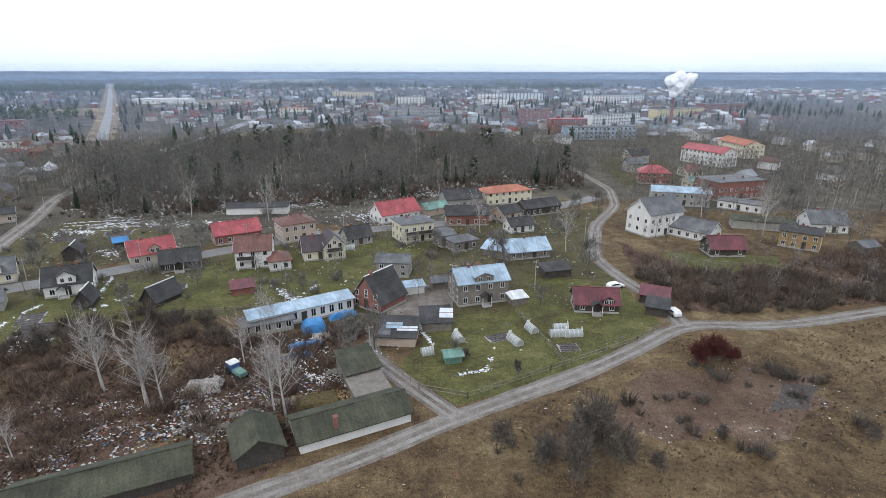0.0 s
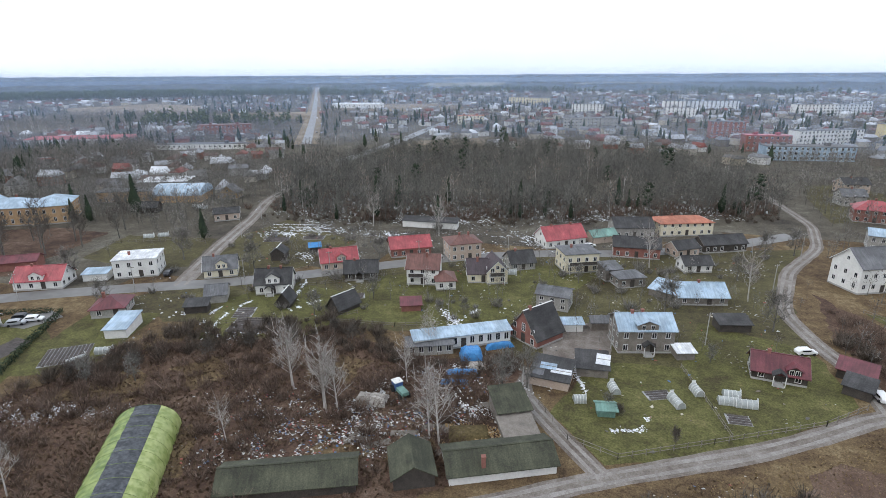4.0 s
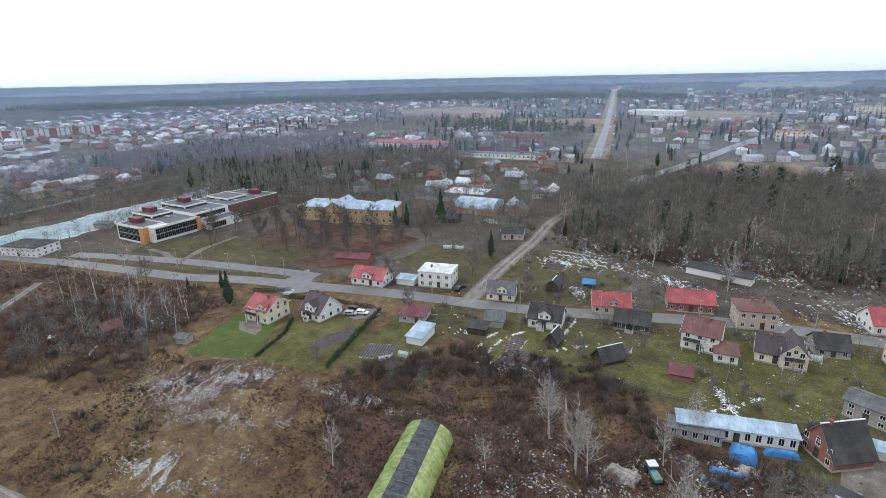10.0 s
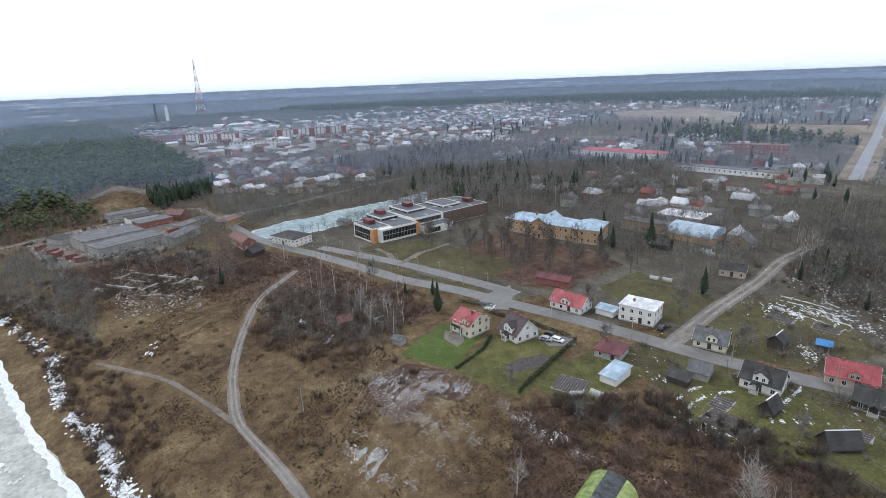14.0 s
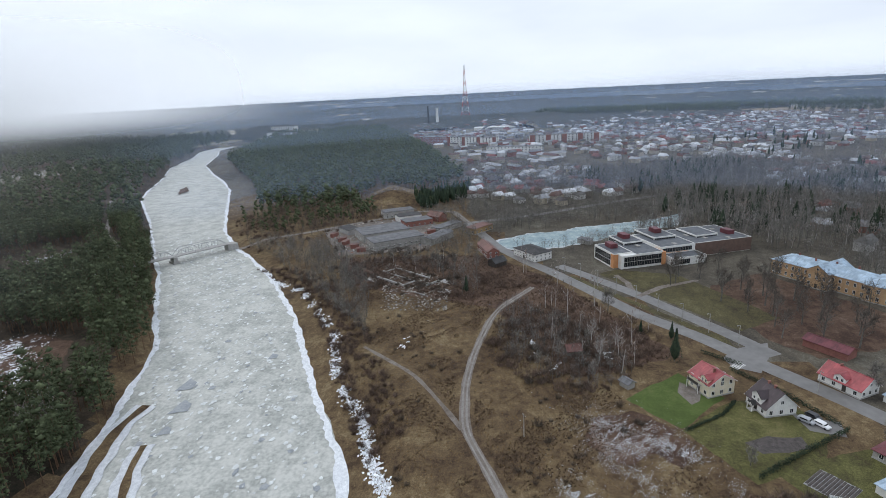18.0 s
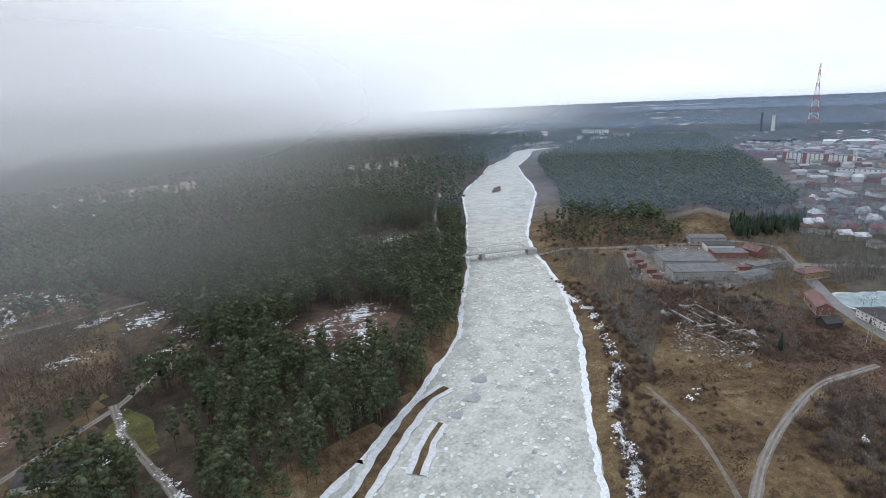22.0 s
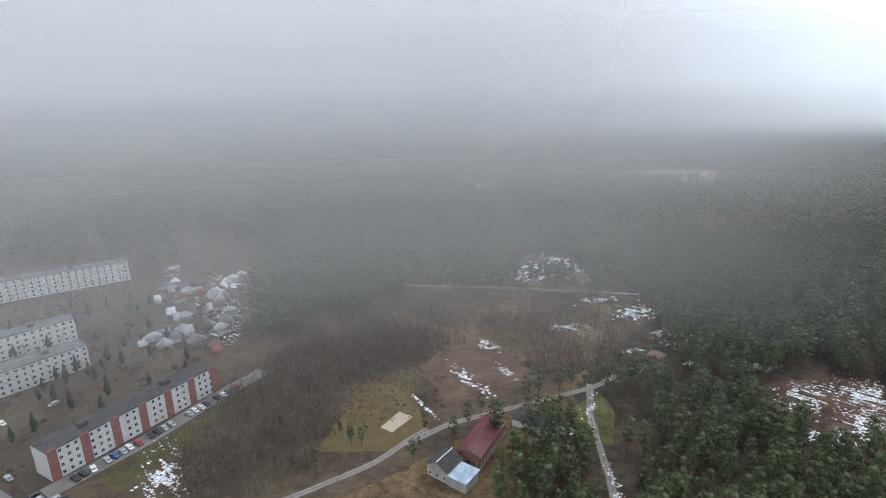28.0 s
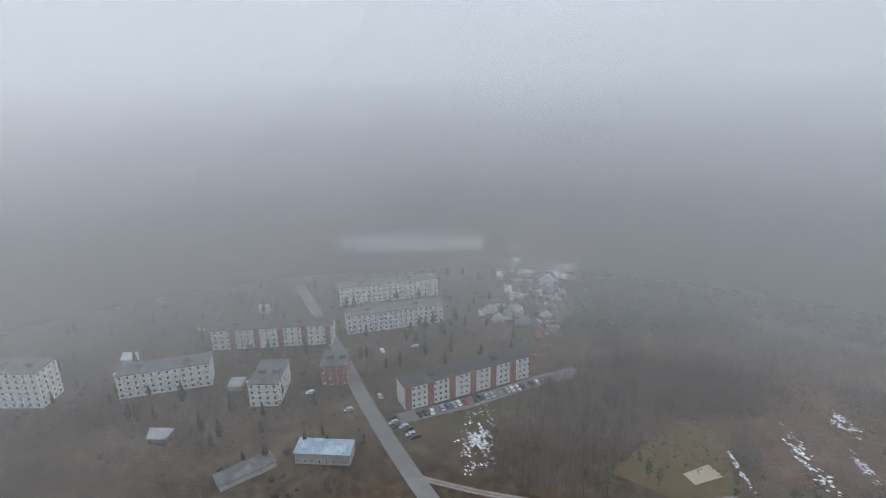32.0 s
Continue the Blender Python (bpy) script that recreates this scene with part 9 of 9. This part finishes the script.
def veil(name, label, radius, start, end, alpha, colour, clear, dense, thin, gone, sector=True, top=420.0, foot=-8.0, n=97, rows=2, waist=100.0, low=0.0, high=0.0, glow=0.5, heading=(0.15, -1.0, 0.0), onset=(0.2, 0.88), centre=(0.0, 0.0), fade=False):
    """A see-through ring shell standing in for mist or haze round the plan's middle: clear up to one height, dense from
    the next, thinning out above, and only over the southern woods if sector.
    """
    m = bpy.data.materials.new(name)
    m.use_nodes = True
    nt, l = m.node_tree.nodes, m.node_tree.links
    nt.remove(nt["Principled BSDF"])
    geo, sep = nt.new("ShaderNodeNewGeometry"), nt.new("ShaderNodeSeparateXYZ")
    l.new(geo.outputs["Position"], sep.inputs["Vector"])

    def ramp(source, a, b, lo, hi):
        k = nt.new("ShaderNodeMapRange")
        k.interpolation_type = "SMOOTHSTEP"
        for key, val in zip(("From Min", "From Max", "To Min", "To Max"), (a, b, lo, hi)):
            k.inputs[key].default_value = val
        l.new(source, k.inputs["Value"])
        return k.outputs["Result"]

    def times(a, b):
        k = nt.new("ShaderNodeMath")
        k.operation = "MULTIPLY"
        l.new(a, k.inputs[0])
        l.new(b, k.inputs[1])
        return k.outputs[0]

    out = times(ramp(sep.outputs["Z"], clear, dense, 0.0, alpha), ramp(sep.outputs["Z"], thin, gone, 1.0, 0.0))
    if sector:
        flat = geo.outputs["Position"]
        for op, val in (("SUBTRACT", (*centre, 0.0)), ("MULTIPLY", (1.0, 1.0, 0.0)), ("NORMALIZE", None)):
            k = nt.new("ShaderNodeVectorMath")
            k.operation = op
            l.new(flat, k.inputs[0])
            if val:
                k.inputs[1].default_value = val
            flat = k.outputs["Vector"]
        most = nt.new("ShaderNodeMath")
        most.operation = "MAXIMUM"
        for i, val in enumerate((heading, heading if fade else (0.95, -0.35, 0.0))):
            k = nt.new("ShaderNodeVectorMath")
            k.operation = "DOT_PRODUCT"
            k.inputs[1].default_value = val
            l.new(flat, k.inputs[0])
            l.new(k.outputs["Value"], most.inputs[i])
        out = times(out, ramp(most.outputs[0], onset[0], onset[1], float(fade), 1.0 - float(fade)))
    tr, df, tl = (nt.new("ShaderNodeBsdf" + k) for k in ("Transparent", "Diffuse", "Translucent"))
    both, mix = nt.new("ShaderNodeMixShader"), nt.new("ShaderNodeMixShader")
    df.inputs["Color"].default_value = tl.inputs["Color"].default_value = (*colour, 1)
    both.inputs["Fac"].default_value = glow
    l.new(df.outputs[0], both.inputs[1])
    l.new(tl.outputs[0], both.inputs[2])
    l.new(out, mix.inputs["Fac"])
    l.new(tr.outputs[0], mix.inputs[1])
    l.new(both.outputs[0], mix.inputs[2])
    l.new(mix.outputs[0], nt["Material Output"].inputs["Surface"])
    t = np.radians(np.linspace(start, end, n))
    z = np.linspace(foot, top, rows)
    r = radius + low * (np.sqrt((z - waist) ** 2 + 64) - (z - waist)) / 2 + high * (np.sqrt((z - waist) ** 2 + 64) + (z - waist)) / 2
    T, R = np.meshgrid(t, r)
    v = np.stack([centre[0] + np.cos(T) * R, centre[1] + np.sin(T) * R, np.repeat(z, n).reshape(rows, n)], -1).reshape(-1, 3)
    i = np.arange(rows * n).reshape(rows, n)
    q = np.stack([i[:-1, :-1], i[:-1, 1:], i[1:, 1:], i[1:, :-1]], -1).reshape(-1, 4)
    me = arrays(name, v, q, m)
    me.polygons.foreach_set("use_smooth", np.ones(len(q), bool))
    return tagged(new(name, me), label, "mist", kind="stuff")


# the near wisps hang like a waisted curtain: dim undersides below, sky-lit flanks above
for rad, al, lo, hi, wst, alb, thin in ((6, 0.2, 80.0, 118.0, 146.0, 0.62, 136.0), (20, 0.28, 98.0, 136.0, 136.0, 0.78, 148.0), (48, 0.42, 96.0, 136.0, 136.0, 0.78, 148.0)):
    veil("cloud_wisp", "ragged wisps of low cloud above the river", rad, 226, 382, al, (alb, alb, alb), lo, hi, thin, thin + 50, foot=40.0, top=215.0, rows=37, waist=wst, low=1.0, high=0.7, glow=0.0, heading=(0.5, -0.87, 0.0), onset=(0.27, 0.86), centre=(9.0, -3.0))
for rad, al in ((270, 0.24), (520, 0.6), (1100, 0.97)):
    near = rad < 500
    veil("fog_bank", "grey fog bank over the forest", rad, 214, 382, al, (0.9, 0.9, 0.89), -5.0 if near else 14.0, 60.0 if near else 98.0, 120.0, 0.2 * rad + 145.0, rows=25, waist=125.0, high=1.0, glow=0.0, onset=(0.46, 1.0) if near else (0.4, 0.98))
veil("low_cloud", "pale low cloud resting on the western horizon", 1300, 196, 275, 0.94, (0.95, 0.95, 0.95), 14.0, 90.0, 140.0, 420.0, rows=41, foot=0.0, top=430.0, waist=45.0, high=1.8, glow=0.0, heading=(-0.57, -0.82, 0.0), onset=(0.8, 0.99))
# aerial haze imitated by four see-through shells, its blue put into their colour
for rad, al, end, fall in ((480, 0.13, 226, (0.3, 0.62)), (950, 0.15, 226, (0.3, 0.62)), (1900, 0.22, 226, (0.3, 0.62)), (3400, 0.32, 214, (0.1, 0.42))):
    veil("haze", "thin blue-tinted shells standing in for haze over the far country", rad, 22, end, al, (0.54, 0.71, 1.0), -6.0, 10.0, 20.0, 125.0, True, 130.0, onset=fall, fade=True)
